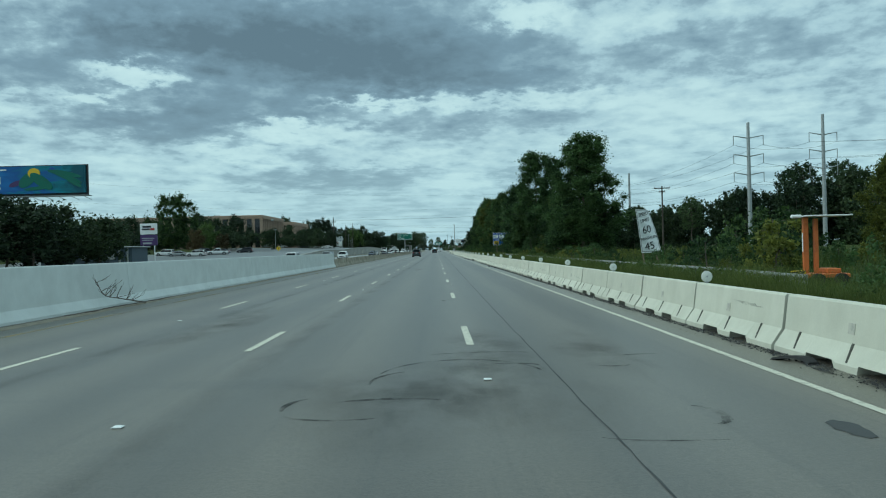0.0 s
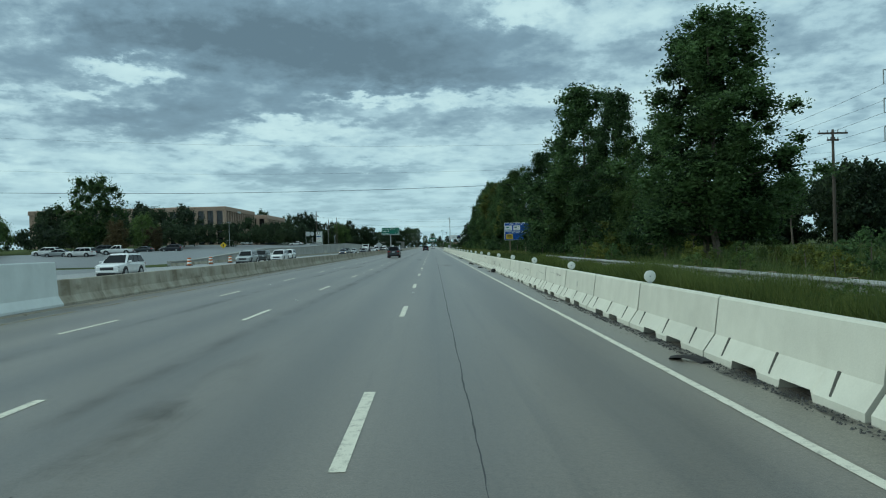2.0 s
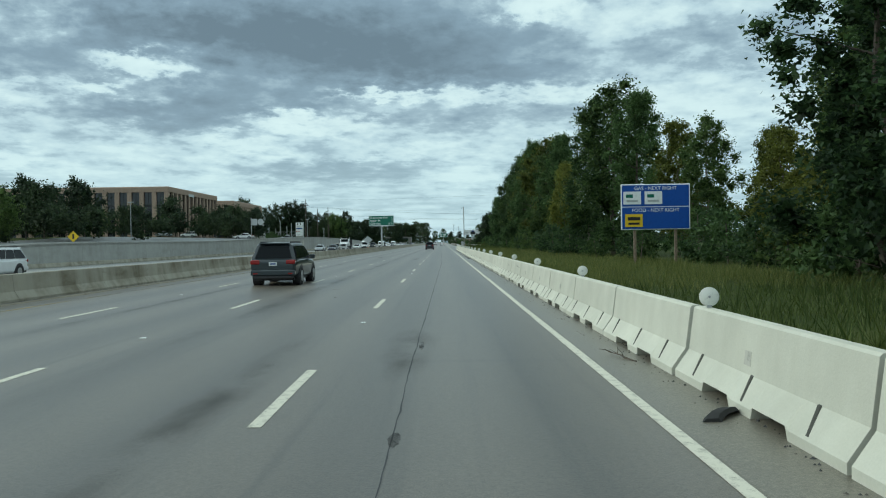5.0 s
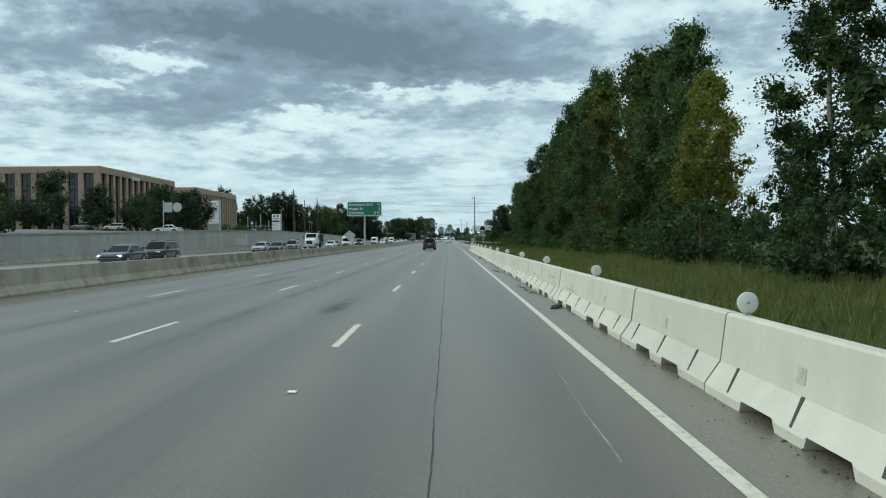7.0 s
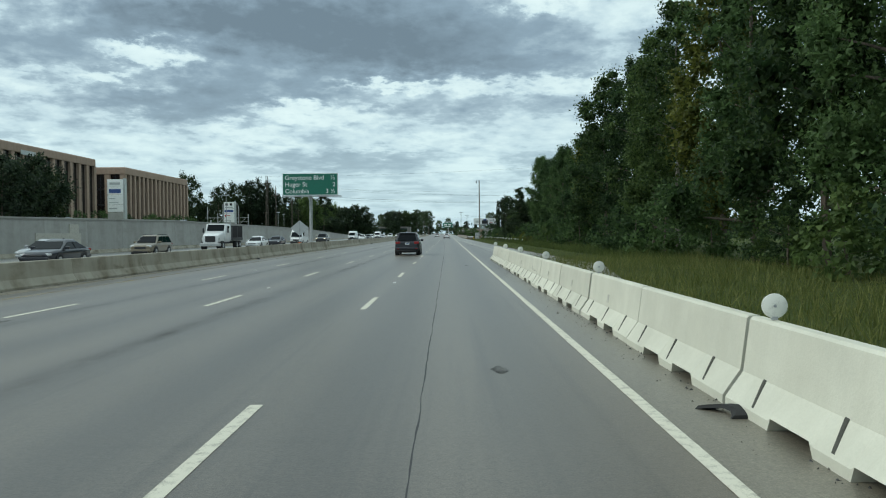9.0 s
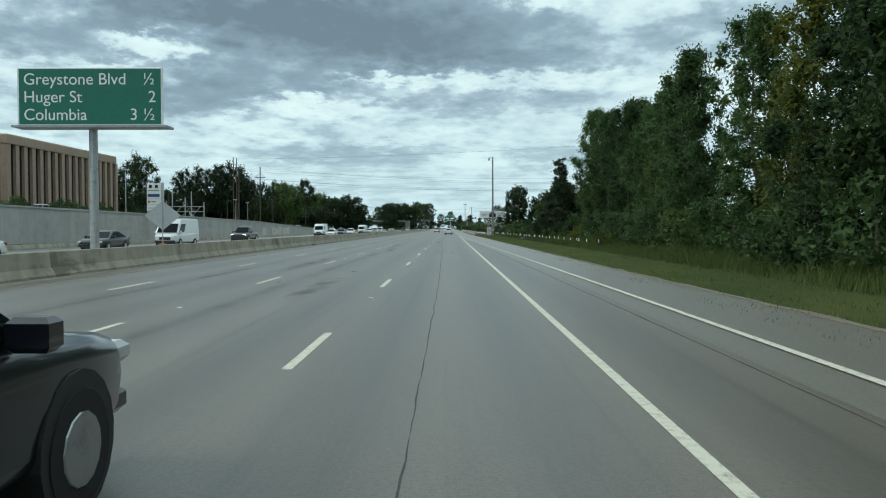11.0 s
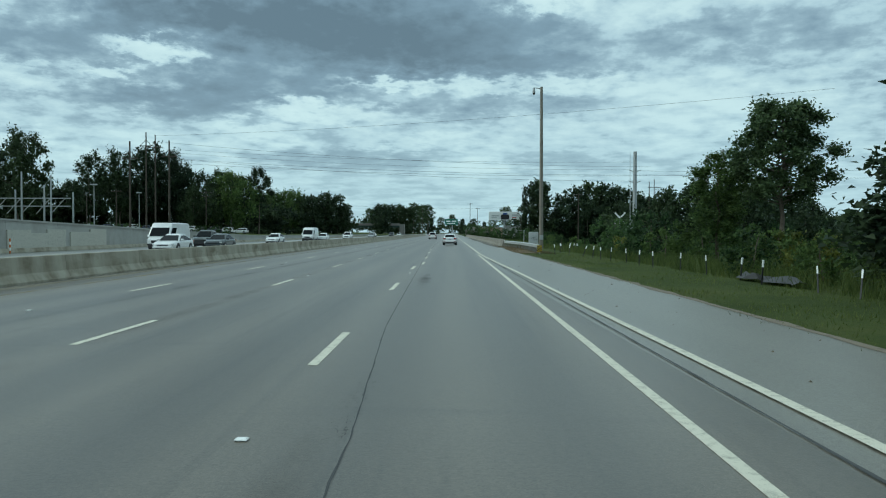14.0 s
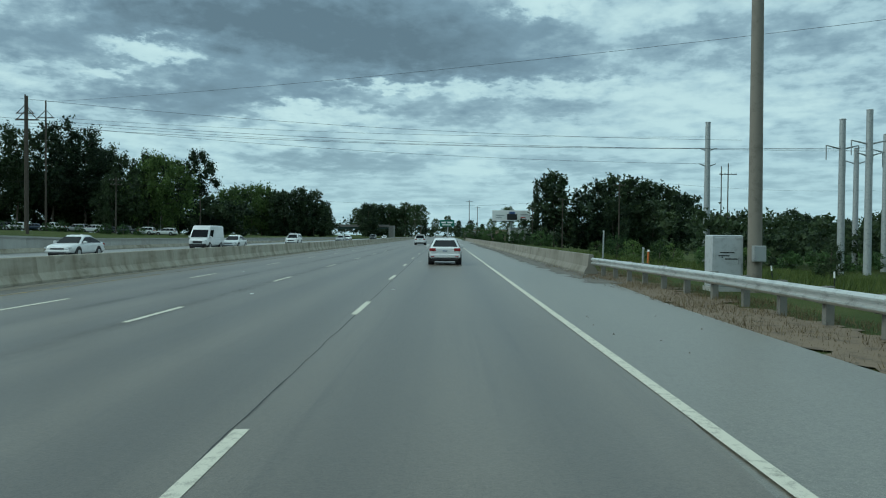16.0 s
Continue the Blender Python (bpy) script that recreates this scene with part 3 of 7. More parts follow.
DISC = disc()
HUB = mesh("hub", Geo().tube((0, -0.02, 0.115), (0, -0.008, 0.115), 0.014, 0.014, 8), "steel_dull")
FOOT = mesh("bracket", Geo().box(-0.025, 0.025, -0.02, 0.02, -0.01, 0.02), "steel_dull")
Y_JOINT = 204.6
k0 = -56
for k in range(k0, 24):
    y = Y_JOINT + k * UNIT
    r = random.Random(k)
    u = part("barrier_unit", UNIT_ME, "barrier_white", barrier)
    dx = r.uniform(-0.006, 0.006)
    place(u, (XF + dx, y, -0.012), r.uniform(-0.12, 0.12))
    if -4 < y:
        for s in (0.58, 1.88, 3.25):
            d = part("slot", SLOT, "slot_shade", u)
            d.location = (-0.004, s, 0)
        part("joint_gap", GAPM, "gap_shade", u)
        if r.random() < 0.4:
            z, y0, ln = r.uniform(0.36, 0.66), r.uniform(0.2, 1.2), r.uniform(1.2, 2.6)
            sg = Geo()
            for i in range(13):
                f = i / 12
                zz = z + 0.05 * f + 0.02 * noise.noise((i * 0.8, k, 0))
                hw = (0.008 + 0.045 * r.random() ** 2) * math.sin(math.pi * (0.06 + 0.88 * f))
                sg.v += [(0.17 + 0.1327 * (q - 0.33) - 0.003, y0 + ln * f, q) for q in (zz - hw, zz + hw)]
            sg.f = [(2 * i, 2 * i + 1, 2 * i + 3, 2 * i + 2) for i in range(12)]
            part("scuff", mesh("scuff", sg, "smear", False, False), "smear", u, "dark smear left by a tyre")
        for y0, z, ly, hz in ((0.3, 0.62, 0.9, 0.05), (1.0, 0.46, 1.2, 0.07), (2.3, 0.56, 1.2, 0.045), (0.2, 0.41, 0.7, 0.05), (2.6, 0.68, 1.0, 0.03)) if k in (-27, -26) else ():
            sg = Geo()
            for i in range(15):
                f = i / 14
                zz = z + 0.06 * noise.noise((i * 0.35, k, y0)) - 0.05 * f
                hw = hz * math.sin(math.pi * (0.04 + 0.92 * f)) * (1 + 0.6 * noise.noise((i * 0.9, k + 4, y0)))
                sg.v += [(0.17 + 0.1327 * (q - 0.33) - 0.003, y0 + ly * f, q) for q in (zz - hw, zz + hw)]
            sg.f = [(2 * i, 2 * i + 1, 2 * i + 3, 2 * i + 2) for i in range(14)]
            part("scuff", mesh("scuff", sg, "smear", False, False), "smear", u, "dark smear left by a tyre")
        if r.random() < 0.75:
            d = part("patch", PAD, "patch_grey", u, "grey repair patch")
            d.location = (-0.02, 2.0 + r.uniform(-0.08, 0.08), -0.09 + r.uniform(-0.02, 0.02))
for k in range(k0, 25, 2):
    y = Y_JOINT - 0.42 + k * UNIT
    if y < -4:
        continue
    r = random.Random(k + 900)
    t = thing("barrier_reflector", "round white reflector disc on top of the barrier", "reflector", (XF + 0.31, y, 0.85), r.uniform(-8, 8), "reflectors along the barrier")
    part("disc", DISC, "reflector", t, "", True)
    part("hub", HUB, "steel_dull", t)
    part("bracket", FOOT, "steel_dull", t)

# ---------------------------------------------------------------- median
def jersey(h, w0, wt):
    return [(-w0, 0), (-w0, 0.09), (-w0 * 0.52, 0.33), (-wt, h - 0.02), (-wt + 0.02, h), (wt - 0.02, h), (wt, h - 0.02), (w0 * 0.52, 0.33), (w0, 0.09), (w0, 0)]


median = thing("median_barrier", "weathered stained concrete median barrier", "barrier", kind="structure")
LEN = 6.1
MB = mesh("barrier_length", Geo().prism(jersey(0.86, 0.31, 0.10), "y", 0, LEN - 0.012), "barrier_old")
for k in range(0, 118):
    y = 72 + k * LEN
    u = part("barrier_length", MB, "barrier_old", median)
    u.location = (-11.62, y, -0.01)
mw = thing("median_wall", "tall smooth pale-painted concrete median wall", "wall", kind="structure")
prof = [(-0.36, -0.01), (-0.36, 0.08), (-0.2, 0.34), (-0.12, 1.42), (-0.1, 1.45), (0.1, 1.45), (0.12, 1.42), (0.2, 0.34), (0.36, 0.08), (0.36, -0.01)]
for k in range(-9, 8):
    y = 8.9 + k * 9.0
    part("wall_panel", mesh("wall_panel", Geo().prism(prof, "y", y, y + 8.985), "wall_painted"), "wall_painted", mw).location = (-11.62, 0, 0)

# ---------------------------------------------------------------- trees
def leaves(centres, radii, n, size, seed, flat=0.0, shell=0.45):
    """Leaves scattered in ellipsoid clumps."""
    r = np.random.default_rng(seed)
    centres, radii = np.array(centres, float), np.array(radii, float)
    wgt = np.prod(radii, axis=1) ** 0.66
    k = r.choice(len(centres), n, p=wgt / wgt.sum())
    d = r.normal(size=(n, 3))
    d /= np.linalg.norm(d, axis=1)[:, None]
    reach = r.random(n) ** shell
    stray = r.random(n) < 0.12
    reach[stray] = 1.0 + 0.4 * r.random(stray.sum())
    # broad sprays deep inside each clump close the crown
    core = r.random(n) < 0.15
    reach[core] = (0.5 if size > 0.45 else 0.42) * r.random(core.sum())
    p = centres[k] + d * radii[k] * reach[:, None]
    a = r.normal(size=(n, 3))
    a[:, 2] *= 1 - flat
    a /= np.linalg.norm(a, axis=1)[:, None]
    b = np.cross(a, r.normal(size=(n, 3)))
    b /= np.linalg.norm(b, axis=1)[:, None]
    s = np.where(core, np.minimum(0.66 * radii[k].mean(axis=1), 9.0 if size > 0.45 else 2.3 * size), 0.82 * size * r.uniform(0.55, 1.4, n))[:, None]
    return np.stack([p - a * s * 0.5 - b * s * 0.3, p + b * s * 0.42, p + a * s * 0.6 - b * s * 0.22], axis=1)


def wood(g, p, q, r0, r1, seed, bend=0.06, steps=4):
    r = random.Random(seed)
    p, q = Vector(p), Vector(q)
    L = (q - p).length
    pts = [p]
    for i in range(1, steps):
        pts.append(p.lerp(q, i / steps) + Vector((r.uniform(-1, 1), r.uniform(-1, 1), 0)) * bend * L * 0.5)
    pts.append(q)
    for i in range(steps):
        a, b = r0 + (r1 - r0) * i / steps, r0 + (r1 - r0) * (i + 1) / steps
        g.tube(pts[i], pts[i + 1], a, b, 6 if r0 > 0.1 else 4)
    return pts


def broadleaf(h, width, base, seed, n, size, shape="tall", leaf="leaf_dark", bark="bark", clumps=34):
    """A tree of height h: trunk and limbs, and a crown of clumps with gaps."""
    r = random.Random(seed)
    g = Geo()
    top = Vector((r.uniform(-0.4, 0.4), r.uniform(-0.4, 0.4), h * 0.93))
    spine = wood(g, (0, 0, -0.15), top, h * 0.009 + 0.05, 0.03, seed, 0.03, 6)
    cs, rs = [], []
    for i in range(clumps):
        u = (i + r.random()) / clumps
        z = base + (h - base) * u
        if shape == "tall":
            w_ = width * (0.45 + 0.55 * math.sin(math.pi * min(1.0, 0.1 + u * 0.8)) ** 0.7) * (1.0 - 0.62 * u ** 2.2)
        elif shape == "cone":
            w_ = width * (1.0 - 0.9 * u) + 0.15
        else:
            w_ = width * math.sin(math.pi * (0.12 + 0.80 * u)) ** 0.6
        a = i * 2.39996 + r.uniform(-0.5, 0.5)
        if shape == "tall":
            w_ *= 1.0 + 0.26 * math.sin(2 * a + 7 * u + seed) + 0.14 * math.sin(17 * u + a)
        d = w_ * r.uniform(0.25, 1.15) * (1.15 if i % 9 == 4 else 1.0)
        c = Vector((math.cos(a) * d, math.sin(a) * d, z + r.uniform(-0.3, 0.3)))
        rad = (0.22 + 0.22 * r.random()) * width * (1.08 - 0.22 * u) * (1.25 - 0.7 * u if shape == "cone" else 1) * (34 / max(clumps, 34)) ** 0.25
        cs.append(c)
        rs.append((rad * r.uniform(0.8, 1.2), rad * r.uniform(0.8, 1.2), rad * r.uniform(0.8, 1.25)))
        if i % max(2, clumps // (16 if size < 0.5 else 6)) == 0:
            f = min(0.96, max(0.12, (z - 0.28 * d) / h))
            k = f * 6 / 0.93
            i0 = min(5, int(k))
            s = spine[i0].lerp(spine[i0 + 1], min(1, k - i0))
            wood(g, s, c, h * 0.006 * (1.2 - u), 0.015, seed + i, 0.12, 2)
    return mesh("trunk", g, bark, True), loose("crown", leaves(cs, rs, n, size, seed), leaf)


def pine(h, width, base, seed, n, size):
    r = random.Random(seed)
    g = Geo()
    spine = wood(g, (0, 0, -0.15), (r.uniform(-0.5, 0.5), 0, h * 0.97), h * 0.014 + 0.05, 0.04, seed, 0.04, 6)
    cs, rs = [], []
    for i in range(54):
        u = i / 53
        z = base + (h - base) * u
        a = i * 2.39996
        d = width * (0.35 + 0.65 * math.sin(math.pi * (0.2 + 0.72 * u))) * r.uniform(0.4, 1.0)
        c = Vector((math.cos(a) * d, math.sin(a) * d, z + 0.15 * d))
        k = min(5.99, z / h * 6 / 0.97)
        s = spine[int(k)].lerp(spine[int(k) + 1], k - int(k))
        wood(g, s - Vector((0, 0, 0.2)), c, 0.06, 0.02, seed + i, 0.1, 2)
        cs.append(c)
        rs.append((width * 0.25, width * 0.25, width * 0.19))
    return mesh("trunk", g, "bark", True), loose("crown", leaves(cs, rs, n, size, seed, 0.3, 0.5), "needle")


TREES = {}


def tree_kind(key, meshes, name, label, category="tree"):
    TREES[key] = (meshes, name, label, category)


tree_kind("poplar_a", broadleaf(20, 3.9, 2.6, 1, 34000, 0.25, clumps=130), "tree", "tall dark green broadleaf tree with a ragged crown")
tree_kind("poplar_b", broadleaf(18, 3.7, 2.2, 2, 25000, 0.262, clumps=115), "tree", "tall dark green broadleaf tree with a ragged crown")
tree_kind("poplar_c", broadleaf(16, 3.4, 2.8, 3, 18000, 0.265, leaf="leaf_mid", clumps=84), "tree", "green broadleaf tree with pale leaf tips")
tree_kind("poplar_d", broadleaf(19, 2.9, 3.5, 4, 16000, 0.24, leaf="leaf_mid", bark="bark_pale", clumps=56), "tree", "slim broadleaf tree with a pale trunk")
tree_kind("autumn", broadleaf(14, 3.4, 2.4, 5, 16000, 0.255, leaf="leaf_yellow", clumps=70), "tree", "broadleaf tree turning yellow-green in autumn")
tree_kind("spire", broadleaf(12, 2.0, 0.6, 6, 16000, 0.25, "cone", "leaf_far", clumps=70), "tree", "dark pointed tree standing alone")
tree_kind("round", broadleaf(8, 3.6, 1.3, 7, 4600, 0.41, "round", "leaf_far", clumps=50), "tree", "round dark green parking-lot tree")
tree_kind("round_b", broadleaf(9, 4.0, 1.4, 8, 5600, 0.38, "round", "leaf_mid", clumps=44), "tree", "round green broadleaf tree")
tree_kind("oak", broadleaf(18, 7.4, 3.0, 21, 11000, 0.48, "round", "leaf_mid", clumps=90), "tree", "broad olive-green tree with an airy crown")
tree_kind("rust", broadleaf(7, 2.8, 1.0, 9, 4500, 0.38, "round", "leaf_rust", clumps=22), "tree", "small tree with rusty brown-green leaves")
tree_kind("pine", pine(10, 3.1, 4.2, 10, 17000, 0.24), "pine", "pine with flat layered branches and long needles", "pine")
tree_kind("far", broadleaf(16, 5.4, 0.8, 12, 3300, 0.90, "round", "leaf_far", clumps=60), "tree", "dark broadleaf tree in the distance")
tree_kind("far_b", broadleaf(16, 4.6, 0.6, 13, 3300, 0.90, "tall", "leaf_far", clumps=60), "tree", "broadleaf tree in the distance")
tree_kind("far_pine", pine(18, 4.6, 7.0, 14, 2800, 0.68), "pine", "tall bare-stemmed pine in the distance", "pine")
tree_kind("grove", broadleaf(20, 5.6, 6.0, 22, 6500, 0.52, "round", "leaf_far", clumps=80), "tree", "tall dark grove tree with a clear trunk")
tree_kind("lollipop", broadleaf(22, 4.6, 11.0, 23, 5200, 0.5, "round", "leaf_far", clumps=60), "tree", "tall dark tree with a high round crown")
tree_kind("bush", broadleaf(2.6, 1.6, 0.2, 15, 1300, 0.265, "round", "leaf_mid", clumps=16), "bush", "dense green bush on the roadside verge", "bush")
tree_kind("bush_dark", broadleaf(3.4, 2.2, 0.2, 16, 1500, 0.315, "round", "leaf_dark", clumps=18), "bush", "dense dark green bush in a thicket", "bush")
tree_kind("bush_yellow", broadleaf(2.4, 1.5, 0.1, 17, 1300, 0.265, "round", "leaf_yellow", clumps=14), "bush", "yellow-green weedy bush on the verge", "bush")
tree_kind("shrub", broadleaf(3.0, 1.4, 0.1, 24, 3600, 0.13, "round", "leaf_far", clumps=30), "shrub", "dense dark egg-shaped shrub in the grass", "shrub")
PLANTED = {}


def plant(key, x, y, scale=1.0, turn=None, group="", z=None, wide=1.0):
    (trunk, crown), name, label, cat = TREES[key]
    turn = (x * 37 + y * 53) % 360 if turn is None else turn
    z = ground_z(x, y) if z is None else z
    m = Matrix.LocRotScale((x, y, z), Euler((0, 0, radians(turn))), (scale * wide, scale * wide, scale))
    if key not in PLANTED:
        t = thing(name, label, cat, group=group)
        part("trunk", trunk, "bark", t)
        part("crown", crown, "leaf_dark", t)
        t.matrix_basis = m
        PLANTED[key] = t
        return t
    first = PLANTED[key]
    s = first.scale.copy()
    first.scale = (1, 1, 1)
    t = copy_thing(first, m)
    first.scale = s
    return t


R = random.Random(5)
# the wood along the right-hand verge
EDGE = "trees at the edge of the roadside wood"
BASE = {"poplar_a": 20, "poplar_b": 18, "poplar_c": 16, "poplar_d": 19, "autumn": 14}
plant("poplar_a", 21.2, 109.5, 0.88, 20, EDGE, wide=1.5)
plant("poplar_b", 21.0, 111.5, 0.93, 200, EDGE, wide=1.25)
plant("poplar_b", 19.6, 116.5, 0.60, 150, EDGE, wide=1.25)
plant("poplar_c", 24.0, 112, 0.5, 40, EDGE, wide=1.4)
plant("poplar_b", 18.3, 143.2, 1.07, 10, EDGE, wide=1.3)
plant("poplar_b", 20.9, 137, 0.97, 70, EDGE, wide=1.0)
plant("poplar_c", 21.4, 135.5, 0.76, 200, EDGE, wide=0.95)
plant("poplar_c", 17.2, 146.5, 0.66, 80, EDGE, wide=1.4)
plant("poplar_c", 20.5, 129, 0.45, 30, EDGE, wide=1.4)
plant("poplar_b", 17.3, 166.5, 0.82, 120, EDGE, wide=1.25)
plant("poplar_d", 18.6, 160, 0.74, 60, EDGE, wide=1.2)
plant("poplar_c", 19.0, 155, 0.80, 250, EDGE, wide=1.2)
plant("poplar_b", 20.6, 171, 0.74, 310, EDGE, wide=1.2)
# heights of the wood's edge along the road, with gaps where the sky shows between crowns
WOOD = ((152, 13, "poplar_b"), (158, 12, "autumn"), (173, 13.5, "poplar_d"), (178, 10.5, "autumn"), (185, 8, "autumn"), (192, 9, "autumn"), (200, 11, "poplar_c"), (207, 12, "autumn"),
        (213, 15.5, "poplar_b"), (219, 17.4, "poplar_c"), (226, 17.6, "poplar_d"), (231, 16.8, "poplar_d"), (240, 8, "poplar_c"), (248, 12.5, "autumn"), (253, 17.2, "poplar_b"), (259, 17, "poplar_c"),
        (266, 18.4, "autumn"), (273, 19, "poplar_c"), (280, 19.8, "poplar_a"), (287, 19.2, "poplar_c"), (295, 19.4, "poplar_b"), (302, 18, "autumn"), (309, 18.6, "poplar_d"), (314, 17.5, "poplar_c"),
        (321, 17.2, "poplar_d"), (327, 18.2, "poplar_a"), (334, 18, "poplar_c"), (341, 13.5, "poplar_b"), (348, 13.8, "autumn"), (355, 14.6, "poplar_b"), (362, 14, "poplar_b"), (369, 14, "poplar_b"),
        (376, 13.6, "poplar_d"), (382, 13.2, "poplar_b"), (389, 14.5, "poplar_b"), (396, 16.2, "poplar_b"), (404, 16.0, "poplar_a"), (412, 17.4, "poplar_a"))
for y, hs, key in WOOD:
    x = 20.0 + R.uniform(-1.3, 1.9) + (3.5 if 186 < y < 210 else 1.5 if y < 186 else 1.6 if y > 384 else 0)
    plant(key, x, y + R.uniform(-0.8, 0.8), hs / BASE[key], None, EDGE, wide=R.uniform(0.9, 1.08) if y > 225 else R.uniform(1.0, 1.2))
    if hs > 14 and R.random() < 0.6 and y < 215:
        plant("far_b", x + R.uniform(7, 10), y + R.uniform(-2, 2), hs * R.uniform(0.62, 0.8) / 16, None, EDGE, wide=0.95)
for x, y, h in ((31, 152, 8), (36, 160, 8.5), (33, 170, 9), (41, 158, 9), (29, 145, 6)):
    plant("far", x, y, h / 16, None, EDGE, wide=1.3)
for y in range(134, 404, 5):
    x = 16.6 + R.uniform(-1.2, 1.6) + (2.6 if 172 < y < 197 else 0)
    plant(R.choice(["bush_dark", "bush_dark", "bush_dark", "bush"]), x, y + R.uniform(-2, 2), R.uniform(0.6, 1.1), None, "bushes along the wood")
for y in (398, 406, 414):
    plant("far", 26, y, 0.95, None, EDGE, wide=0.9)
plant("spire", 17.3, 415, 0.96, 0, wide=1.5)
plant("pine", 21.2, 438.9, 0.95, 40, wide=1.0)
for x, y, s in ((23, 448, 0.55), (26, 455, 0.6), (31, 464, 0.7)):
    plant("bush_dark", x, y, s, None, "bushes along the wood")
for x, y, s in ((23, 412, 1.1), (26, 426, 0.8), (18, 419, 0.7), (29, 444, 0.6)):
    plant("bush_dark", x, y, s, None, "bushes along the wood")
plant("poplar_c", 18.6, 442, 0.44, 60, wide=1.5)
for x, y, s in ((23.6, 471, 0.85), (27, 472.5, 0.98), (30.5, 473, 1.05), (34.5, 476, 1.05), (39, 480, 1.02), (44, 484, 1.02)):
    plant("round", x, y, s, None, "trees beside the railway", wide=0.9)
for x, y, s in ((15.9, 460, 0.9), (18.9, 465, 0.75), (34, 470, 1.3), (24, 455, 0.8), (43.5, 504, 1.9), (49, 512, 1.8)):
    plant("bush_dark", x, y, s, None, "scrub bushes beside the railway")
for i in range(9):
    plant(R.choice(["bush", "bush", "bush_dark"]), R.uniform(17, 30), R.uniform(505, 556), R.uniform(0.45, 0.8), None, "scrub bushes beside the railway")
for i in range(10):
    plant("bush_dark", 9.5 + i * 2.6, 690 + R.uniform(-14, 20), R.uniform(0.9, 1.5), None, "scrub bushes by the far billboard")
# open weedy ground before the wood
for i in range(64):
    plant(R.choice(["bush_yellow", "bush", "bush_yellow", "bush_dark"]), 10.6 + 20 * R.random() ** 1.4, R.uniform(16, 122), R.uniform(0.30, 0.55), None, "weedy bushes on the verge")
for x, y, s in ((17.4, 40, 1.05), (19.8, 44, 1.2), (22, 52, 1.3), (26, 66, 1.2), (24.5, 58, 0.9)):
    plant("bush_yellow" if s < 1.2 else "bush", x, y, s, None, "weedy bushes on the verge")
plant("autumn", 24.2, 41, 0.42, 0)
for x, y, s in ((19.5, 131, 1.4), (21.5, 132, 1.15), (23.5, 130, 1.1), (18.2, 129.5, 0.8), (20.5, 128.5, 0.85), (16.5, 127.5, 0.6), (14.5, 124, 0.5), (22.5, 126, 0.75), (25.5, 127, 0.8)):
    plant("bush_yellow", x, y, s, None, "weedy bushes on the verge")
plant("bush_dark", 15.4, 446, 0.92, None, "weedy bushes on the verge")
for i in range(22):
    plant(R.choice(["bush_yellow", "bush", "bush_yellow"]), R.uniform(13.5, 17), R.uniform(370, 455), R.uniform(0.35, 0.75), None, "weedy bushes on the verge")
# dark wood behind the power line
for i in range(26):
    f = i / 25
    x = 50 + 92 * f + R.uniform(-2, 2)
    plant(R.choice(["far", "far", "far_b", "far_pine"]), x, 190 + 8 * math.sin(i * 1.7), float(np.interp(x, (50, 62, 74, 100, 150), (9, 11.5, 14, 18, 20))) * R.uniform(0.85, 1.08) / 16, None, "trees of the far wood")
# trees beyond the railway and along the horizon on the right
plant("far_b", 38.5, 709, 1.56, 20, wide=1.15)
plant("far", 34.5, 711, 1.42, 80, wide=0.5)
for x, y, h in ((49, 712, 19.5), (55, 716, 23), (62, 717, 25), (69, 719, 24.5), (76, 720, 23.5), (83, 722, 20.5), (88, 724, 19.5), (58, 706, 17), (72, 708, 17), (80, 712, 16)):
    plant("far", x, y, h / 16, None, "trees beyond the railway")
for i in range(10):
    x = 96 + i * 11 + R.uniform(-3, 3)
    plant(R.choice(["far", "far_b"]), x, 760 + R.uniform(-15, 20), R.uniform(0.78, 1.05), None, "trees beyond the railway")
for i in range(14):
    plant(R.choice(["far", "far", "far_pine", "far_b"]), R.uniform(40, 420), R.uniform(820, 1000), R.uniform(0.9, 1.3), None, "trees on the horizon")
# pines and trees at the end of the road
for i in range(13):
    plant("far_pine" if i > 9 or i % 3 == 0 else "far", -64 + i * 3.9, 1017 + R.uniform(-12, 18), R.uniform(1.28, 1.42) if i else 1.1, None, "trees on the horizon")
for i in range(22):
    plant(R.choice(["far", "far_b", "far_pine"]), -30 + i * 11, 1150 + R.uniform(-30, 60), R.uniform(0.8, 1.15), None, "trees on the horizon")
# left-hand side
LG = "trees beside the office park"
for x, y, h in ((-95, 118, 11), (-88, 124, 12), (-80, 120, 11.4), (-73, 128, 11.8), (-66.5, 124, 10.2), (-60, 134, 8.4), (-104, 128, 12), (-112, 122, 12), (-120, 130, 13), (-84, 138, 12), (-69, 137, 11)):
    plant("round", x, y, h / 8, None, LG, wide=1.35)
plant("oak", -93.4, 270, 1.1, 0, LG)
for x, y, h in ((-80, 252, 8.0), (-74, 262, 6.4)):
    plant("rust", x, y, h / 7, None, LG)
for x, y, h in ((-105, 334, 16), (-96, 326, 14), (-85, 320, 14.5), (-112, 300, 13), (-104, 288, 12), (-125, 310, 15), (-90, 296, 10), (-135, 280, 14), (-120, 262, 12), (-145, 240, 13), (-108, 240, 10), (-98, 226, 9), (-118, 214, 11), (-88, 205, 8), (-135, 190, 12), (-105, 180, 10), (-95, 345, 9), (-116, 345, 12), (-150, 205, 13), (-128, 160, 11), (-112, 158, 10)):
    plant("round" if h > 11 else "round_b", x, y, h / 8.5, None, LG, wide=0.95)
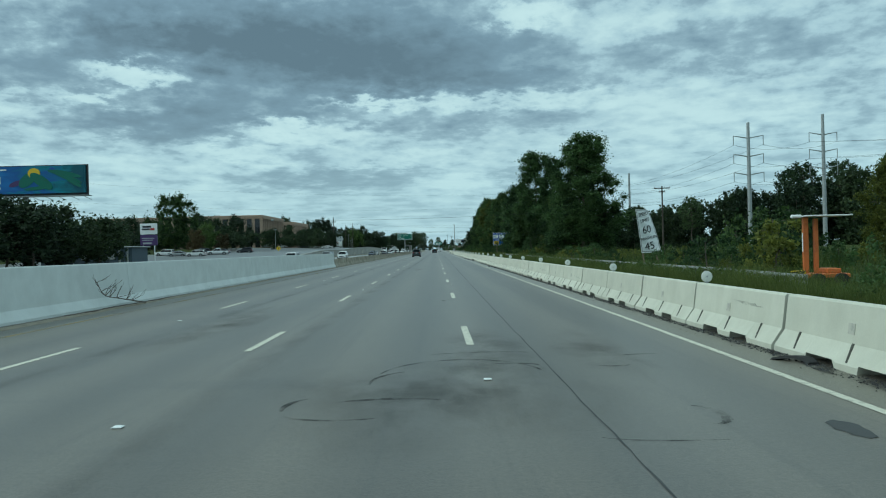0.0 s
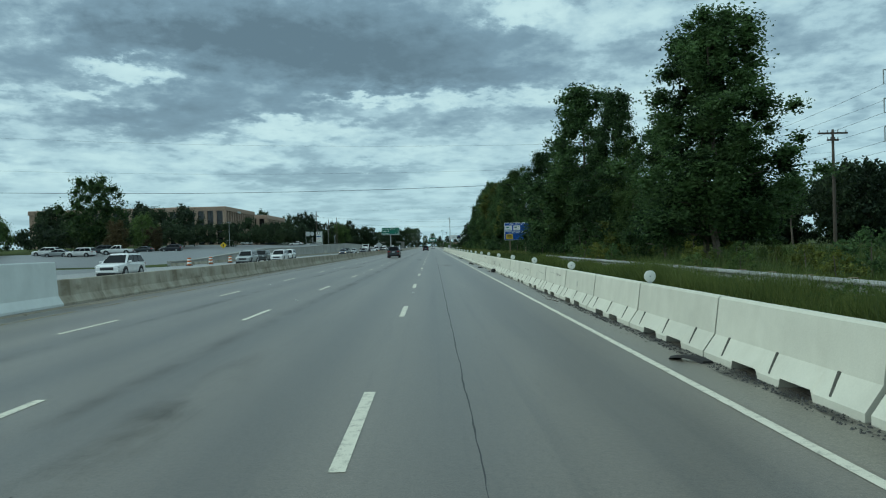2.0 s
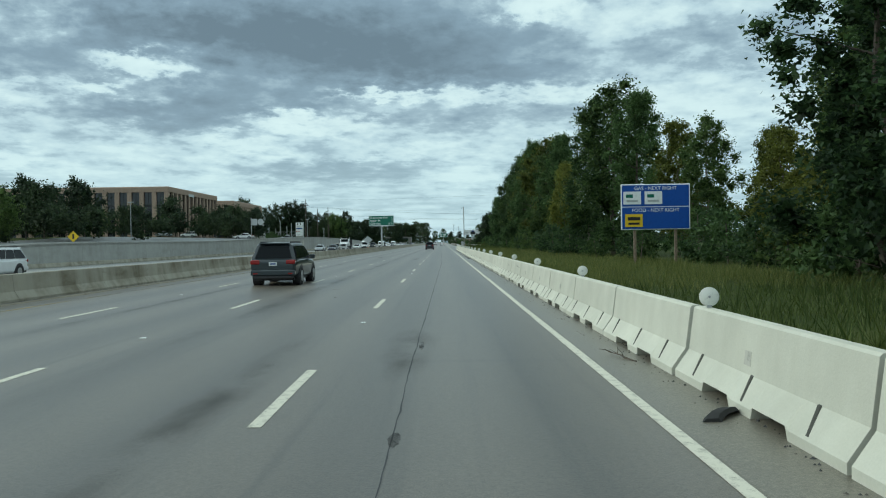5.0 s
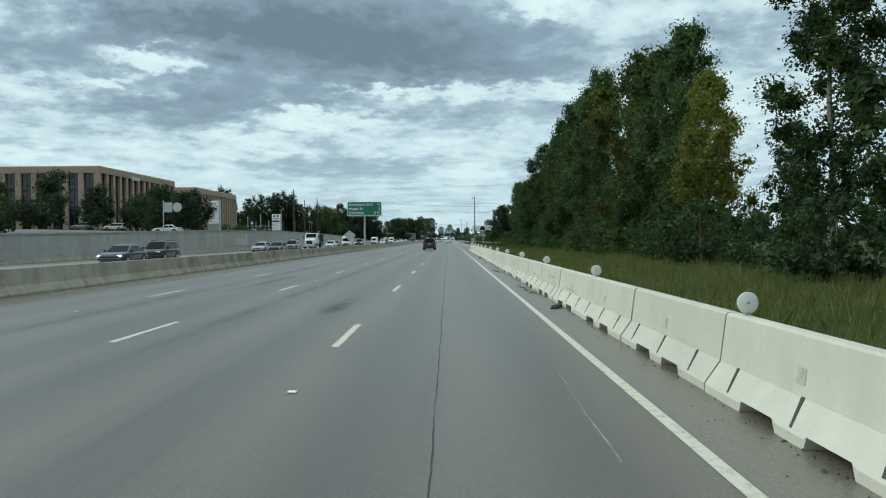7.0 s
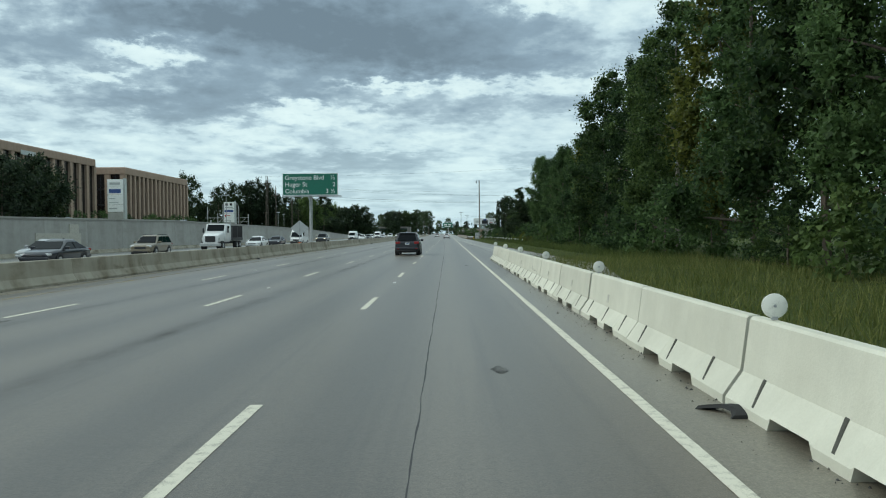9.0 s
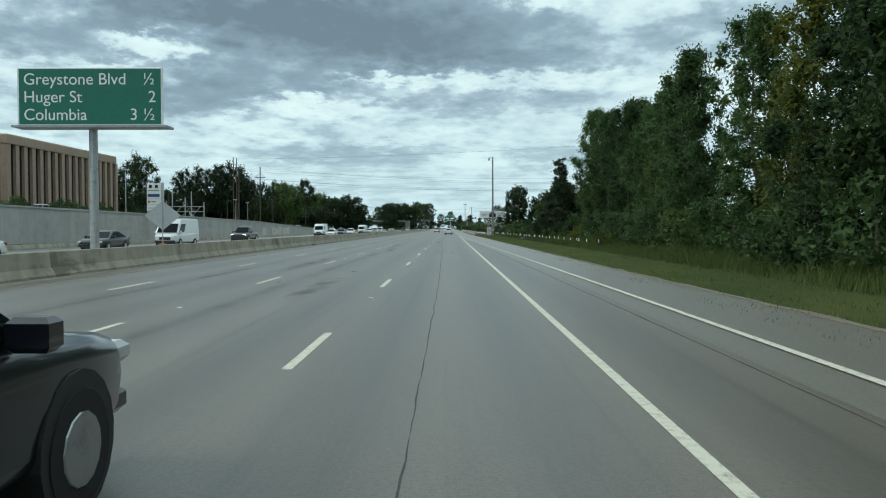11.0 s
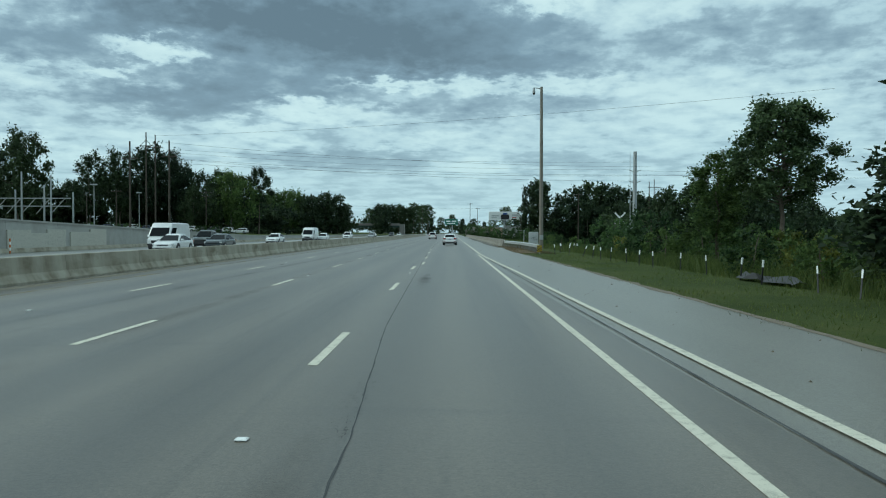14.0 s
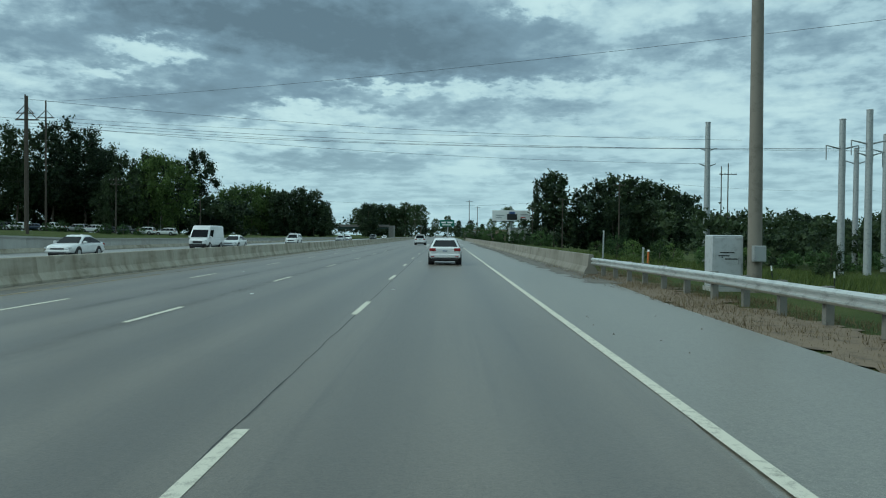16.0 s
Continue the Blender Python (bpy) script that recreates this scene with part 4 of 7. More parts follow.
for i in range(15):
    plant("round" if i % 3 else "round_b", -66 - i * 6.6 + R.uniform(-1.5, 1.5), 378 + R.uniform(-5, 5), R.uniform(0.85, 1.15), None, LG)
for i in range(9):
    y = 336 + i * 5.5 + R.uniform(-2, 2)
    plant("round", -0.46 * (y - 252.6) - 4 - R.uniform(0, 14), y, R.uniform(0.85, 1.15), None, LG)
for i in range(8):
    plant("bush_dark", -66 - R.uniform(0, 5), 400 + i * 7, R.uniform(0.7, 1.0), None, "hedge bushes by the offices")
for i in range(16):
    plant("bush_dark", -104 + i * 2.9 + R.uniform(-0.8, 0.8), 602 + R.uniform(-2, 3), R.uniform(0.35, 0.6), None, "hedge bushes by the offices")
for i in range(7):
    plant("bush_dark", -68 - R.uniform(0, 10), 455 + i * 7, R.uniform(0.8, 1.2), None, "hedge bushes by the offices")
LW = "trees of the left-hand wood"
for x, y, h in ((-122, 612, 28), (-130, 622, 26), (-113, 634, 24), (-107, 642, 26), (-100, 646, 28), (-94, 650, 27), (-88, 648, 21.5), (-82, 646, 19.5), (-76, 648, 20.5), (-70.5, 650, 19.5), (-140, 618, 27), (-150, 626, 26), (-104, 660, 25), (-96, 664, 24)):
    plant("grove", x, y, h / 20, None, LW, wide=0.95)
for x, y, h in ((-76, 641, 18.5), (-69.5, 640, 19.2), (-82, 640, 16)):
    plant("round_b" if x == -69.5 else "round", x, y, h / 9.3, None, LW, wide=0.8)
plant("lollipop", -63, 648, 0.99, 30, LW)
for x, y, h in ((-96, 783, 18), (-90, 779, 19), (-84, 782, 19.5), (-80, 785, 20)):
    plant("round_b", x, y, h / 8.6, None, LW, wide=0.85)
for x, y, h in ((-74, 783, 19), (-69, 780, 19), (-63, 781, 20.5), (-57, 784, 19.5), (-53, 788, 15), (-78, 800, 18), (-66, 806, 18)):
    plant("far", x, y, h / 16, None, LW, wide=0.95)
for i in range(20):
    plant(R.choice(["far", "far_b", "far_pine"]), -40 - i * 22 - R.uniform(0, 8), 880 + R.uniform(-40, 90), R.uniform(0.9, 1.2), None, "trees on the horizon")
for i in range(14):
    plant(R.choice(["far", "far_b"]), -150 - R.uniform(0, 120), 60 + i * 30, R.uniform(0.7, 0.95), None, "trees on the horizon")


def belt(name, path, h, depth, n, size, seed, mat, label, every=1.0):
    """A far belt of wood as one mass of foliage with an uneven top."""
    r = np.random.default_rng(seed)
    cs, rs = [], []
    for (xa, ya), (xb, yb) in zip(path, path[1:]):
        L = math.hypot(xb - xa, yb - ya)
        for i in range(int(L / every)):
            f = r.random()
            x, y = xa + (xb - xa) * f + r.uniform(-depth, depth) / 2, ya + (yb - ya) * f + r.uniform(-depth, depth) / 2
            hh = h * (0.62 + 0.42 * noise.noise((x * 0.045, y * 0.045, seed)) + 0.16 * r.random())
            u = r.random() ** 0.6
            z = ground_z(x, y) + hh * u
            k = h * r.uniform(0.09, 0.2)
            cs.append((x, y, z))
            rs.append((k * 1.3, k * 1.3, k * 0.8))
    lone(name, loose(name, leaves(cs, rs, n, size, seed, 0.0, 0.5), mat), mat, label, "woodland", kind="stuff")


WB = "dark mass of woodland in the distance"
belt("woodland", [(30, 206), (48, 200)], 8.5, 8, 4500, 0.6, 50, "leaf_far", WB)
belt("woodland", [(46, 186), (80, 186), (135, 182)], 6.5, 7, 10000, 0.6, 49, "leaf_far", "dark undergrowth at the foot of the far wood")
belt("woodland", [(46, 204), (64, 202)], 10.5, 8, 4000, 0.8, 44, "leaf_far", WB)
belt("woodland", [(64, 200), (90, 206), (125, 200), (170, 180)], 18, 14, 14000, 0.9, 31, "leaf_far", WB)
belt("woodland", [(92, 760), (130, 765), (220, 790), (420, 740)], 16, 26, 22000, 1.5, 32, "leaf_far", WB)
belt("woodland", [(46, 588), (90, 584), (140, 584), (260, 570)], 12.5, 14, 36000, 0.8, 38, "leaf_far", "dark green scrub beyond the railway", 0.3)
belt("woodland", [(44, 572), (90, 568), (140, 570), (260, 556)], 7.5, 10, 30000, 0.7, 58, "leaf_far", "dark green scrub beyond the railway", 0.3)
belt("thicket", [(42, 562), (80, 558), (130, 560)], 4.2, 8, 14000, 0.5, 59, "leaf_dark", "low green scrub before the railway trees", 0.3)
belt("woodland", [(96, 742), (170, 750), (280, 760)], 12, 14, 14000, 1.2, 55, "leaf_far", WB, 0.5)
belt("woodland", [(-8, 990), (60, 965), (140, 900)], 9, 12, 9000, 1.3, 56, "leaf_far", WB, 0.6)
belt("woodland", [(-150, 90), (-125, 160), (-120, 250), (-125, 350)], 10, 30, 16000, 1.0, 33, "leaf_far", WB)
belt("woodland", [(-90, 300), (-72, 310), (-54, 322)], 11, 9, 10000, 0.5, 48, "leaf_far", "dense dark trees in front of the offices")
belt("woodland", [(-125, 132), (-90, 134), (-68, 134)], 11.2, 9, 12000, 0.5, 42, "leaf_far", "dense dark trees behind the car park")
belt("woodland", [(50, 712), (86, 718)], 19, 10, 14000, 0.7, 41, "leaf_far", WB)
belt("woodland", [(46, 196), (70, 197), (100, 200), (140, 190)], 13, 8, 16000, 0.7, 45, "leaf_far", WB)
belt("woodland", [(-150, 636), (-112, 656), (-90, 660), (-66, 664)], 15, 12, 22000, 0.65, 46, "leaf_far", WB)
belt("woodland", [(-172, 640), (-130, 650), (-112, 662), (-98, 668)], 21, 9, 26000, 0.75, 60, "leaf_far", WB, 0.35)
belt("woodland", [(-98, 668), (-62, 676)], 15.5, 8, 12000, 0.7, 61, "leaf_far", WB, 0.35)
belt("woodland", [(-100, 796), (-78, 794), (-54, 794)], 12, 10, 10000, 0.7, 47, "leaf_far", WB)
belt("woodland", [(-170, 640), (-112, 664), (-90, 668), (-58, 674)], 10, 8, 30000, 0.8, 51, "leaf_far", "dark undergrowth at the foot of the far wood", 0.4)
belt("woodland", [(-104, 806), (-78, 804), (-52, 804)], 8, 6, 7000, 0.9, 52, "leaf_far", "dark undergrowth at the foot of the far wood")
belt("woodland", [(-160, 935), (-60, 930), (-9, 925)], 8.5, 8, 9000, 1.1, 53, "leaf_far", "dark undergrowth behind the overpass")
belt("woodland", [(48, 728), (92, 732)], 12, 8, 12000, 0.9, 54, "leaf_far", "dark undergrowth at the foot of the far wood")
belt("woodland", [(-130, 560), (-260, 640), (-300, 860)], 16, 40, 8000, 1.5, 35, "leaf_far", WB)
belt("woodland", [(-420, 900), (-160, 960), (-80, 985)], 15, 40, 9000, 1.6, 36, "leaf_far", WB)
belt("woodland", [(-120, 1180), (60, 1220), (300, 1120), (600, 1000)], 16, 50, 14000, 1.9, 37, "leaf_far", WB)
belt("thicket", [(23, 122), (22.5, 140), (24.5, 170), (27, 200), (24, 215), (24.5, 300), (24.5, 402)], 5.5, 7, 40000, 0.30, 39, "leaf_dark", "dense dark undergrowth between the trunks")
belt("weed_bank", [(8.95, 8), (9.1, 40), (9.05, 84)], 1.05, 0.6, 22000, 0.075, 57, "leaf_mid", "leafy weeds growing over the old guard rail", 0.12)
belt("weed_bank", [(9.15, 84), (9.1, 114)], 0.98, 0.3, 9000, 0.07, 62, "leaf_mid", "leafy weeds growing over the old guard rail", 0.12)
belt("thicket", [(19, 405), (22, 430), (25, 460), (36, 480)], 2.4, 6, 9000, 0.28, 40, "leaf_mid", "dense green undergrowth by the fence")

# ---------------------------------------------------------------- grass
def blades(n, xs, ys, zs, h, w, seed, lean=0.35):
    r = np.random.default_rng(seed)
    a = r.uniform(0, 2 * np.pi, n)
    dx, dy = np.cos(a) * w / 2, np.sin(a) * w / 2
    lx, ly = r.normal(0, lean, n) * h, r.normal(0, lean, n) * h
    b0 = np.stack([xs - dx, ys - dy, zs], 1)
    b1 = np.stack([xs + dx, ys + dy, zs], 1)
    t1 = np.stack([xs + dx * 0.3 + lx, ys + dy * 0.3 + ly, zs + h], 1)
    return np.stack([b0, b1, t1], 1)


def meadow(name, n, x0, x1, y0, y1, h0, h1, w0, seed, mat, label):
    r = np.random.default_rng(seed)
    xs, ys = r.uniform(x0, x1, n), r.uniform(y0, y1, n)
    clump = 0.5 + 0.5 * np.sin(xs * 1.3 + 2 * np.sin(ys * 0.31)) * np.sin(ys * 0.83 + 1.7 * np.sin(xs * 0.7))
    ok = r.random(n) < 0.45 + 0.55 * clump
    xs, ys, clump = xs[ok], ys[ok], clump[ok]
    m = len(xs)
    h = (h0 + (h1 - h0) * r.random(m) ** 1.6) * (0.65 + 0.5 * clump)
    zs = np.array([ground_z(x, y) for x, y in zip(xs, ys)]) - 0.08
    lone(name, loose(name, blades(m, xs, ys, zs, h, w0 * r.uniform(0.6, 1.5, m), seed), mat), mat, label, "grass", kind="stuff")


meadow("tall_grass", 90000, 8.0, 9.45, 2, 88, 0.65, 1.15, 0.020, 8, "weed_blade", "tall grass hiding the guard rail")
meadow("tall_grass", 30000, 8.7, 9.35, 82, 116, 0.72, 1.0, 0.020, 9, "weed_blade", "tall grass hiding the guard rail")
meadow("tall_grass", 90000, 5.5, 17, -8, 165, 0.25, 0.9, 0.029, 1, "weed_blade", "tall yellow-green grass behind the barrier")
meadow("tall_grass", 100000, 5.5, 17.5, 165, 300, 0.18, 0.72, 0.028, 2, "grass_blade", "tall yellow-green grass behind the barrier")
meadow("tall_weeds", 90000, 12.4, 19, 300, 460, 0.3, 1.0, 0.024, 3, "weed_blade", "tall seeding grass and weeds")
meadow("tall_weeds", 26000, 15, 44, 8, 130, 0.5, 1.5, 0.05, 4, "weed_blade", "tall weeds on open ground")
meadow("mown_grass", 90000, 7.4, 12.6, 296, 458, 0.05, 0.20, 0.033, 5, "grass_lawn", "short mown grass along the shoulder")
meadow("dry_grass", 40000, 7.05, 10.2, 455, 492, 0.06, 0.28, 0.022, 6, "grass_dry", "dry brown grass under the guard rail")
meadow("tall_weeds", 60000, 11.5, 60, 458, 560, 0.25, 0.8, 0.06, 7, "weed_blade", "tall weeds beside the railway")

# ---------------------------------------------------------------- left: car park of the offices
gp = Geo()
px = list(range(-96, -32, 9)) + [-32.2]
py = list(range(150, 347, 10))
gp.v = [(x, y, ground_z(x, y) + (0.16 if x < -40 else 0.04)) for y in py for x in px]
gp.f = [(j * len(px) + i, j * len(px) + i + 1, (j + 1) * len(px) + i + 1, (j + 1) * len(px) + i) for j in range(len(py) - 1) for i in range(len(px) - 1)]
lone("office_car_park", mesh("office_car_park", gp, "asphalt_lot", True, False), "asphalt_lot", "worn asphalt of the office car park", "car park", kind="structure")

# ---------------------------------------------------------------- left: retaining wall
wall_l = thing("retaining_wall", "long grey stained concrete retaining wall", "wall", kind="structure")
step = 7.5
y = 150.0
while y < 705:
    a, b = terrace(y) + 0.16, terrace(y + step) + 0.16
    g = Geo().loft([[(-31.9, yy, -0.06), (-31.42, yy, -0.06), (-31.5, yy, h), (-31.9, yy, h)] for yy, h in ((y, max(a, 0.5)), (y + step - 0.02, max(b, 0.5)))])
    part("wall_panel", g, "wall_retaining", wall_l)
    g = Geo().loft([[(-31.96, yy, h), (-31.40, yy, h), (-31.40, yy, h + 0.14), (-31.96, yy, h + 0.14)] for yy, h in ((y, max(a, 0.5)), (y + step - 0.02, max(b, 0.5)))])
    part("coping", g, "wall_retaining", wall_l)
    foot = Geo().prism([(-31.42, -0.01), (-31.42, 0.35), (-31.3, 0.33), (-31.18, 0.05), (-31.18, -0.01)], "y", y, y + step - 0.02)
    part("kerb", foot, "barrier_old", wall_l)
    y += step
for y, z0, z1, ln in ((313.5, 0.9, 1.9, 7.5), (319, 1.9, 2.7, 1.6), (443, 0.25, 1.62, 3), (450, 0.2, 1.75, 3.2), (453.2, 0.2, 1.5, 2.4), (455.6, 0.2, 1.8, 3.0), (459.4, 0.35, 1.6, 3.6), (463, 0.2, 1.85, 3.2), (284, 0.4, 1.2, 5)):
    part("painted_patch", Geo().box(-31.47, -31.36, y, y + ln, z0, z1), "patch_grey", wall_l, "pale painted-over patch")

# ---------------------------------------------------------------- office buildings
def office(loc, x_len, y_len, z0, top, front_pitch, side_pitch, name_label):
    """Corner of the front and the side at loc; the front runs to -x, the side to +y."""
    t = thing("office_building", name_label, "office building", (loc[0], loc[1], 0))
    H = top
    sill, head = z0 + 0.6, H - 1.9
    core = Geo().box(-x_len, -0.9, 0.9, y_len, z0 - 4, H - 0.3)
    part("wall", core, "precast_brown", t)
    part("parapet", Geo().loft([[(-x_len - 0.1, -0.12, z), (0.12, -0.12, z), (0.12, y_len + 0.12, z), (-x_len - 0.1, y_len + 0.12, z)] for z in (head, H - 0.25)] +
                               [[(-x_len, 0.05, H), (-0.05, 0.05, H), (-0.05, y_len, H), (-x_len, y_len, H)]]), "precast_brown", t, "deep brown precast parapet")
    nf = int(x_len / front_pitch)
    col = mesh("column", Geo().slab(-0.75, 0.75, 0.0, 1.3, z0 - 4, head, 0.06), "precast_brown")
    win = mesh("window", Geo().box(-front_pitch / 2 + 0.76, front_pitch / 2 - 0.76, 0.62, 0.80, sill, head), "window_dark")
    bar = mesh("transom", Geo().box(-front_pitch / 2 + 0.76, front_pitch / 2 - 0.76, 0.52, 0.66, 0, 0.5), "trim_black")
    mull = mesh("mullion", Geo().box(-0.05, 0.05, 0.55, 0.66, sill, head), "trim_black")
    for i in range(nf + 1):
        c = part("column", col, "precast_brown", t)
        c.location = (-0.76 - i * front_pitch, 0, 0)
        if i < nf:
            c = part("window", win, "window_dark", t)
            c.location = (-0.76 - (i + 0.5) * front_pitch, 0, 0)
            for dz in (0.36, 0.68):
                k = part("transom", bar, "trim_black", c)
                k.location = (0, 0, sill + (head - sill) * dz)
            part("mullion", mull, "trim_black", c)
    ns = int(y_len / side_pitch)
    fin = mesh("fin", Geo().slab(-1.2, 0.0, -0.62, 0.62, z0 - 4, head, 0.06), "precast_brown")
    win = mesh("window", Geo().box(-0.75, -0.62, -side_pitch / 2 + 0.6, side_pitch / 2 - 0.6, sill, head), "window_dark")
    mull = mesh("mullion", Geo().box(-0.66, -0.55, -0.06, 0.06, sill, head), "precast_brown")
    for i in range(ns + 1):
        c = part("fin", fin, "precast_brown", t)
        c.location = (0, 0.64 + i * side_pitch, 0)
        if i < ns:
            c = part("window", win, "window_dark", t)
            c.location = (0, 0.64 + (i + 0.5) * side_pitch, 0)
            part("mullion", mull, "precast_brown", c)
    return t


OL = "three-storey brown precast office block with tall dark windows"
b1 = office((-91, 397), 88, 55, 4.4, 21.9, 4.2, 4.2, OL)
part("sign_band", Geo().box(0.13, 0.2, 20, 26, 19.6, 20.6), "sign_back", b1, "small pale sign panel")
office((-86, 459), 70, 49, 4.4, 20.4, 4.2, 3.05, OL)
for x, y in ((-120, 410), (-112, 412), (-104, 420)):
    t = lone("roof_unit", Geo().slab(0, 3.4, 0, 2.6, 21.88, 23.0, 0.1), "roof_white", "pale metal air-handling unit on the office roof", "roof unit", (x, y, 0))

# ---------------------------------------------------------------- left: signs
def bars(parent, rows, face_y, mat):
    """Unreadable lines of writing as plain bars: x0, x1, z0, z1."""
    for x0, x1, z0, z1 in rows:
        part("bar", Geo().box(x0, x1, face_y - 0.03, face_y, z0, z1), mat, parent)


bb = thing("billboard", "wide blue and green printed billboard on a steel frame", "billboard", (-79.6, 150, 0), 0)
part("panel", Geo().box(-10.2, 10.2, -0.15, 0.35, 14.6, 20.0), "poster", bb, "deep blue and teal printed panel")
part("frame", Geo().box(-10.5, 10.5, 0.35, 0.8, 14.2, 20.2), "trim_black", bb)
part("catwalk", Geo().box(-10.6, 11.2, -1.3, 0.6, 13.9, 14.05), "steel_dull", bb)
part("post", Geo().tube((-2, 0.8, -0.1), (-2, 0.8, 14.2), 0.6, 0.55, 12), "steel_dull", bb)
for i in range(9):
    x = -9.8 + i * 2.5
    part("truss_bar", Geo().tube((x, -1.2, 13.9), (x + 0.9, 0.6, 13.2), 0.06, 0.06, 6), "steel_dull", bb)
for cx, cz, rx, rz, mt, tilt in ((-1.0, 17.4, 2.2, 1.1, "sign_green", 40), (1.6, 17.0, 2.6, 1.0, "sign_green", -35), (0.2, 18.6, 1.2, 1.0, "sign_yellow", 0), (6.2, 18.4, 3.4, 0.5, "sign_green", -12),
                                 (6.8, 17.6, 3.0, 0.45, "sign_green", -22), (8.0, 16.6, 1.8, 0.4, "sign_green", -30), (-3.4, 16.6, 1.4, 0.5, "purple", 20), (3.8, 19.2, 0.6, 0.5, "sign_blue", 0), (0.6, 15.6, 2.4, 0.35, "sign_green", 5)):
    c, s = math.cos(radians(tilt)), math.sin(radians(tilt))
    g = Geo().loft([[(cx + rx * math.cos(2 * math.pi * k / 18) * c - rz * math.sin(2 * math.pi * k / 18) * s, yy, cz + rx * math.cos(2 * math.pi * k / 18) * s + rz * math.sin(2 * math.pi * k / 18) * c) for k in range(18)] for yy in (-0.19 - 0.004 * (cx + 12), -0.14)])
    part("printed_shape", g, mt, bb)
bars(bb, ((-9.6, -5.2, 19.2, 19.5), (-9.2, -6.4, 16.6, 18.0), (-9.0, -6.4, 15.6, 15.9), (-9.0, -7.0, 15.1, 15.3)), -0.155, "white_paint")

ps = thing("pole_sign", "two-panel shop sign, white above purple, on white posts", "sign", (-61.2, 160.6, 0))
for x in (-1.3, 1.15):
    part("post", Geo().tube((x, 0, -0.1), (x, 0, 8.4), 0.11, 0.11, 8), "white_paint", ps)
part("upper_panel", Geo().slab(-1.75, 1.75, -0.25, 0.15, 6.3, 8.6, 0.05), "white_paint", ps, "white panel with red and black marks")
part("lower_panel", Geo().slab(-1.75, 1.75, -0.22, 0.15, 3.95, 6.2, 0.05), "purple", ps, "dark purple panel with pale bars")
bars(ps, ((-1.2, 0.6, 7.7, 8.1), (-1.3, 0.3, 7.2, 7.55)), -0.25, "sign_black")
bars(ps, ((0.4, 1.3, 7.15, 7.6),), -0.25, "red_paint")
bars(ps, ((-1.4, 1.2, 5.4, 5.55), (-1.4, 0.9, 5.0, 5.15), (-1.2, 0.6, 4.25, 4.6)), -0.22, "sign_back")


def pylon(loc, w, z0, z1, rows):
    t = thing("pylon_sign", "white multi-tenant pylon sign with panels on a grey base", "sign", loc)
    part("base", Geo().slab(-w / 2, w / 2, -0.35, 0.35, -0.3, z0, 0.04), "wall_retaining", t)
    part("side_post", Geo().slab(w / 2 - 0.02, w / 2 + 0.35, -0.4, 0.4, -0.3, z1 + 0.15, 0.03), "sign_back", t)
    n = len(rows)
    top = z1
    for i, (frac, marks, mat) in enumerate(rows):
        bot = top - (z1 - z0) * frac
        p = part("panel", Geo().slab(-w / 2, w / 2 - 0.03, -0.4, 0.3, bot + 0.05, top, 0.03), "white_paint", t)
        h = top - bot
        for x0, x1, a, b in marks:
            part("bar", Geo().box(-w / 2 + x0 * w, -w / 2 + x1 * w, -0.43, -0.38, bot + a * h, bot + b * h), mat, p)
        top = bot
    return t


pylon((-58.9, 391.3, 3.9), 2.9, 2.1, 8.1, ((0.24, ((0.15, 0.8, 0.3, 0.6),), "sign_back"), (0.24, ((0.1, 0.85, 0.25, 0.75),), "navy"), (0.30, ((0.1, 0.5, 0.6, 0.7), (0.1, 0.7, 0.2, 0.28)), "sign_back"), (0.22, ((0.1, 0.6, 0.4, 0.6),), "sign_back")))
pylon((-60.2, 468, 2.6), 3.0, 2.6, 8.4, ((0.32, ((0.16, 0.36, 0.45, 0.82), (0.58, 0.78, 0.45, 0.82), (0.08, 0.86, 0.16, 0.22)), "sign_black"), (0.24, ((0.06, 0.9, 0.28, 0.72),), "navy"), (0.22, ((0.08, 0.2, 0.3, 0.7), (0.3, 0.62, 0.45, 0.6)), "red_paint"), (0.22, ((0.1, 0.6, 0.4, 0.55),), "sign_back")))
t = thing("monument_sign", "white upright sign at the edge of the trees", "sign", (-72.4, 695, 1.2))
part("panel", Geo().slab(-1.6, 1.6, -0.3, 0.3, 1.6, 8.5, 0.1), "white_paint", t)
part("base", Geo().slab(-1.2, 1.2, -0.25, 0.25, -0.5, 1.6, 0.05), "sign_back", t)
bars(t, ((-1.0, 1.0, 6.4, 7.2), (-0.9, 0.6, 4.6, 4.9), (-0.9, 0.8, 3.6, 3.8)), -0.3, "sign_back")

rs = thing("route_sign", "two pale route shields on one steel post, seen from behind", "sign", (-39.9, 310, 2.7))
part("post", Geo().tube((-1.25, 0, -0.2), (-1.25, 0, 5.1), 0.07, 0.07, 8), "steel", rs)
part("shield", Geo().slab(-1.15, 0.1, -0.04, 0.02, 3.3, 4.75, 0.02), "sign_back", rs)
part("shield", Geo().prism([(0.85 + 0.68 * math.cos(k * math.pi / 8), 4.05 + 0.72 * math.sin(k * math.pi / 8)) for k in range(16)], "y", -0.04, 0.02), "sign_back", rs)
part("crossbar", Geo().box(-1.3, 1.4, 0.02, 0.08, 4.0, 4.1), "steel", rs)

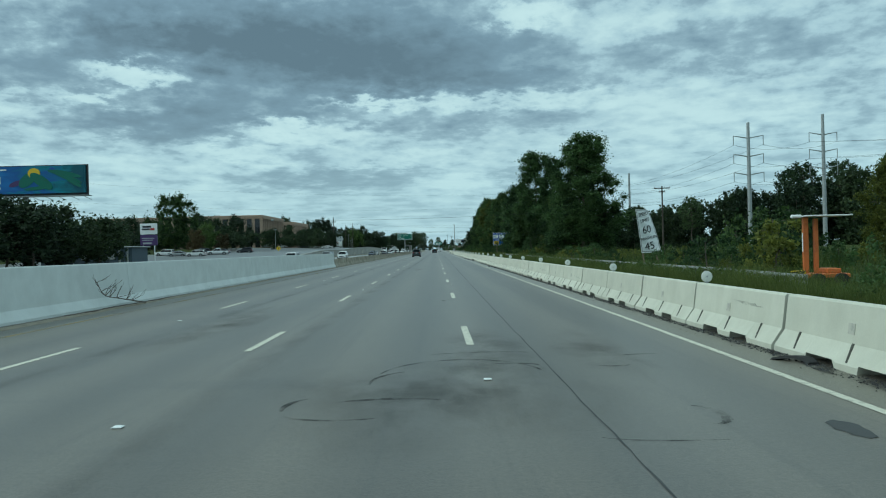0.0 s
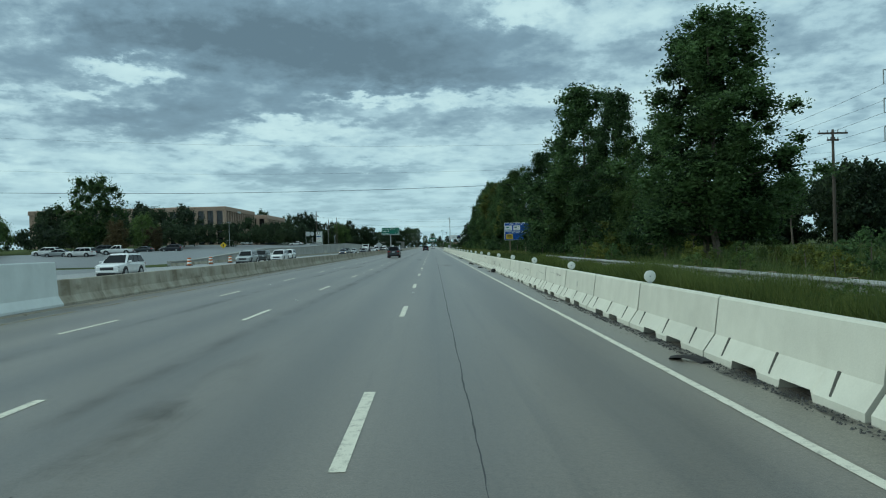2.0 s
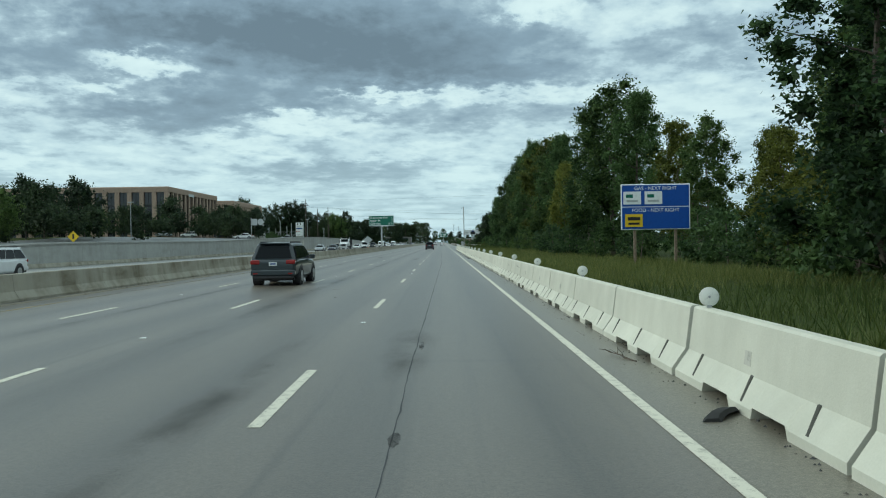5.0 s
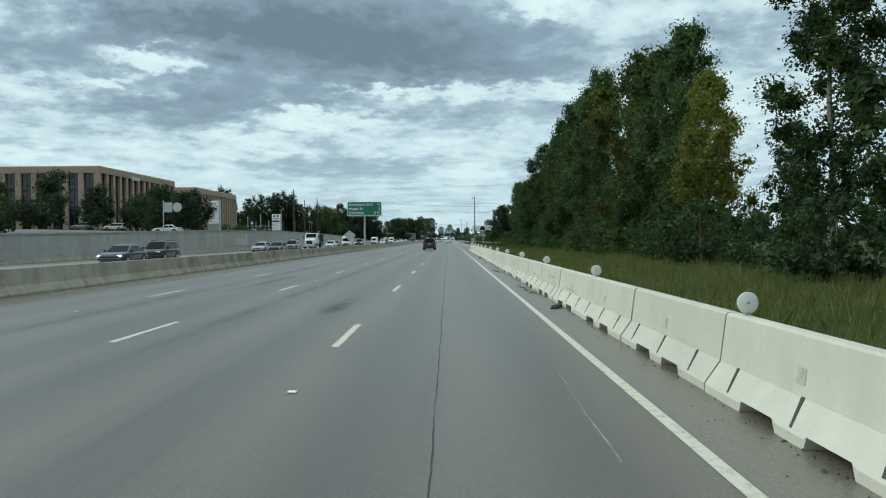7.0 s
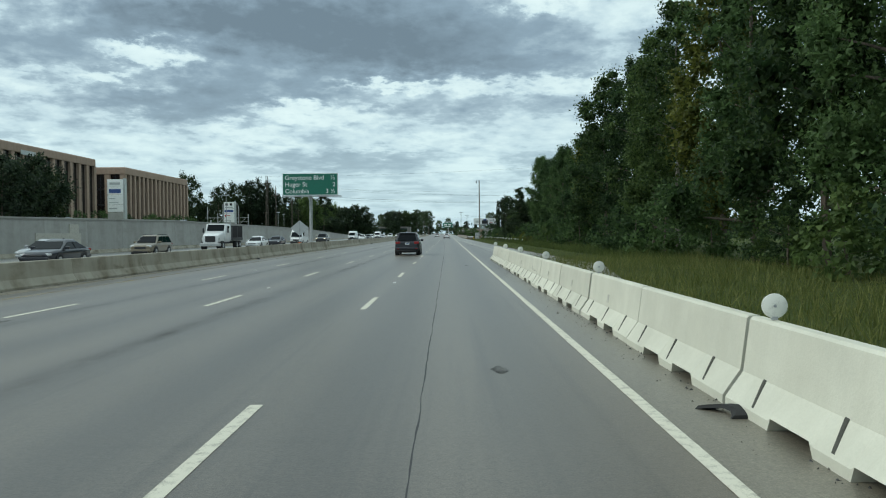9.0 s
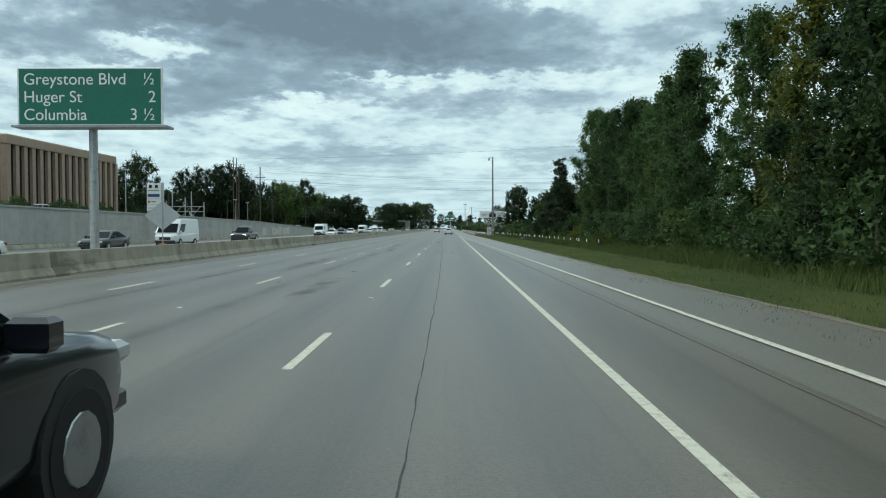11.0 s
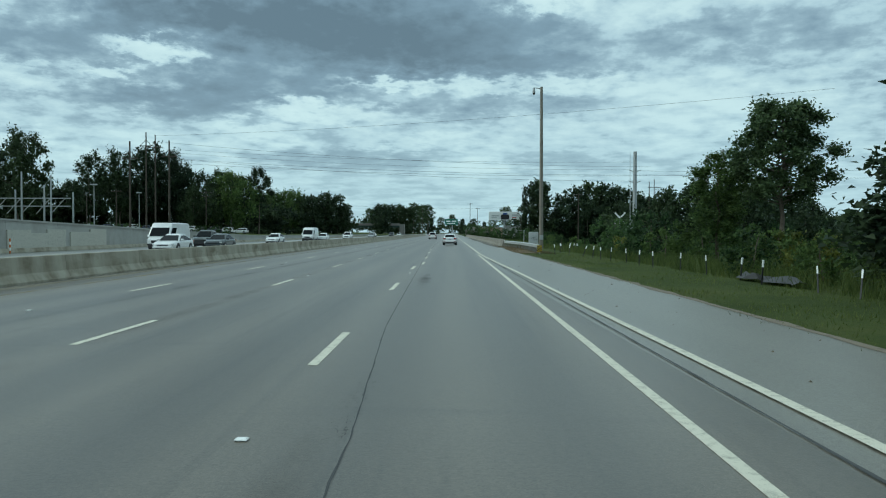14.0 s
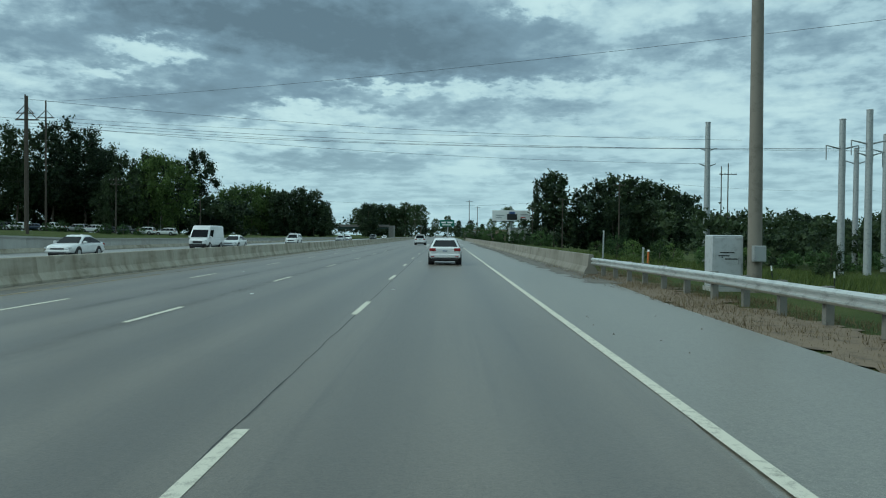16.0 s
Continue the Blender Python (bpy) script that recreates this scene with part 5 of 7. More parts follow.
ws = thing("warning_sign", "yellow diamond warning sign on a post", "sign", (-53, 252.5, 1.9))
part("post", Geo().tube((0, 0, -0.2), (0, 0, 2.2), 0.04, 0.04, 6), "steel", ws)
part("plate", Geo().prism([(0, 0.5), (0.85, 1.35), (0, 2.2), (-0.85, 1.35)], "y", -0.08, -0.05), "sign_yellow", ws)
part("symbol", Geo().box(-0.12, 0.12, -0.1, -0.085, 1.0, 1.7), "sign_black", ws)

# green guide sign over the median
gs = thing("guide_sign", "green motorway distance sign on a single steel post", "sign", (-14.67, 344, 0))
gs.scale = (0.944, 0.944, 0.944)
part("post", Geo().tube((0, 0.25, -0.05), (0, 0.25, 6.9), 0.22, 0.20, 12), "steel", gs)
part("catwalk", Geo().box(-3.4, 4.0, -0.9, 0.2, 6.55, 6.65), "steel_dull", gs)
pn = part("panel", Geo().slab(-3.55, 3.55, -0.06, 0.06, 6.72, 9.56, 0.03), "white_paint", gs)
part("face", Geo().box(-3.47, 3.47, -0.075, -0.062, 6.80, 9.48), "sign_green", pn)
for x in (-2.6, -0.9, 0.9, 2.6):
    part("bracket", Geo().box(x - 0.06, x + 0.06, 0.06, 0.26, 6.6, 9.4), "steel", gs)
for i, (a, b_) in enumerate((("Greystone Blvd", "½"), ("Huger St", "2"), ("Columbia", "3 ½"))):
    z = 8.72 - i * 0.86
    letters(a, 0.80, "white_paint", pn, (-3.25, -0.082, z))
    letters(b_, 0.80, "white_paint", pn, (3.25, -0.082, z), align="RIGHT")

ds = thing("construction_sign", "blank diamond road-work sign seen from behind", "sign", (-20.9, 369.0, 0))
part("plate", Geo().prism([(0, 1.45), (1.45, 2.62), (0, 3.78), (-1.45, 2.62)], "y", -0.02, 0.02), "sign_back", ds)
part("mast", Geo().box(-0.04, 0.04, -0.06, -0.02, 0.2, 3.7), "steel_dull", ds)
for a in (-0.5, 0.5):
    part("leg", Geo().tube((a, -0.4, 0), (0, 0, 0.5), 0.03, 0.03, 6), "orange", ds)
part("flag", Geo().box(-0.3, 0.3, -0.1, -0.06, 0.15, 0.4), "orange", ds)

# ---------------------------------------------------------------- left: small blue-sided shop, lamps and poles
sh = thing("shop", "low dark blue-grey shop with a pale roof edge", "shop", (-60.6, 150, 0))
part("wall", Geo().box(-18, 0, 0, 8, -0.2, 3.5), "siding_blue", sh)
part("roof", Geo().slab(-18.5, 0.5, -0.5, 8.5, 3.5, 3.75, 0.1), "steel_dull", sh)
for x in (-15, -10, -5):
    part("window", Geo().box(x, x + 1.6, -0.05, 0.05, 1.2, 2.6), "sign_back", sh)
for x in (-2.6, -1.0):
    part("pilaster", Geo().box(x, x + 0.3, -0.2, 0.0, -0.2, 3.4), "sign_back", sh)


def utility_pole(x, y, top, arms=(), r=0.16, mat="wood_pole", label="dark wooden utility pole with a crossarm", z=None, brace=False):
    t = thing("utility_pole", label, "utility pole", (x, y, ground_z(x, y) if z is None else z))
    h = top - t.location[2]
    part("pole", Geo().tube((0, 0, -0.2), (0, 0, h), r, r * 0.65, 10), mat, t)
    for zz, half in arms:
        part("crossarm", Geo().box(-half, half, -0.07, 0.07, h - zz - 0.1, h - zz + 0.05), mat, t)
        for s in (-0.9, -0.35, 0.35, 0.9):
            part("insulator", Geo().tube((half * s, 0, h - zz + 0.05), (half * s, 0, h - zz + 0.25), 0.05, 0.04, 6), "steel_dull", t)
    if brace:
        for s in (-1, 1):
            part("brace", Geo().tube((s * 1.6, 0, h - 3.6), (0, 0, h - 2.0), 0.07, 0.07, 6), mat, t)
        part("crossarm", Geo().box(-1.8, 1.8, -0.07, 0.07, h - 3.75, h - 3.55), mat, t)
    return t


for x, y, top in ((-80.9, 598.5, 28.5), (-82.8, 609.7, 29.3), (-62.5, 566, 22.4), (-66.4, 554, 20.8)):
    utility_pole(x, y, top, r=0.24, brace=True, label="tall dark wooden transmission pole")
for x, y, top, arms in ((-69, 612, 13.5, ((0.6, 1.5), (1.6, 1.2))), (-95, 594, 12, ()), (-72, 560, 11, ((0.5, 1.2),)), (-75, 121, 10.5, ((0.4, 1.2),)), (-58, 470, 9, ())):
    utility_pole(x, y, top, arms)
st = thing("substation_frame", "pale steel and timber substation frame", "substation", (-85.4, 546.7, ground_z(-85, 546)))
for i, (x, h) in enumerate(((-6, 10.5), (-3, 8), (0, 11.5), (3, 9), (6, 10.8), (9, 7.5))):
    part("post", Geo().tube((x, (i % 2) * 3, -0.2), (x, (i % 2) * 3, h), 0.2, 0.16, 8), "steel_dull", st)
for z in (4.4, 6.0):
    part("beam", Geo().box(-7, 10, -0.1, 0.1, z, z + 0.2), "steel_dull", st)
for x in (-6, -3, 0, 3, 6):
    part("brace", Geo().tube((x, 0, 3.0), (x + 2.8, 0, 6.0), 0.08, 0.08, 6), "steel_dull", st)
for x, y in ((-58, 520), (-62, 548), (-50, 430), (-64, 300), (-70, 640)):
    t = thing("parking_lamp", "slim grey parking-lot lamp post", "lamp post", (x, y, ground_z(x, y)))
    part("pole", Geo().tube((0, 0, -0.1), (0, 0, 8.2), 0.09, 0.06, 8), "steel_dull", t)
    part("head", Geo().slab(-0.55, 0.55, -0.18, 0.18, 8.15, 8.35, 0.04), "steel_dull", t)

# traffic drum
for dx, dy in ((-28.4, 166), (-28.9, 158), (-29.2, 150)):
    t = thing("traffic_drum", "orange and white striped traffic drum by the wall", "traffic drum", (dx, dy, 0), 0, "traffic drums by the wall")
    for z0, mt in ((0.0, "orange"), (0.25, "white_paint"), (0.45, "orange"), (0.62, "white_paint"), (0.78, "orange")):
        part("band", Geo().tube((0, 0, z0), (0, 0, z0 + 0.2), 0.28 - z0 * 0.06, 0.27 - z0 * 0.06, 14), mt, t)
    part("base", Geo().slab(-0.35, 0.35, -0.35, 0.35, -0.005, 0.06, 0.02), "tyre", t)
t = thing("channel_post", "striped orange marker post by the wall", "marker post", (-30.6, 449, 0))
for i in range(5):
    part("band", Geo().tube((0, 0, i * 0.22), (0, 0, i * 0.22 + 0.22), 0.06, 0.06, 8), "white_paint" if i % 2 else "orange", t)

# ---------------------------------------------------------------- right: signs, towers, poles
sp = thing("speed_sign", "leaning white speed limit sign with twisted plate", "sign", (11.95, 44.4, 0), 0)
ROWS_Z = (1.12, 1.55, 2.0, 2.55, 3.1, 3.66)


def on_plate(z, s, out=0.0):
    """A point on the twisted plate: height, place across it (-1 to 1), distance in front."""
    a = radians(float(np.interp(z, ROWS_Z, (4, 10, 16, 23, 31, 38))))
    cx = float(np.interp(z, ROWS_Z, (0.185, 0.11, 0.035, -0.075, -0.20, -0.325)))
    return (cx + 0.6 * s * math.cos(a) + out * math.sin(a), 0.6 * s * math.sin(a) - out * math.cos(a), z), math.degrees(a)


for x0, x1, y1 in ((-0.12, -0.55, 0.06), (0.78, 0.10, 0.42)):
    part("post", Geo().tube((x0, 0.30, -0.3), (x1, y1, 3.45), 0.045, 0.045, 8), "wood_post", sp)
pl = part("plate", Geo().loft([[on_plate(z, -1)[0], on_plate(z, 1)[0], on_plate(z, 1, -0.015)[0], on_plate(z, -1, -0.015)[0]] for z in ROWS_Z]), "white_paint", sp)
for s0, s1 in ((-0.94, -0.90), (0.90, 0.94)):
    part("border", Geo().loft([[on_plate(z, s0, 0.004)[0], on_plate(z, s1, 0.004)[0], on_plate(z, s1, 0.001)[0], on_plate(z, s0, 0.001)[0]] for z in (1.19,) + ROWS_Z[1:-1] + (3.60,)]), "sign_black", pl)
for z0 in (1.17, 3.58):
    part("border", Geo().loft([[on_plate(z, -0.94, 0.004)[0], on_plate(z, 0.94, 0.004)[0], on_plate(z, 0.94, 0.001)[0], on_plate(z, -0.94, 0.001)[0]] for z in (z0, z0 + 0.025)]), "sign_black", pl)
for txt, size, z in (("SPEED", 0.30, 3.30), ("LIMIT", 0.31, 2.92), ("60", 0.62, 2.28), ("MINIMUM", 0.25, 1.91), ("45", 0.62, 1.32)):
    spot, turned = on_plate(z + size * 0.35, 0, 0.03)
    letters(txt, size, "sign_black", pl, (spot[0], spot[1], z), turn=(90, -11, turned), align="CENTER")

lg = thing("service_sign", "blue motorway services sign with white border", "sign", (16.3, 192, 0))
for x in (-1.4, 1.4):
    part("post", Geo().box(x - 0.08, x + 0.08, 0.03, 0.2, -0.3, 5.0), "wood_post", lg)
pn = part("panel", Geo().slab(-2.36, 2.36, -0.05, 0.03, 2.28, 5.40, 0.03), "white_paint", lg)
for z0, z1 in ((2.35, 3.82), (3.88, 5.33)):
    part("face", Geo().box(-2.29, 2.29, -0.064, -0.052, z0, z1), "sign_blue", pn)
letters("GAS - NEXT RIGHT", 0.34, "white_paint", pn, (0, -0.072, 5.0), align="CENTER")
letters("FOOD - NEXT RIGHT", 0.34, "white_paint", pn, (0, -0.072, 3.50), align="CENTER")
for x, z, mt, bar in ((-1.6, 4.02, "white_paint", "sign_green"), (-0.15, 4.02, "white_paint", "sign_green"), (-1.5, 2.48, "sign_yellow", "sign_black")):
    q = part("logo_plate", Geo().box(x - 0.6, x + 0.6, -0.085, -0.066, z, z + 0.88), mt, pn)
    part("bar", Geo().box(x - 0.42, x + 0.05 if mt == "white_paint" else x + 0.42, -0.095, -0.087, z + 0.45, z + 0.68), bar, q)
    part("bar", Geo().box(x - 0.38, x + 0.38, -0.095, -0.087, z + 0.16, z + 0.30), bar if mt != "white_paint" else "sign_back", q)

# portable solar trailer in orange
tr = thing("solar_trailer", "orange work-zone trailer with a flat solar panel on a mast", "trailer", (12.95, 27.4, 0), -6)
part("mast", Geo().box(-0.14, 0.03, -0.08, 0.08, 0.3, 2.46), "orange", tr)
part("mast", Geo().box(0.24, 0.37, -0.08, 0.08, 0.3, 2.40), "orange", tr)
part("chassis", Geo().slab(-0.4, 1.25, -0.6, 0.6, 0.26, 0.42, 0.03), "orange", tr)
part("solar_panel", Geo().slab(-0.2, 1.42, -0.5, 0.5, 2.47, 2.52, 0.012), "white_paint", tr, "pale solar panel seen edge-on")
part("camera_head", Geo().slab(-0.52, -0.2, -0.12, 0.12, 2.44, 2.56, 0.03), "white_paint", tr)
part("battery_box", Geo().slab(0.55, 1.0, -0.4, 0.4, 0.42, 0.60, 0.03), "orange", tr)
for x in (0.1, 0.9):
    for y in (-0.7, 0.7):
        part("tyre", Geo().tube((x, y - 0.09, 0.20), (x, y + 0.09, 0.20), 0.24, 0.24, 14), "tyre", tr)
part("mast_cable", Geo().tube((-0.19, -0.1, 1.2), (-0.19, -0.1, 1.9), 0.02, 0.02, 5), "white_paint", tr)


def chevron_marker(x, y, z0, w_, h, lab):
    t = thing("object_marker", lab, "marker", (x, y, z0))
    part("post", Geo().box(-0.03, 0.03, 0.01, 0.06, -0.4, h), "steel_dull", t)
    pn = part("plate", Geo().box(-w_ / 2, w_ / 2, -0.01, 0.01, 0, h), "sign_yellow", t)
    n = 4
    for i in range(-1, n):
        a = (i - 0.7) * h / n * 1.25
        pts = [(-w_ / 2, a), (-w_ / 2, a + h * 0.17), (w_ / 2, a + h * 0.17 + w_ * 0.85), (w_ / 2, a + w_ * 0.85)]
        pts = [(u, min(max(v, 0.0), h)) for u, v in pts]
        if pts[1][1] - pts[0][1] > 0.01 or pts[2][1] - pts[3][1] > 0.01:
            part("stripe", Geo().prism(pts, "y", -0.018, -0.011), "sign_black", pn)
    return t


chevron_marker(11.55, 25.2, 0.12, 0.5, 0.5, "yellow and black striped end marker in the weeds")


def guard_rail(path, zc, post_gap, label, post_mat, rail_mat="rail_zinc"):
    """W-beam rail along a list of (x, y), with posts behind it."""
    t = thing("guard_rail", label, "guard rail", (0, 0, 0))
    prof = [(0.0, -0.155), (-0.04, -0.14), (-0.085, -0.095), (-0.085, -0.06), (-0.01, -0.015), (-0.01, 0.015), (-0.085, 0.06), (-0.085, 0.095), (-0.04, 0.14), (0.0, 0.155), (0.012, 0.155), (0.0, 0.0), (0.012, -0.155)]
    L = 0.0
    last = 0.0
    for (xa, ya), (xb, yb) in zip(path, path[1:]):
        part("rail", Geo().loft([[(x + u, y, zc + v) for u, v in prof] for x, y in ((xa, ya), (xb, yb))]), rail_mat, t)
        seg = yb - ya
        y = last
        n = max(1, int(round(seg / post_gap)))
        for i in range(n):
            f = (i + 0.5) / n
            x, y = xa + (xb - xa) * f, ya + seg * f
            p = part("post", Geo().box(x + 0.14, x + 0.30, y - 0.08, y + 0.08, -0.5, zc + 0.16), post_mat, t)
            part("block", Geo().box(x + 0.012, x + 0.14, y - 0.07, y + 0.07, zc - 0.17, zc + 0.15), post_mat, p)
    return t


guard_rail([(9.3, 20), (9.6, 26), (9.6, 50), (9.5, 75), (9.4, 113)], 0.56, 1.9, "weathered steel guard rail lost in the weeds", "wood_post", "rail_dull")
gr = guard_rail([(8.78, 455), (8.8, 462), (8.78, 470), (8.45, 476), (8.05, 483.5)], 0.56, 1.9, "galvanised steel guard rail on dark posts", "rail_old")
part("end_block", Geo().slab(8.64, 8.74, 454.3, 455.4, 0.36, 0.74, 0.02), "rail_zinc", gr, "flattened galvanised end terminal")
chevron_marker(8.76, 454.25, 0.09, 0.38, 0.56, "yellow and black striped object marker at the rail end")

MB_GRIMY = mesh("barrier_length", Geo().prism(jersey(0.86, 0.31, 0.10), "y", 0, LEN - 0.012), "barrier_grimy")
rb = thing("roadside_barrier", "weathered concrete barrier beside the shoulder", "barrier", kind="structure")
for k in range(40):
    part("barrier_length", MB_GRIMY, "barrier_grimy", rb).location = (8.0, 483.6 + k * LEN, -0.01)


def steel_pole(x, y, top, r0, r1, lab, arms=(), z=None, mat="steel_dull", drop=True):
    t = thing("transmission_pole", lab, "transmission pole", (x, y, ground_z(x, y) if z is None else z))
    h = top - t.location[2]
    part("shaft", Geo().tube((0, 0, -0.3), (0, 0, h), r0, r1, 12), mat, t, "", True)
    part("cap", Geo().tube((0, 0, h), (0, 0, h + 0.12), r1 * 1.15, r1 * 1.0, 12), mat, t)
    for zz, half in arms:
        for s in (-1, 1):
            a = part("arm", Geo().tube((0, 0, zz - 0.55 - t.location[2]), (s * half, 0, zz - t.location[2]), 0.13, 0.08, 8), mat, t)
            if drop:
                part("insulator", Geo().tube((s * half, 0, zz - t.location[2]), (s * half, 0, zz - 2.0 - t.location[2]), 0.09, 0.07, 6), mat, a)
    return t


TL = "tall grey steel transmission pole with three pairs of arms"
steel_pole(64.6, 156, 26.1, 0.5, 0.3, TL, ((23.5, 3.1), (19.7, 3.1), (15.9, 3.1)))
steel_pole(83.0, 161.5, 28.4, 0.5, 0.3, TL, ((24.6, 3.0), (21.0, 3.0), (17.4, 3.0)))
steel_pole(63.4, 248, 24.8, 0.45, 0.3, "plain grey steel transmission pole")
utility_pole(36.2, 122, 10.9, ((0.3, 1.3), (0.9, 0.5)))
utility_pole(51, 74, 9.5, ((0.3, 1.2),), 0.14)
utility_pole(58, 96, 8.0, ((0.3, 1.0),), 0.13)
SL = "thick grey steel pole of the railway substation"
steel_pole(48.2, 586, 22.1, 0.62, 0.42, SL, ((17.6, 1.6), (14.8, 1.5)), drop=False)
steel_pole(55.8, 554.5, 17.9, 0.50, 0.40, SL, ((14.4, 2.2),))
steel_pole(58.1, 552, 18.8, 0.52, 0.42, SL, ((14.8, 2.4), (13.2, 1.8)))
steel_pole(67.3, 564, 17.2, 0.52, 0.42, SL, ((15.0, 2.0),))
steel_pole(68.8, 575, 16.4, 0.48, 0.40, SL, ((14.4, 1.8),))
steel_pole(70.8, 566, 19.5, 0.16, 0.10, "thin grey lightning mast")
utility_pole(54.7, 597, 15.4, (), 0.14)
utility_pole(56.0, 597, 16.0, ((2.1, 1.7),), 0.14)
utility_pole(38, 610, 13, ((0.5, 1.3),), 0.16)
utility_pole(33, 655, 12, ((0.5, 1.3),), 0.16)

cp = thing("camera_pole", "tall brown-grey tapered pole with a traffic camera", "traffic camera", (11.25, 474, 0))
part("shaft", Geo().tube((0, 0, -0.2), (-0.05, 0, 17.0), 0.225, 0.14, 14), "cabinet_brown", cp, "", True)
part("arm", Geo().tube((-0.05, 0, 16.8), (-0.85, 0, 16.9), 0.05, 0.04, 8), "steel_dull", cp)
cm = part("camera_housing", Geo().tube((-0.85, 0, 16.85), (-0.85, 0, 16.35), 0.12, 0.16, 10), "steel_dull", cp)
part("dome", Geo().tube((-0.85, 0, 16.35), (-0.85, 0, 16.15), 0.15, 0.05, 10), "sign_black", cm)
part("junction_box", Geo().slab(-0.18, 0.18, -0.42, -0.2, 0.9, 1.4, 0.02), "steel_dull", cp)
cb = thing("control_cabinet", "grey metal control cabinet with scrawled marks", "cabinet", (10.5, 474.6, 0))
part("body", Geo().slab(-0.48, 0.48, -0.35, 0.35, 0.08, 1.72, 0.03), "cabinet_grey", cb)
part("plinth", Geo().box(-0.52, 0.52, -0.4, 0.4, -0.1, 0.08), "wall_retaining", cb)
dr = part("door", Geo().slab(-0.42, 0.42, -0.375, -0.352, 0.16, 1.64, 0.01), "cabinet_grey", cb)
part("handle", Geo().box(0.30, 0.34, -0.40, -0.376, 0.8, 1.0), "steel_dull", dr)
for x0, x1, z in ((-0.25, 0.2, 1.15), (-0.3, 0.05, 1.05), (-0.1, 0.3, 0.95), (-0.2, -0.16, 1.0)):
    part("scrawl", Geo().box(x0, x1, -0.380, -0.376, z, z + 0.035), "sign_black", dr)

rr = thing("railway_signal", "railway crossing signal with white crossbuck and raised gate arm", "railway signal", (22.85, 482.5, ground_z(22.85, 482.5)))
ZR = -rr.location[2]
part("mast", Geo().tube((0, 0, -0.2), (0, 0, ZR + 3.3), 0.08, 0.07, 10), "steel", rr, "", True)
part("base", Geo().slab(-0.5, 0.35, -0.3, 0.3, -0.2, 0.35, 0.03), "wall_retaining", rr)
part("crossarm", Geo().box(-1.95, 0.1, -0.06, 0.02, ZR + 2.26, ZR + 2.36), "steel", rr)
part("crossarm", Geo().box(-1.5, 0.1, -0.05, 0.01, ZR + 2.10, ZR + 2.15), "steel", rr)
part("sign_post", Geo().tube((-1.42, 0, ZR + 2.3), (-1.42, 0, ZR + 3.7), 0.045, 0.045, 8), "steel", rr)
for s in (-1, 1):
    c, si = 0.60 * s, 0.64
    u, v = 0.085 * 0.73, 0.085 * 0.68 * s
    part("crossbuck", Geo().prism([(-1.42 - c - u, ZR + 3.38 - si + v), (-1.42 - c + u, ZR + 3.38 - si - v), (-1.42 + c + u, ZR + 3.38 + si - v), (-1.42 + c - u, ZR + 3.38 + si + v)], "y", -0.10 - 0.025 * s, -0.07 - 0.025 * s), "white_paint", rr)
for x in (-1.92, -0.95):
    lm = part("lamp", Geo().tube((x, -0.06, ZR + 2.27), (x, -0.02, ZR + 2.27), 0.25, 0.25, 18), "sign_black", rr, "black round lamp backing")
    part("hood", Geo().tube((x, -0.30, ZR + 2.27), (x, -0.06, ZR + 2.27), 0.12, 0.13, 12), "sign_black", lm)
ga = part("gate_arm", Geo().tube((-0.2, 0.05, ZR + 1.0), (-0.28, 0.05, ZR + 11.1), 0.055, 0.025, 8), "steel", rr, "raised slender gate arm")
part("gate_motor", Geo().slab(-0.42, -0.06, -0.2, 0.25, ZR + 0.7, ZR + 1.3, 0.03), "steel_dull", rr)

hs = thing("house", "small house with a grey gabled roof and white trim", "house", (130.4, 640, -2.6))
part("wall", Geo().box(-4, 4, -3, 5, -0.3, 2.8), "siding_blue", hs)
part("roof", Geo().prism([(-4.5, 2.7), (0, 5.6), (4.5, 2.7)], "y", -3.4, 5.4), "steel_dull", hs)
part("gable_trim", Geo().prism([(-4.6, 2.6), (-4.4, 2.6), (0, 5.4), (4.4, 2.6), (4.6, 2.6), (0, 5.75)], "y", -3.55, -3.4), "white_paint", hs)
part("window", Geo().box(-0.6, 0.6, -3.06, -2.95, 1.0, 2.2), "window_dark", hs)
plant("shrub", 35.5, 517, 1.0, 0)

# row of stakes from a silt fence
STAKE = mesh("stake", Geo().box(-0.022, 0.022, -0.018, 0.018, -0.2, 0.60), "sign_black")
TIP = mesh("tip", Geo().box(-0.026, 0.026, -0.022, 0.022, 0.58, 0.82), "white_paint")
BEYOND = ((10.95, 458), (9.71, 452), (14.0, 470), (12.9, 465), (15.8, 478), (11.8, 462), (17.0, 486))
for i in range(30 + len(BEYOND)):
    r = random.Random(i + 40)
    y = 366 + i * 2.95 + r.uniform(-0.4, 0.4)
    x = float(np.interp(y, (366, 400, 425, 452), (12.9, 12.5, 12.1, 10.9))) + r.uniform(-0.25, 0.25)
    if i >= 30:
        x, y = BEYOND[i - 30]
    t = thing("fence_stake", "black fence stake with a white tip in the grass", "stake", (x, y, ground_z(x, y)), 0, "stakes of a silt fence")
    t.rotation_euler = (radians(r.uniform(-6, 6)), radians(r.choice((0, 3, -4, 2, 22, -3))), r.uniform(0, 3))
    part("stake", STAKE, "sign_black", t)
    part("tip", TIP, "white_paint", t)
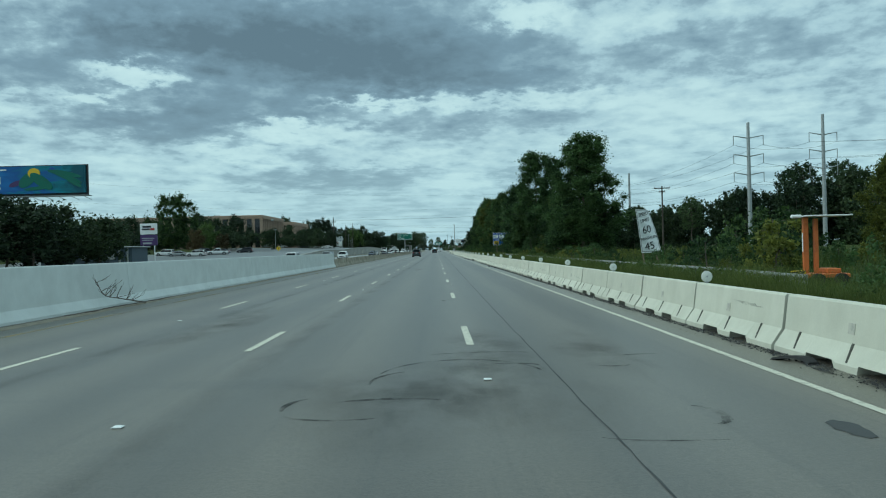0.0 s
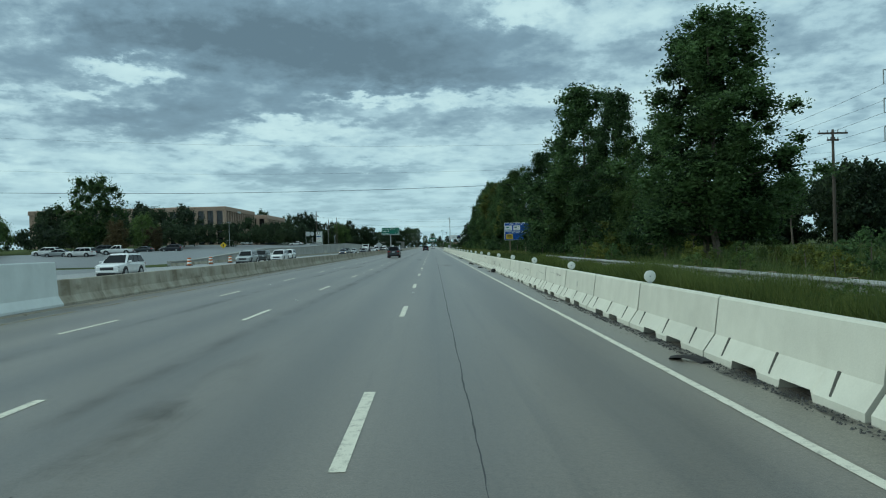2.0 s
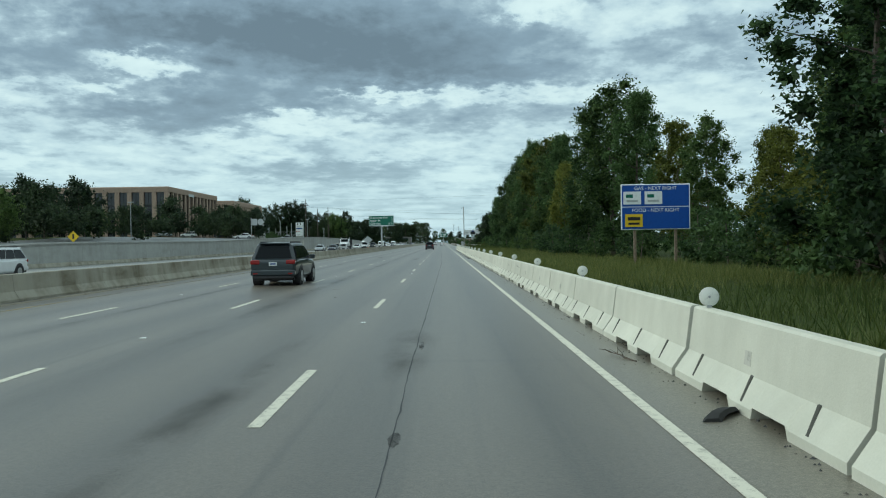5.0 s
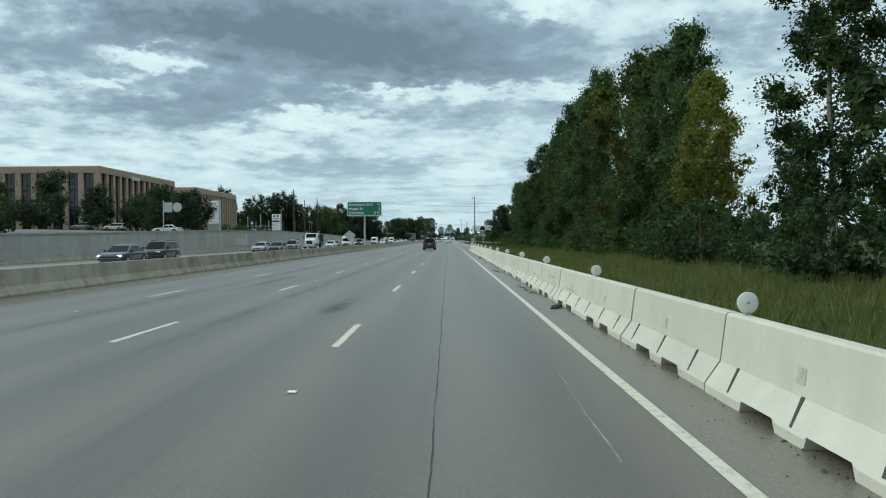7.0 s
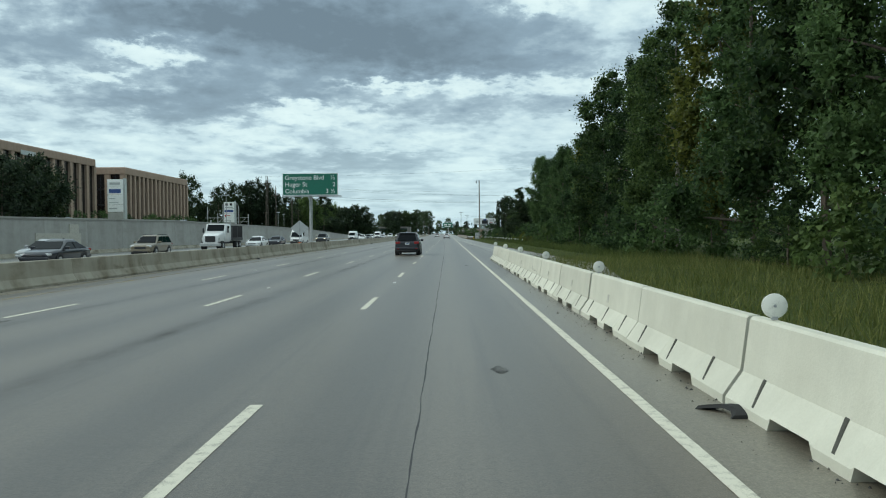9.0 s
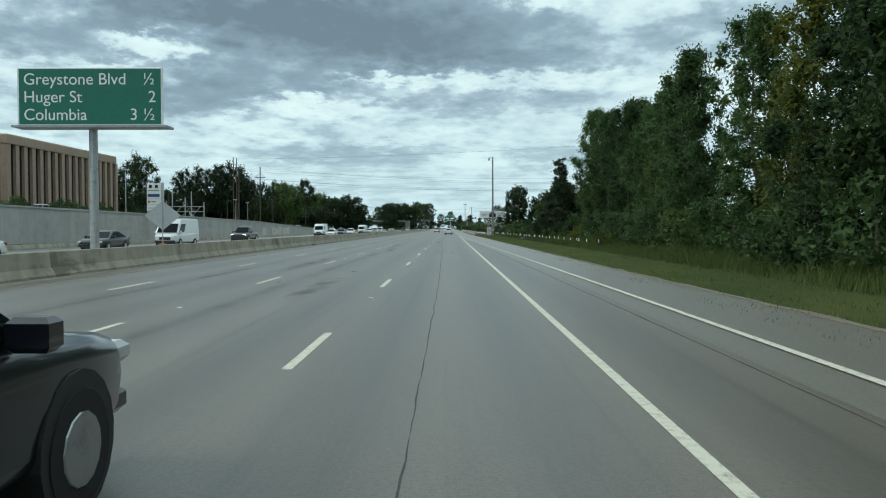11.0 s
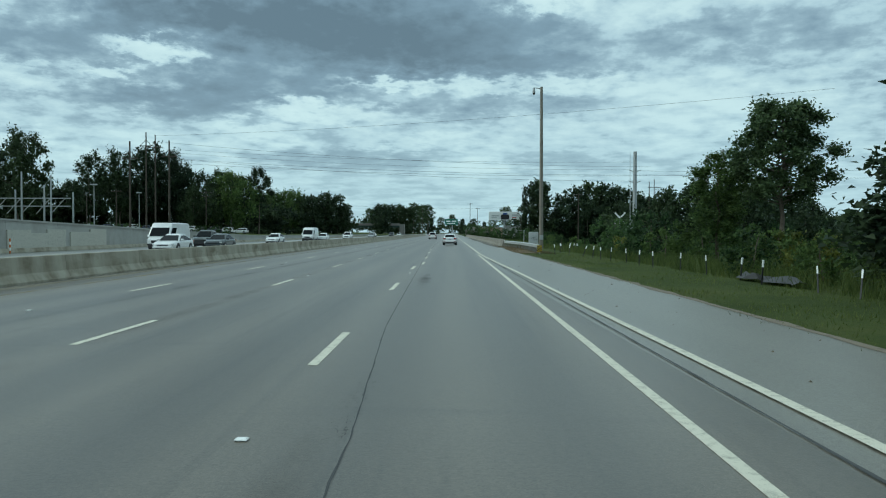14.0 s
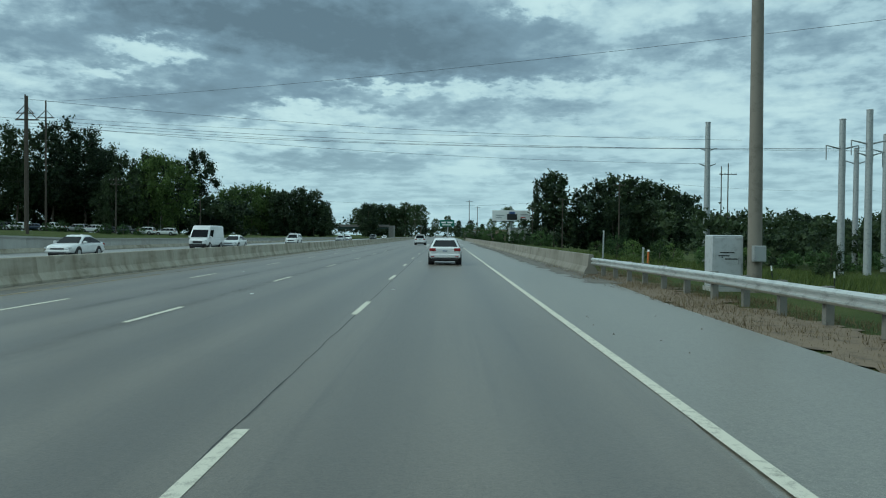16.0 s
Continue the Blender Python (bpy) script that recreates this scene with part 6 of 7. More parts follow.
for x, y, top, mt in ((11.9, 490, 1.05, "steel_dull"), (12.3, 490.5, 0.95, "orange"), (11.9, 500, 2.0, "steel_dull")):
    t = thing("marker_post", "short worn marker post behind the guard rail", "marker post", (x, y, ground_z(x, y)))
    part("post", Geo().tube((0, 0, -0.2), (0.05, 0, top), 0.06, 0.05, 8), mt, t)
    part("cap", Geo().tube((0.05, 0, top), (0.05, 0, top + 0.1), 0.07, 0.05, 8), "white_paint" if mt == "orange" else mt, t)
gsf = Geo()
for i in range(9):
    gsf.v += [(12.3 + 0.25 * math.sin(i * 1.7), 417.5 + i * 0.6, 0.03), (12.6 + 0.2 * math.sin(i), 417.6 + i * 0.6, 0.12 + 0.14 * abs(math.sin(i * 0.9))), (13.1, 417.7 + i * 0.6, 0.02)]
gsf.f = [(3 * i + a, 3 * i + a + 1, 3 * i + a + 4, 3 * i + a + 3) for i in range(8) for a in (0, 1)]
lone("silt_fabric", mesh("silt_fabric", gsf, "wire", True), "wire", "fallen black silt fence fabric in the grass", "fabric")

# far end of the road
b2 = thing("billboard", "white billboard with dark picture beyond the trees", "billboard", (24.8, 720, 0))
part("panel", Geo().slab(-6.8, 6.8, -0.2, 0.2, 7.0, 10.7, 0.05), "white_paint", b2)
part("post", Geo().tube((0, 0.3, -1), (0, 0.3, 7.0), 0.5, 0.5, 10), "steel_dull", b2)
part("catwalk", Geo().box(-6.9, 6.9, -1.0, 0.3, 6.6, 6.75), "trim_black", b2)
for x0, x1, z0, z1, mt in ((-1.6, 2.0, 7.3, 9.4, "sign_black"), (-0.8, 1.2, 9.4, 10.2, "navy"), (-5.6, -2.6, 8.7, 9.1, "sign_back"), (-5.6, -3.4, 8.0, 8.3, "sign_back"), (3.2, 5.8, 9.0, 9.4, "sign_back"), (3.2, 5.0, 8.0, 8.3, "red_paint")):
    part("printed_shape", Geo().box(x0, x1, -0.26, -0.2, z0, z1), mt, b2)
g2 = thing("guide_sign", "far green overhead motorway sign on a post", "sign", (2.0, 844, 0))
part("panel", Geo().slab(-3.8, 3.8, -0.1, 0.1, 6.2, 9.6, 0.05), "sign_green", g2)
part("post", Geo().tube((0.5, 0.2, -0.1), (0.5, 0.2, 6.2), 0.25, 0.25, 8), "steel_dull", g2)
bars(g2, ((-3.0, -0.6, 7.9, 8.7), (0.2, 2.9, 7.9, 8.7), (-2.4, 2.2, 6.8, 7.3)), -0.1, "white_paint")
ov = thing("overpass", "distant concrete overpass with a steel girder", "bridge", (0, 905, 0))
part("deck", Geo().box(-150, -33, 0, 11, 6.2, 6.9), "rail_old", ov)
part("girder", Geo().box(-150, -33, 0.4, 0.8, 5.0, 6.2), "girder_green", ov, "dull green steel girder")
part("parapet", Geo().box(-150, -33, -0.1, 0.2, 6.9, 7.7), "rail_old", ov)
part("abutment", Geo().box(-33, -30, 0, 11, -0.1, 7.2), "rail_old", ov)
for x in (-46,):
    part("pier", Geo().slab(x - 0.7, x + 0.7, 1, 10, -0.1, 5.1, 0.05), "wall_retaining", ov)
for x, y, w_, d, h, mt in ((15, 770, 12, 10, 3.6, "cabinet_brown"), (36, 745, 18, 14, 5.0, "wall_retaining"), (22, 820, 18, 12, 5, "precast_brown")):
    t = thing("low_building", "low pale commercial building in the distance", "building", (x, y, -0.5))
    part("wall", Geo().box(-w_ / 2, w_ / 2, 0, d, -0.5, h), mt, t)
    part("roof", Geo().slab(-w_ / 2 - 0.3, w_ / 2 + 0.3, -0.3, d + 0.3, h, h + 0.4, 0.05), "steel_dull", t)
    for k in range(4):
        xx = -w_ / 2 + (k + 0.5) * w_ / 4
        part("window", Geo().box(xx - 1.2, xx + 1.2, -0.06, 0.02, 1.0, h * 0.62), "window_dark", t)
for x, y, top in ((11.0, 760, 16), (16, 800, 15), (30, 700, 11)):
    utility_pole(x, y, top, ((0.5, 1.3),), 0.17)

# ---------------------------------------------------------------- wires
def wire(name, pts_list, r, label, sag):
    """Sagging wires between pairs of points, one mesh."""
    t = thing(name, label, "cables")
    for p, q in pts_list:
        p, q = Vector(p), Vector(q)
        n = 14
        pts = [p.lerp(q, i / n) - Vector((0, 0, sag * 4 * (i / n) * (1 - i / n))) for i in range(n + 1)]
        g = Geo()
        rings = []
        for i, c in enumerate(pts):
            rings.append([(c.x, c.y + r * math.cos(a), c.z + r * math.sin(a)) for a in (0.5, 2.6, 4.7)])
        g.loft(rings)
        part("cable", g, "wire", t)


wire("power_line", [((36.2, 122, 8.0), (-75, 121, 9.8))], 0.02, "black cable strung across the motorway", 2.2)
wire("power_line", [((36.2, 122, 8.9), (-75, 121, 12.2)), ((36.2, 122, 10.6), (-75, 121, 15.6))], 0.007, "thin black cables strung across the motorway", 2.2)
tw = []
for z1, z2, z3 in ((21.6, 22.6, 21), (17.8, 19.0, 18), (14.0, 15.4, 15)):
    for s in (-3.05, 3.05):
        tw += [((64.6 + s, 156, z1), (83 + s, 161.5, z2)), ((83 + s, 161.5, z2), (190, 150 + s, 26)), ((64.6 + s, 156, z1), (63.4 + s * 0.4, 248, z3))]
wire("transmission_line", tw, 0.028, "dark transmission cables between steel poles", 1.2)
lr = []
for i, (zl, zr, yl, yr) in enumerate(((24.4, 19.6, 598.5, 586), (24.4, 17.6, 609, 586), (22.0, 17.0, 566, 570), (18.4, 14.8, 566, 586), (17.6, 14.2, 554, 557), (16.6, 13.8, 554, 552))):
    lr.append(((-80.9 if i < 2 else -63.5, yl, zl), (48 if i < 4 else 57.5, yr, zr)))
lr += [((-82.8, 609.7, 29.0), (70, 530, 27.5))]
wire("transmission_line", lr, 0.026, "dark cables crossing high over the motorway", 1.3)
wire("power_line", [((-69, 612, 12.4), (-10, 700, 11.5)), ((-69, 612, 12.4), (-130, 560, 11)), ((-10, 700, 11.5), (33, 655, 11.4)), ((57, 640, 15), (120, 660, 15)), ((48, 586, 17.4), (130, 575, 18)), ((57, 557, 14), (130, 560, 15))], 0.026, "thin dark distribution cables", 0.8)

# ---------------------------------------------------------------- vehicles
def ring(y, zb, zt, w, round_=0.12):
    r = min(round_, (zt - zb) * 0.35)
    m = zb + (zt - zb) * 0.55
    half = [(w * 0.86, zb), (w * 0.97, zb + r), (w, m), (w * 0.985, zt - r), (w * 0.93, zt - r * 0.3), (w * 0.80, zt)]
    return [(x, y, z) for x, z in half] + [(-x, y, z) for x, z in reversed(half)]


def panel_between(a, b, c, d, inset, depth):
    """A thin pane over the quad a b c d, shrunk by inset and standing proud by depth."""
    P = [Vector(p) for p in (a, b, c, d)]
    m = sum(P, Vector()) / 4
    nrm = (P[1] - P[0]).cross(P[3] - P[0]).normalized()
    outer = []
    for p in P:
        v = m - p
        outer.append(p + v * min(0.45, inset / max(v.length, 0.01)))
    return Geo().loft([[tuple(p - nrm * 0.01) for p in outer], [tuple(p + nrm * depth) for p in outer]])


SHAPES = {
    "suv": dict(L=4.75, W=0.95, st=((-2.36, 0.50, 0.98, 0.80), (-2.28, 0.36, 1.06, 0.90), (-1.5, 0.28, 1.09, 0.95), (0.9, 0.27, 1.07, 0.95), (1.6, 0.28, 1.02, 0.94), (2.15, 0.33, 0.94, 0.88), (2.36, 0.45, 0.80, 0.76)),
                cab=(-2.26, -1.98, 0.30, 1.18, 1.04, 1.70, 0.90, 0.70), wheel=0.36, axles=(-1.38, 1.42), tail=0.96, rails=True),
    "sedan": dict(L=4.80, W=0.92, st=((-2.40, 0.48, 0.92, 0.76), (-2.30, 0.36, 1.00, 0.86), (-1.4, 0.27, 1.00, 0.92), (0.9, 0.25, 0.95, 0.92), (1.7, 0.27, 0.88, 0.90), (2.25, 0.33, 0.78, 0.82), (2.42, 0.42, 0.66, 0.70)),
                  cab=(-1.98, -1.02, 0.12, 1.08, 0.92, 1.46, 0.86, 0.62), wheel=0.32, axles=(-1.42, 1.40), tail=0.86, rails=False),
    "pickup": dict(L=5.5, W=0.96, st=((-2.75, 0.55, 1.08, 0.90), (-2.70, 0.48, 1.12, 0.94), (-1.5, 0.42, 1.13, 0.96), (1.1, 0.40, 1.12, 0.96), (1.9, 0.40, 1.10, 0.95), (2.5, 0.46, 1.0, 0.90), (2.72, 0.55, 0.86, 0.80)),
                   cab=(-0.85, -0.70, 0.45, 1.25, 1.10, 1.80, 0.90, 0.70), wheel=0.40, axles=(-1.65, 1.75), tail=0.96, rails=False),
    "van": dict(L=5.9, W=1.0, st=((-2.95, 0.50, 1.2, 0.95), (-2.90, 0.40, 1.25, 1.0), (-1.5, 0.36, 1.25, 1.02), (1.6, 0.34, 1.25, 1.02), (2.3, 0.36, 1.2, 1.0), (2.8, 0.42, 1.05, 0.92), (2.95, 0.5, 0.9, 0.8)),
                cab=(-2.92, -2.88, 1.55, 2.45, 1.22, 2.45, 0.99, 0.90), wheel=0.36, axles=(-1.75, 1.95), tail=1.1, rails=False),
}


def vehicle(kind, paint_name, label, category, loc, turn, lights_on=False, group=""):
    s = SHAPES[kind]
    t = thing(category.replace(" ", "_"), label, category, loc, turn, group)
    P = "paint_" + paint_name
    body = part("body", Geo().loft([ring(*q) for q in s["st"]]), P, t, "", True)
    rb_, rt, ft, fb, zb, zt, wb, wt = s["cab"]
    ys = (rb_, rt, ft, fb)
    g = Geo()
    rings = []
    for y, z in ((rb_, zb), (rt, zt - 0.05), (rt + 0.12, zt), ((rt + ft) / 2, zt + 0.03), (ft - 0.12, zt), (ft, zt - 0.06), (fb, zb)):
        f = (z - zb) / (zt - zb)
        w_ = wb + (wt - wb) * min(1, f)
        rings.append([(wb, y, zb - 0.06), (w_, y, max(z - 0.06, zb - 0.03)), (w_ * 0.86, y, z), (-w_ * 0.86, y, z), (-w_, y, max(z - 0.06, zb - 0.03)), (-wb, y, zb - 0.06)])
    cabin = part("cabin", g.loft(rings), P, t, "", True)
    for ob in (body, cabin):
        edge = ob.modifiers.new("rounding", "BEVEL")
        edge.width, edge.segments, edge.limit_method, edge.angle_limit = 0.045, 2, "ANGLE", radians(24)
    z1 = zt - (0.42 if kind == "van" else 0.10)
    k = (z1 - zb) / (zt - zb)
    wt2 = wb + (wt - wb) * k
    yr, yf = rb_ + (rt - rb_) * k, fb + (ft - fb) * k
    glass = "car_glass"
    part("windscreen", panel_between((wb * 0.92, fb, zb), (-wb * 0.92, fb, zb), (-wt2 * 0.9, yf, z1), (wt2 * 0.9, yf, z1), 0.06, 0.022), glass, cabin)
    if kind != "van":
        part("rear_window", panel_between((-wb * 0.9, rb_, zb + 0.03), (wb * 0.9, rb_, zb + 0.03), (wt2 * 0.9, yr, z1), (-wt2 * 0.9, yr, z1), 0.09, 0.03), glass, cabin)
    side = [(rb_ + 0.10, rt + 0.10), (fb - 0.12, ft + 0.02)]
    cuts = (0.0, 0.34, 0.64, 1.0) if kind == "suv" else (0.0, 0.5, 1.0) if kind != "van" else (0.74, 1.0)
    for sgn in (1, -1):
        for a, b_ in zip(cuts, cuts[1:]):
            lo0, lo1 = side[0][0] + (side[1][0] - side[0][0]) * a, side[0][0] + (side[1][0] - side[0][0]) * b_
            hi0, hi1 = side[0][1] + (side[1][1] - side[0][1]) * a, side[0][1] + (side[1][1] - side[0][1]) * b_
            q = [(sgn * wb, lo0, zb + 0.02), (sgn * wb, lo1, zb + 0.02), (sgn * wt2, hi1, z1), (sgn * wt2, hi0, z1)]
            if sgn < 0:
                q = [q[1], q[0], q[3], q[2]]
            part("side_window", panel_between(*q, 0.05, 0.014), glass, cabin)
        part("mirror", Geo().slab(sgn * (s["W"] + 0.07) - 0.11, sgn * (s["W"] + 0.07) + 0.11, fb - 0.42, fb - 0.28, zb - 0.02, zb + 0.16, 0.03), P if kind != "pickup" else "trim_black", t)
        if s["rails"]:
            part("roof_rail", Geo().box(sgn * wt * 0.86 - 0.02, sgn * wt * 0.86 + 0.02, rt + 0.2, ft - 0.1, zt + 0.01, zt + 0.06), "trim_black", t)
    yb, yfr = s["st"][0][0], s["st"][-1][0]
    W = s["W"]
    # rear lights, plate and bumper
    tl = s["tail"]
    for sgn in (1, -1):
        x0, x1 = (W * 0.55, W * 0.93) if kind != "van" else (W * 0.86, W * 0.97)
        a, b_ = sorted((sgn * x0, sgn * x1))
        part("tail_light", Geo().slab(a, b_, yb - 0.03, yb + 0.30, tl - (0.10 if kind != "pickup" else 0.2), tl + 0.07, 0.03), "lens_red", t)
        a, b_ = sorted((sgn * W * 0.52, sgn * W * 0.90))
        part("headlight", Geo().slab(a, b_, yfr - 0.32, yfr - 0.03, s["st"][-2][2] - 0.22, s["st"][-2][2] - 0.07, 0.04), "headlight_on" if lights_on else "lens_clear", t)
    pl = part("plate", Geo().box(-0.16, 0.16, yb - 0.015, yb + 0.02, tl - 0.16, tl - 0.01), "plate", t)
    part("bar", Geo().box(-0.11, 0.11, yb - 0.02, yb - 0.014, tl - 0.11, tl - 0.06), "navy", pl)
    zb0, zf0 = s["st"][0][1], s["st"][-1][1]
    dark = kind in ("van", "pickup")
    bp = part("bumper", Geo().slab(-W * 0.92, W * 0.92, yb - 0.05, yb + 0.30, zb0 - 0.10, zb0 + 0.14, 0.05), "trim_black" if dark else P, t)
    part("valance", Geo().slab(-W * 0.80, W * 0.80, yb - 0.03, yb + 0.25, zb0 - 0.22, zb0 - 0.09, 0.03), "trim_black", bp)
    if not dark:
        for sgn in (1, -1):
            part("reflector", Geo().box(sgn * W * 0.72 - 0.09, sgn * W * 0.72 + 0.09, yb - 0.058, yb - 0.04, zb0 - 0.03, zb0 + 0.02), "lens_red", bp)
    fp = part("front_bumper", Geo().slab(-W * 0.84, W * 0.84, yfr - 0.25, yfr + 0.04, zf0 - 0.10, zf0 + 0.09, 0.05), "trim_black" if dark else P, t)
    part("air_intake", Geo().slab(-W * 0.62, W * 0.62, yfr - 0.2, yfr + 0.05, zf0 - 0.19, zf0 - 0.04, 0.03), "trim_black", fp)
    part("grille", Geo().slab(-W * 0.48, W * 0.48, yfr - 0.12, yfr + 0.015, s["st"][-1][1] + 0.10, s["st"][-1][2] - 0.02, 0.03), "trim_black", t)
    if kind == "suv":
        part("spoiler", Geo().slab(-wt * 0.86, wt * 0.86, rt - 0.16, rt + 0.1, zt - 0.05, zt + 0.01, 0.015), P, t)
    if kind == "sedan":
        part("antenna", Geo().slab(-0.03, 0.03, rt + 0.1, rt + 0.28, zt, zt + 0.07, 0.01), P, t)
    if kind == "pickup":
        part("bed", Geo().box(-W * 0.84, W * 0.84, -2.68, -0.95, 0.9, 1.135), "trim_black", t)
    r = s["wheel"]
    for ya in s["axles"]:
        for sgn in (1, -1):
            x0, x1 = sorted((sgn * (W - 0.20), sgn * (W + 0.008)))
            part("wheel_arch", Geo().tube((sgn * (W - 0.3), ya, r + 0.03), (sgn * (W + 0.003), ya, r + 0.03), r + 0.075, r + 0.075, 18), "trim_black", t)
            wh = part("wheel", Geo().tube((sgn * (W - 0.23), ya, r), (sgn * (W + 0.012), ya, r), r, r * 0.97, 20), "tyre", t)
            part("rim", Geo().tube((sgn * (W - 0.02), ya, r), (sgn * (W + 0.022), ya, r), r * 0.66, r * 0.60, 14), "rim", wh)
    part("underside", Geo().box(-W * 0.8, W * 0.8, yb + 0.3, yfr - 0.3, 0.2, 0.34), "trim_black", t)
    return t


# ahead, on this carriageway
vehicle("suv", "grey", "dark teal-grey family SUV driving away", "suv", (-5.0, 172.5, 0), 0)
vehicle("suv", "black", "black seven-seat SUV driving away", "suv", (-1.2, 312, 0), 0)
vehicle("sedan", "white", "white four-door sedan driving away", "sedan", (1.57, 494.5, 0), 0)
vehicle("suv", "white", "white SUV driving away far ahead", "suv", (-2.7, 578.5, 0), 0)
# oncoming
ON = "oncoming traffic"
for kind, col, lab, cat, x, y, lit in (
        ("suv", "white", "white oncoming SUV", "suv", -21.7, 111, False),
        ("suv", "silver", "silver oncoming SUV", "suv", -22.4, 151.3, False), ("suv", "white", "white oncoming SUV", "suv", -20.6, 162.7, False),
        ("suv", "green", "dark green oncoming SUV", "suv", -24.5, 169, False), ("suv", "white", "white oncoming SUV", "suv", -22.8, 181, False),
        ("sedan", "blue", "dark blue oncoming sedan", "sedan", -22.0, 251.5, True), ("suv", "black", "black oncoming SUV", "suv", -22.2, 259, False),
        ("sedan", "black", "black oncoming sedan", "sedan", -20.9, 296.5, False), ("sedan", "silver", "silver oncoming sedan", "sedan", -24.5, 302.3, False), ("suv", "tan", "tan-gold oncoming SUV", "suv", -22.9, 315.7, False),
        ("sedan", "white", "white oncoming sedan", "sedan", -21.4, 344.8, False), ("sedan", "black", "black oncoming sedan", "sedan", -23.4, 364.3, False),
        ("van", "white", "white oncoming van", "van", -22.4, 376.3, False),
        ("pickup", "green", "dark grey-green oncoming pickup truck", "pickup truck", -21.9, 396.6, True),
        ("sedan", "white", "white oncoming sedan", "sedan", -21.0, 455.6, False), ("van", "white", "white oncoming van", "van", -24.6, 464.2, False),
        ("pickup", "green", "dark oncoming pickup truck", "pickup truck", -24.2, 474.1, False), ("sedan", "white", "white oncoming sedan", "sedan", -23.2, 501, False),
        ("sedan", "grey", "dark grey oncoming sedan", "sedan", -20.8, 467.5, False),
        ("van", "white", "white oncoming van", "van", -23.7, 530.3, False), ("sedan", "white", "white oncoming sedan", "sedan", -22.2, 535.4, False),
        ("suv", "white", "white oncoming SUV", "suv", -22.0, 567.7, False), ("sedan", "silver", "silver oncoming sedan", "sedan", -22, 620, False),
        ("sedan", "white", "white oncoming sedan", "sedan", -25, 655, False), ("suv", "grey", "grey oncoming SUV", "suv", -21.5, 690, False), ("sedan", "white", "white oncoming sedan", "sedan", -22, 740, False)):
    vehicle(kind, col, lab + " on the far carriageway", cat, (x, y, -0.008), 180, lit, ON)
# parked
for i, (x, y) in enumerate(((-60, 188), (-66, 192), (-57, 196), (-70, 140), (-64, 205), (-60, 372), (-66, 374), (-76, 372), (-84, 373), (-62, 440), (-70, 442), (-94, 612), (-90.5, 612), (-87, 613), (-83, 613), (-78.5, 614), (-75, 614), (-71.5, 615), (-68, 615), (-64.5, 616), (-98, 611), (-48, 330), (-54, 412), (-72, 200), (-58, 228), (-66, 232), (-102, 610), (-106, 611), (-62, 622), (-110, 610))):
    kind = ("suv", "sedan", "pickup", "suv")[i % 4]
    col = ("white", "silver", "white", "black", "grey", "white", "blue")[i % 7]
    vehicle(kind, col, "parked %s %s beside the office park" % (col, {"suv": "SUV", "sedan": "sedan", "pickup": "pickup truck"}[kind]), {"suv": "suv", "sedan": "sedan", "pickup": "pickup truck"}[kind],
            (x, y, ground_z(x, y) + 0.03), (90 + i * 7) % 360 if i < 5 else 90, False, "parked cars")

# oncoming lorry tractor
tk = thing("truck", "white bonneted truck with a dark flat body", "truck", (-23.6, 337.5, -0.008), 180)
part("hood", Geo().loft([ring(2.0, 0.9, 2.0, 1.0), ring(3.2, 0.85, 1.85, 0.95), ring(3.9, 0.8, 1.6, 0.85)]), "paint_white", tk, "", True)
cb_ = part("cab", Geo().loft([ring(0.2, 0.9, 2.9, 1.15, 0.2), ring(1.6, 0.9, 2.9, 1.15, 0.2), ring(2.15, 0.9, 2.05, 1.12, 0.2)]), "paint_white", tk, "", True)
part("windscreen", panel_between((1.0, 2.14, 2.08), (-1.0, 2.14, 2.08), (-0.95, 1.66, 2.8), (0.95, 1.66, 2.8), 0.06, 0.03), "car_glass", cb_)
for sgn in (1, -1):
    part("side_window", Geo().box(sgn * 1.12 - 0.02, sgn * 1.12 + 0.03, 0.7, 1.5, 2.0, 2.65), "car_glass", cb_)
    part("headlight", Geo().slab(sgn * 0.75 - 0.18, sgn * 0.75 + 0.18, 3.6, 3.86, 1.15, 1.35, 0.03), "lens_clear", tk)
    part("exhaust", Geo().tube((sgn * 1.1, 0.1, 1.0), (sgn * 1.1, 0.1, 3.3), 0.08, 0.08, 8), "steel", tk)
    part("mirror", Geo().box(sgn * 1.35 - 0.08, sgn * 1.35 + 0.08, 1.9, 2.0, 1.9, 2.4), "trim_black", tk)
part("grille", Geo().slab(-0.55, 0.55, 3.7, 3.93, 0.9, 1.55, 0.03), "trim_black", tk)
part("front_bumper", Geo().slab(-1.1, 1.1, 3.7, 4.05, 0.45, 0.8, 0.05), "steel", tk)
part("chassis", Geo().box(-0.5, 0.5, -4.5, 3.6, 0.7, 1.0), "trim_black", tk)
part("flat_body", Geo().slab(-1.2, 1.2, -4.6, -0.2, 1.05, 1.35, 0.04), "trim_black", tk)
for y in (-4.4, -2.4, -0.3):
    part("stake", Geo().box(-1.2, 1.2, y - 0.06, y + 0.06, 1.35, 2.7), "trim_black", tk)
for ya in (-3.6, -2.4, 3.0):
    for sgn in (1, -1):
        wh = part("wheel", Geo().tube((sgn * 0.75, ya, 0.5), (sgn * 1.15, ya, 0.5), 0.5, 0.49, 18), "tyre", tk)
        part("rim", Geo().tube((sgn * 1.12, ya, 0.5), (sgn * 1.17, ya, 0.5), 0.28, 0.24, 12), "rim", wh)

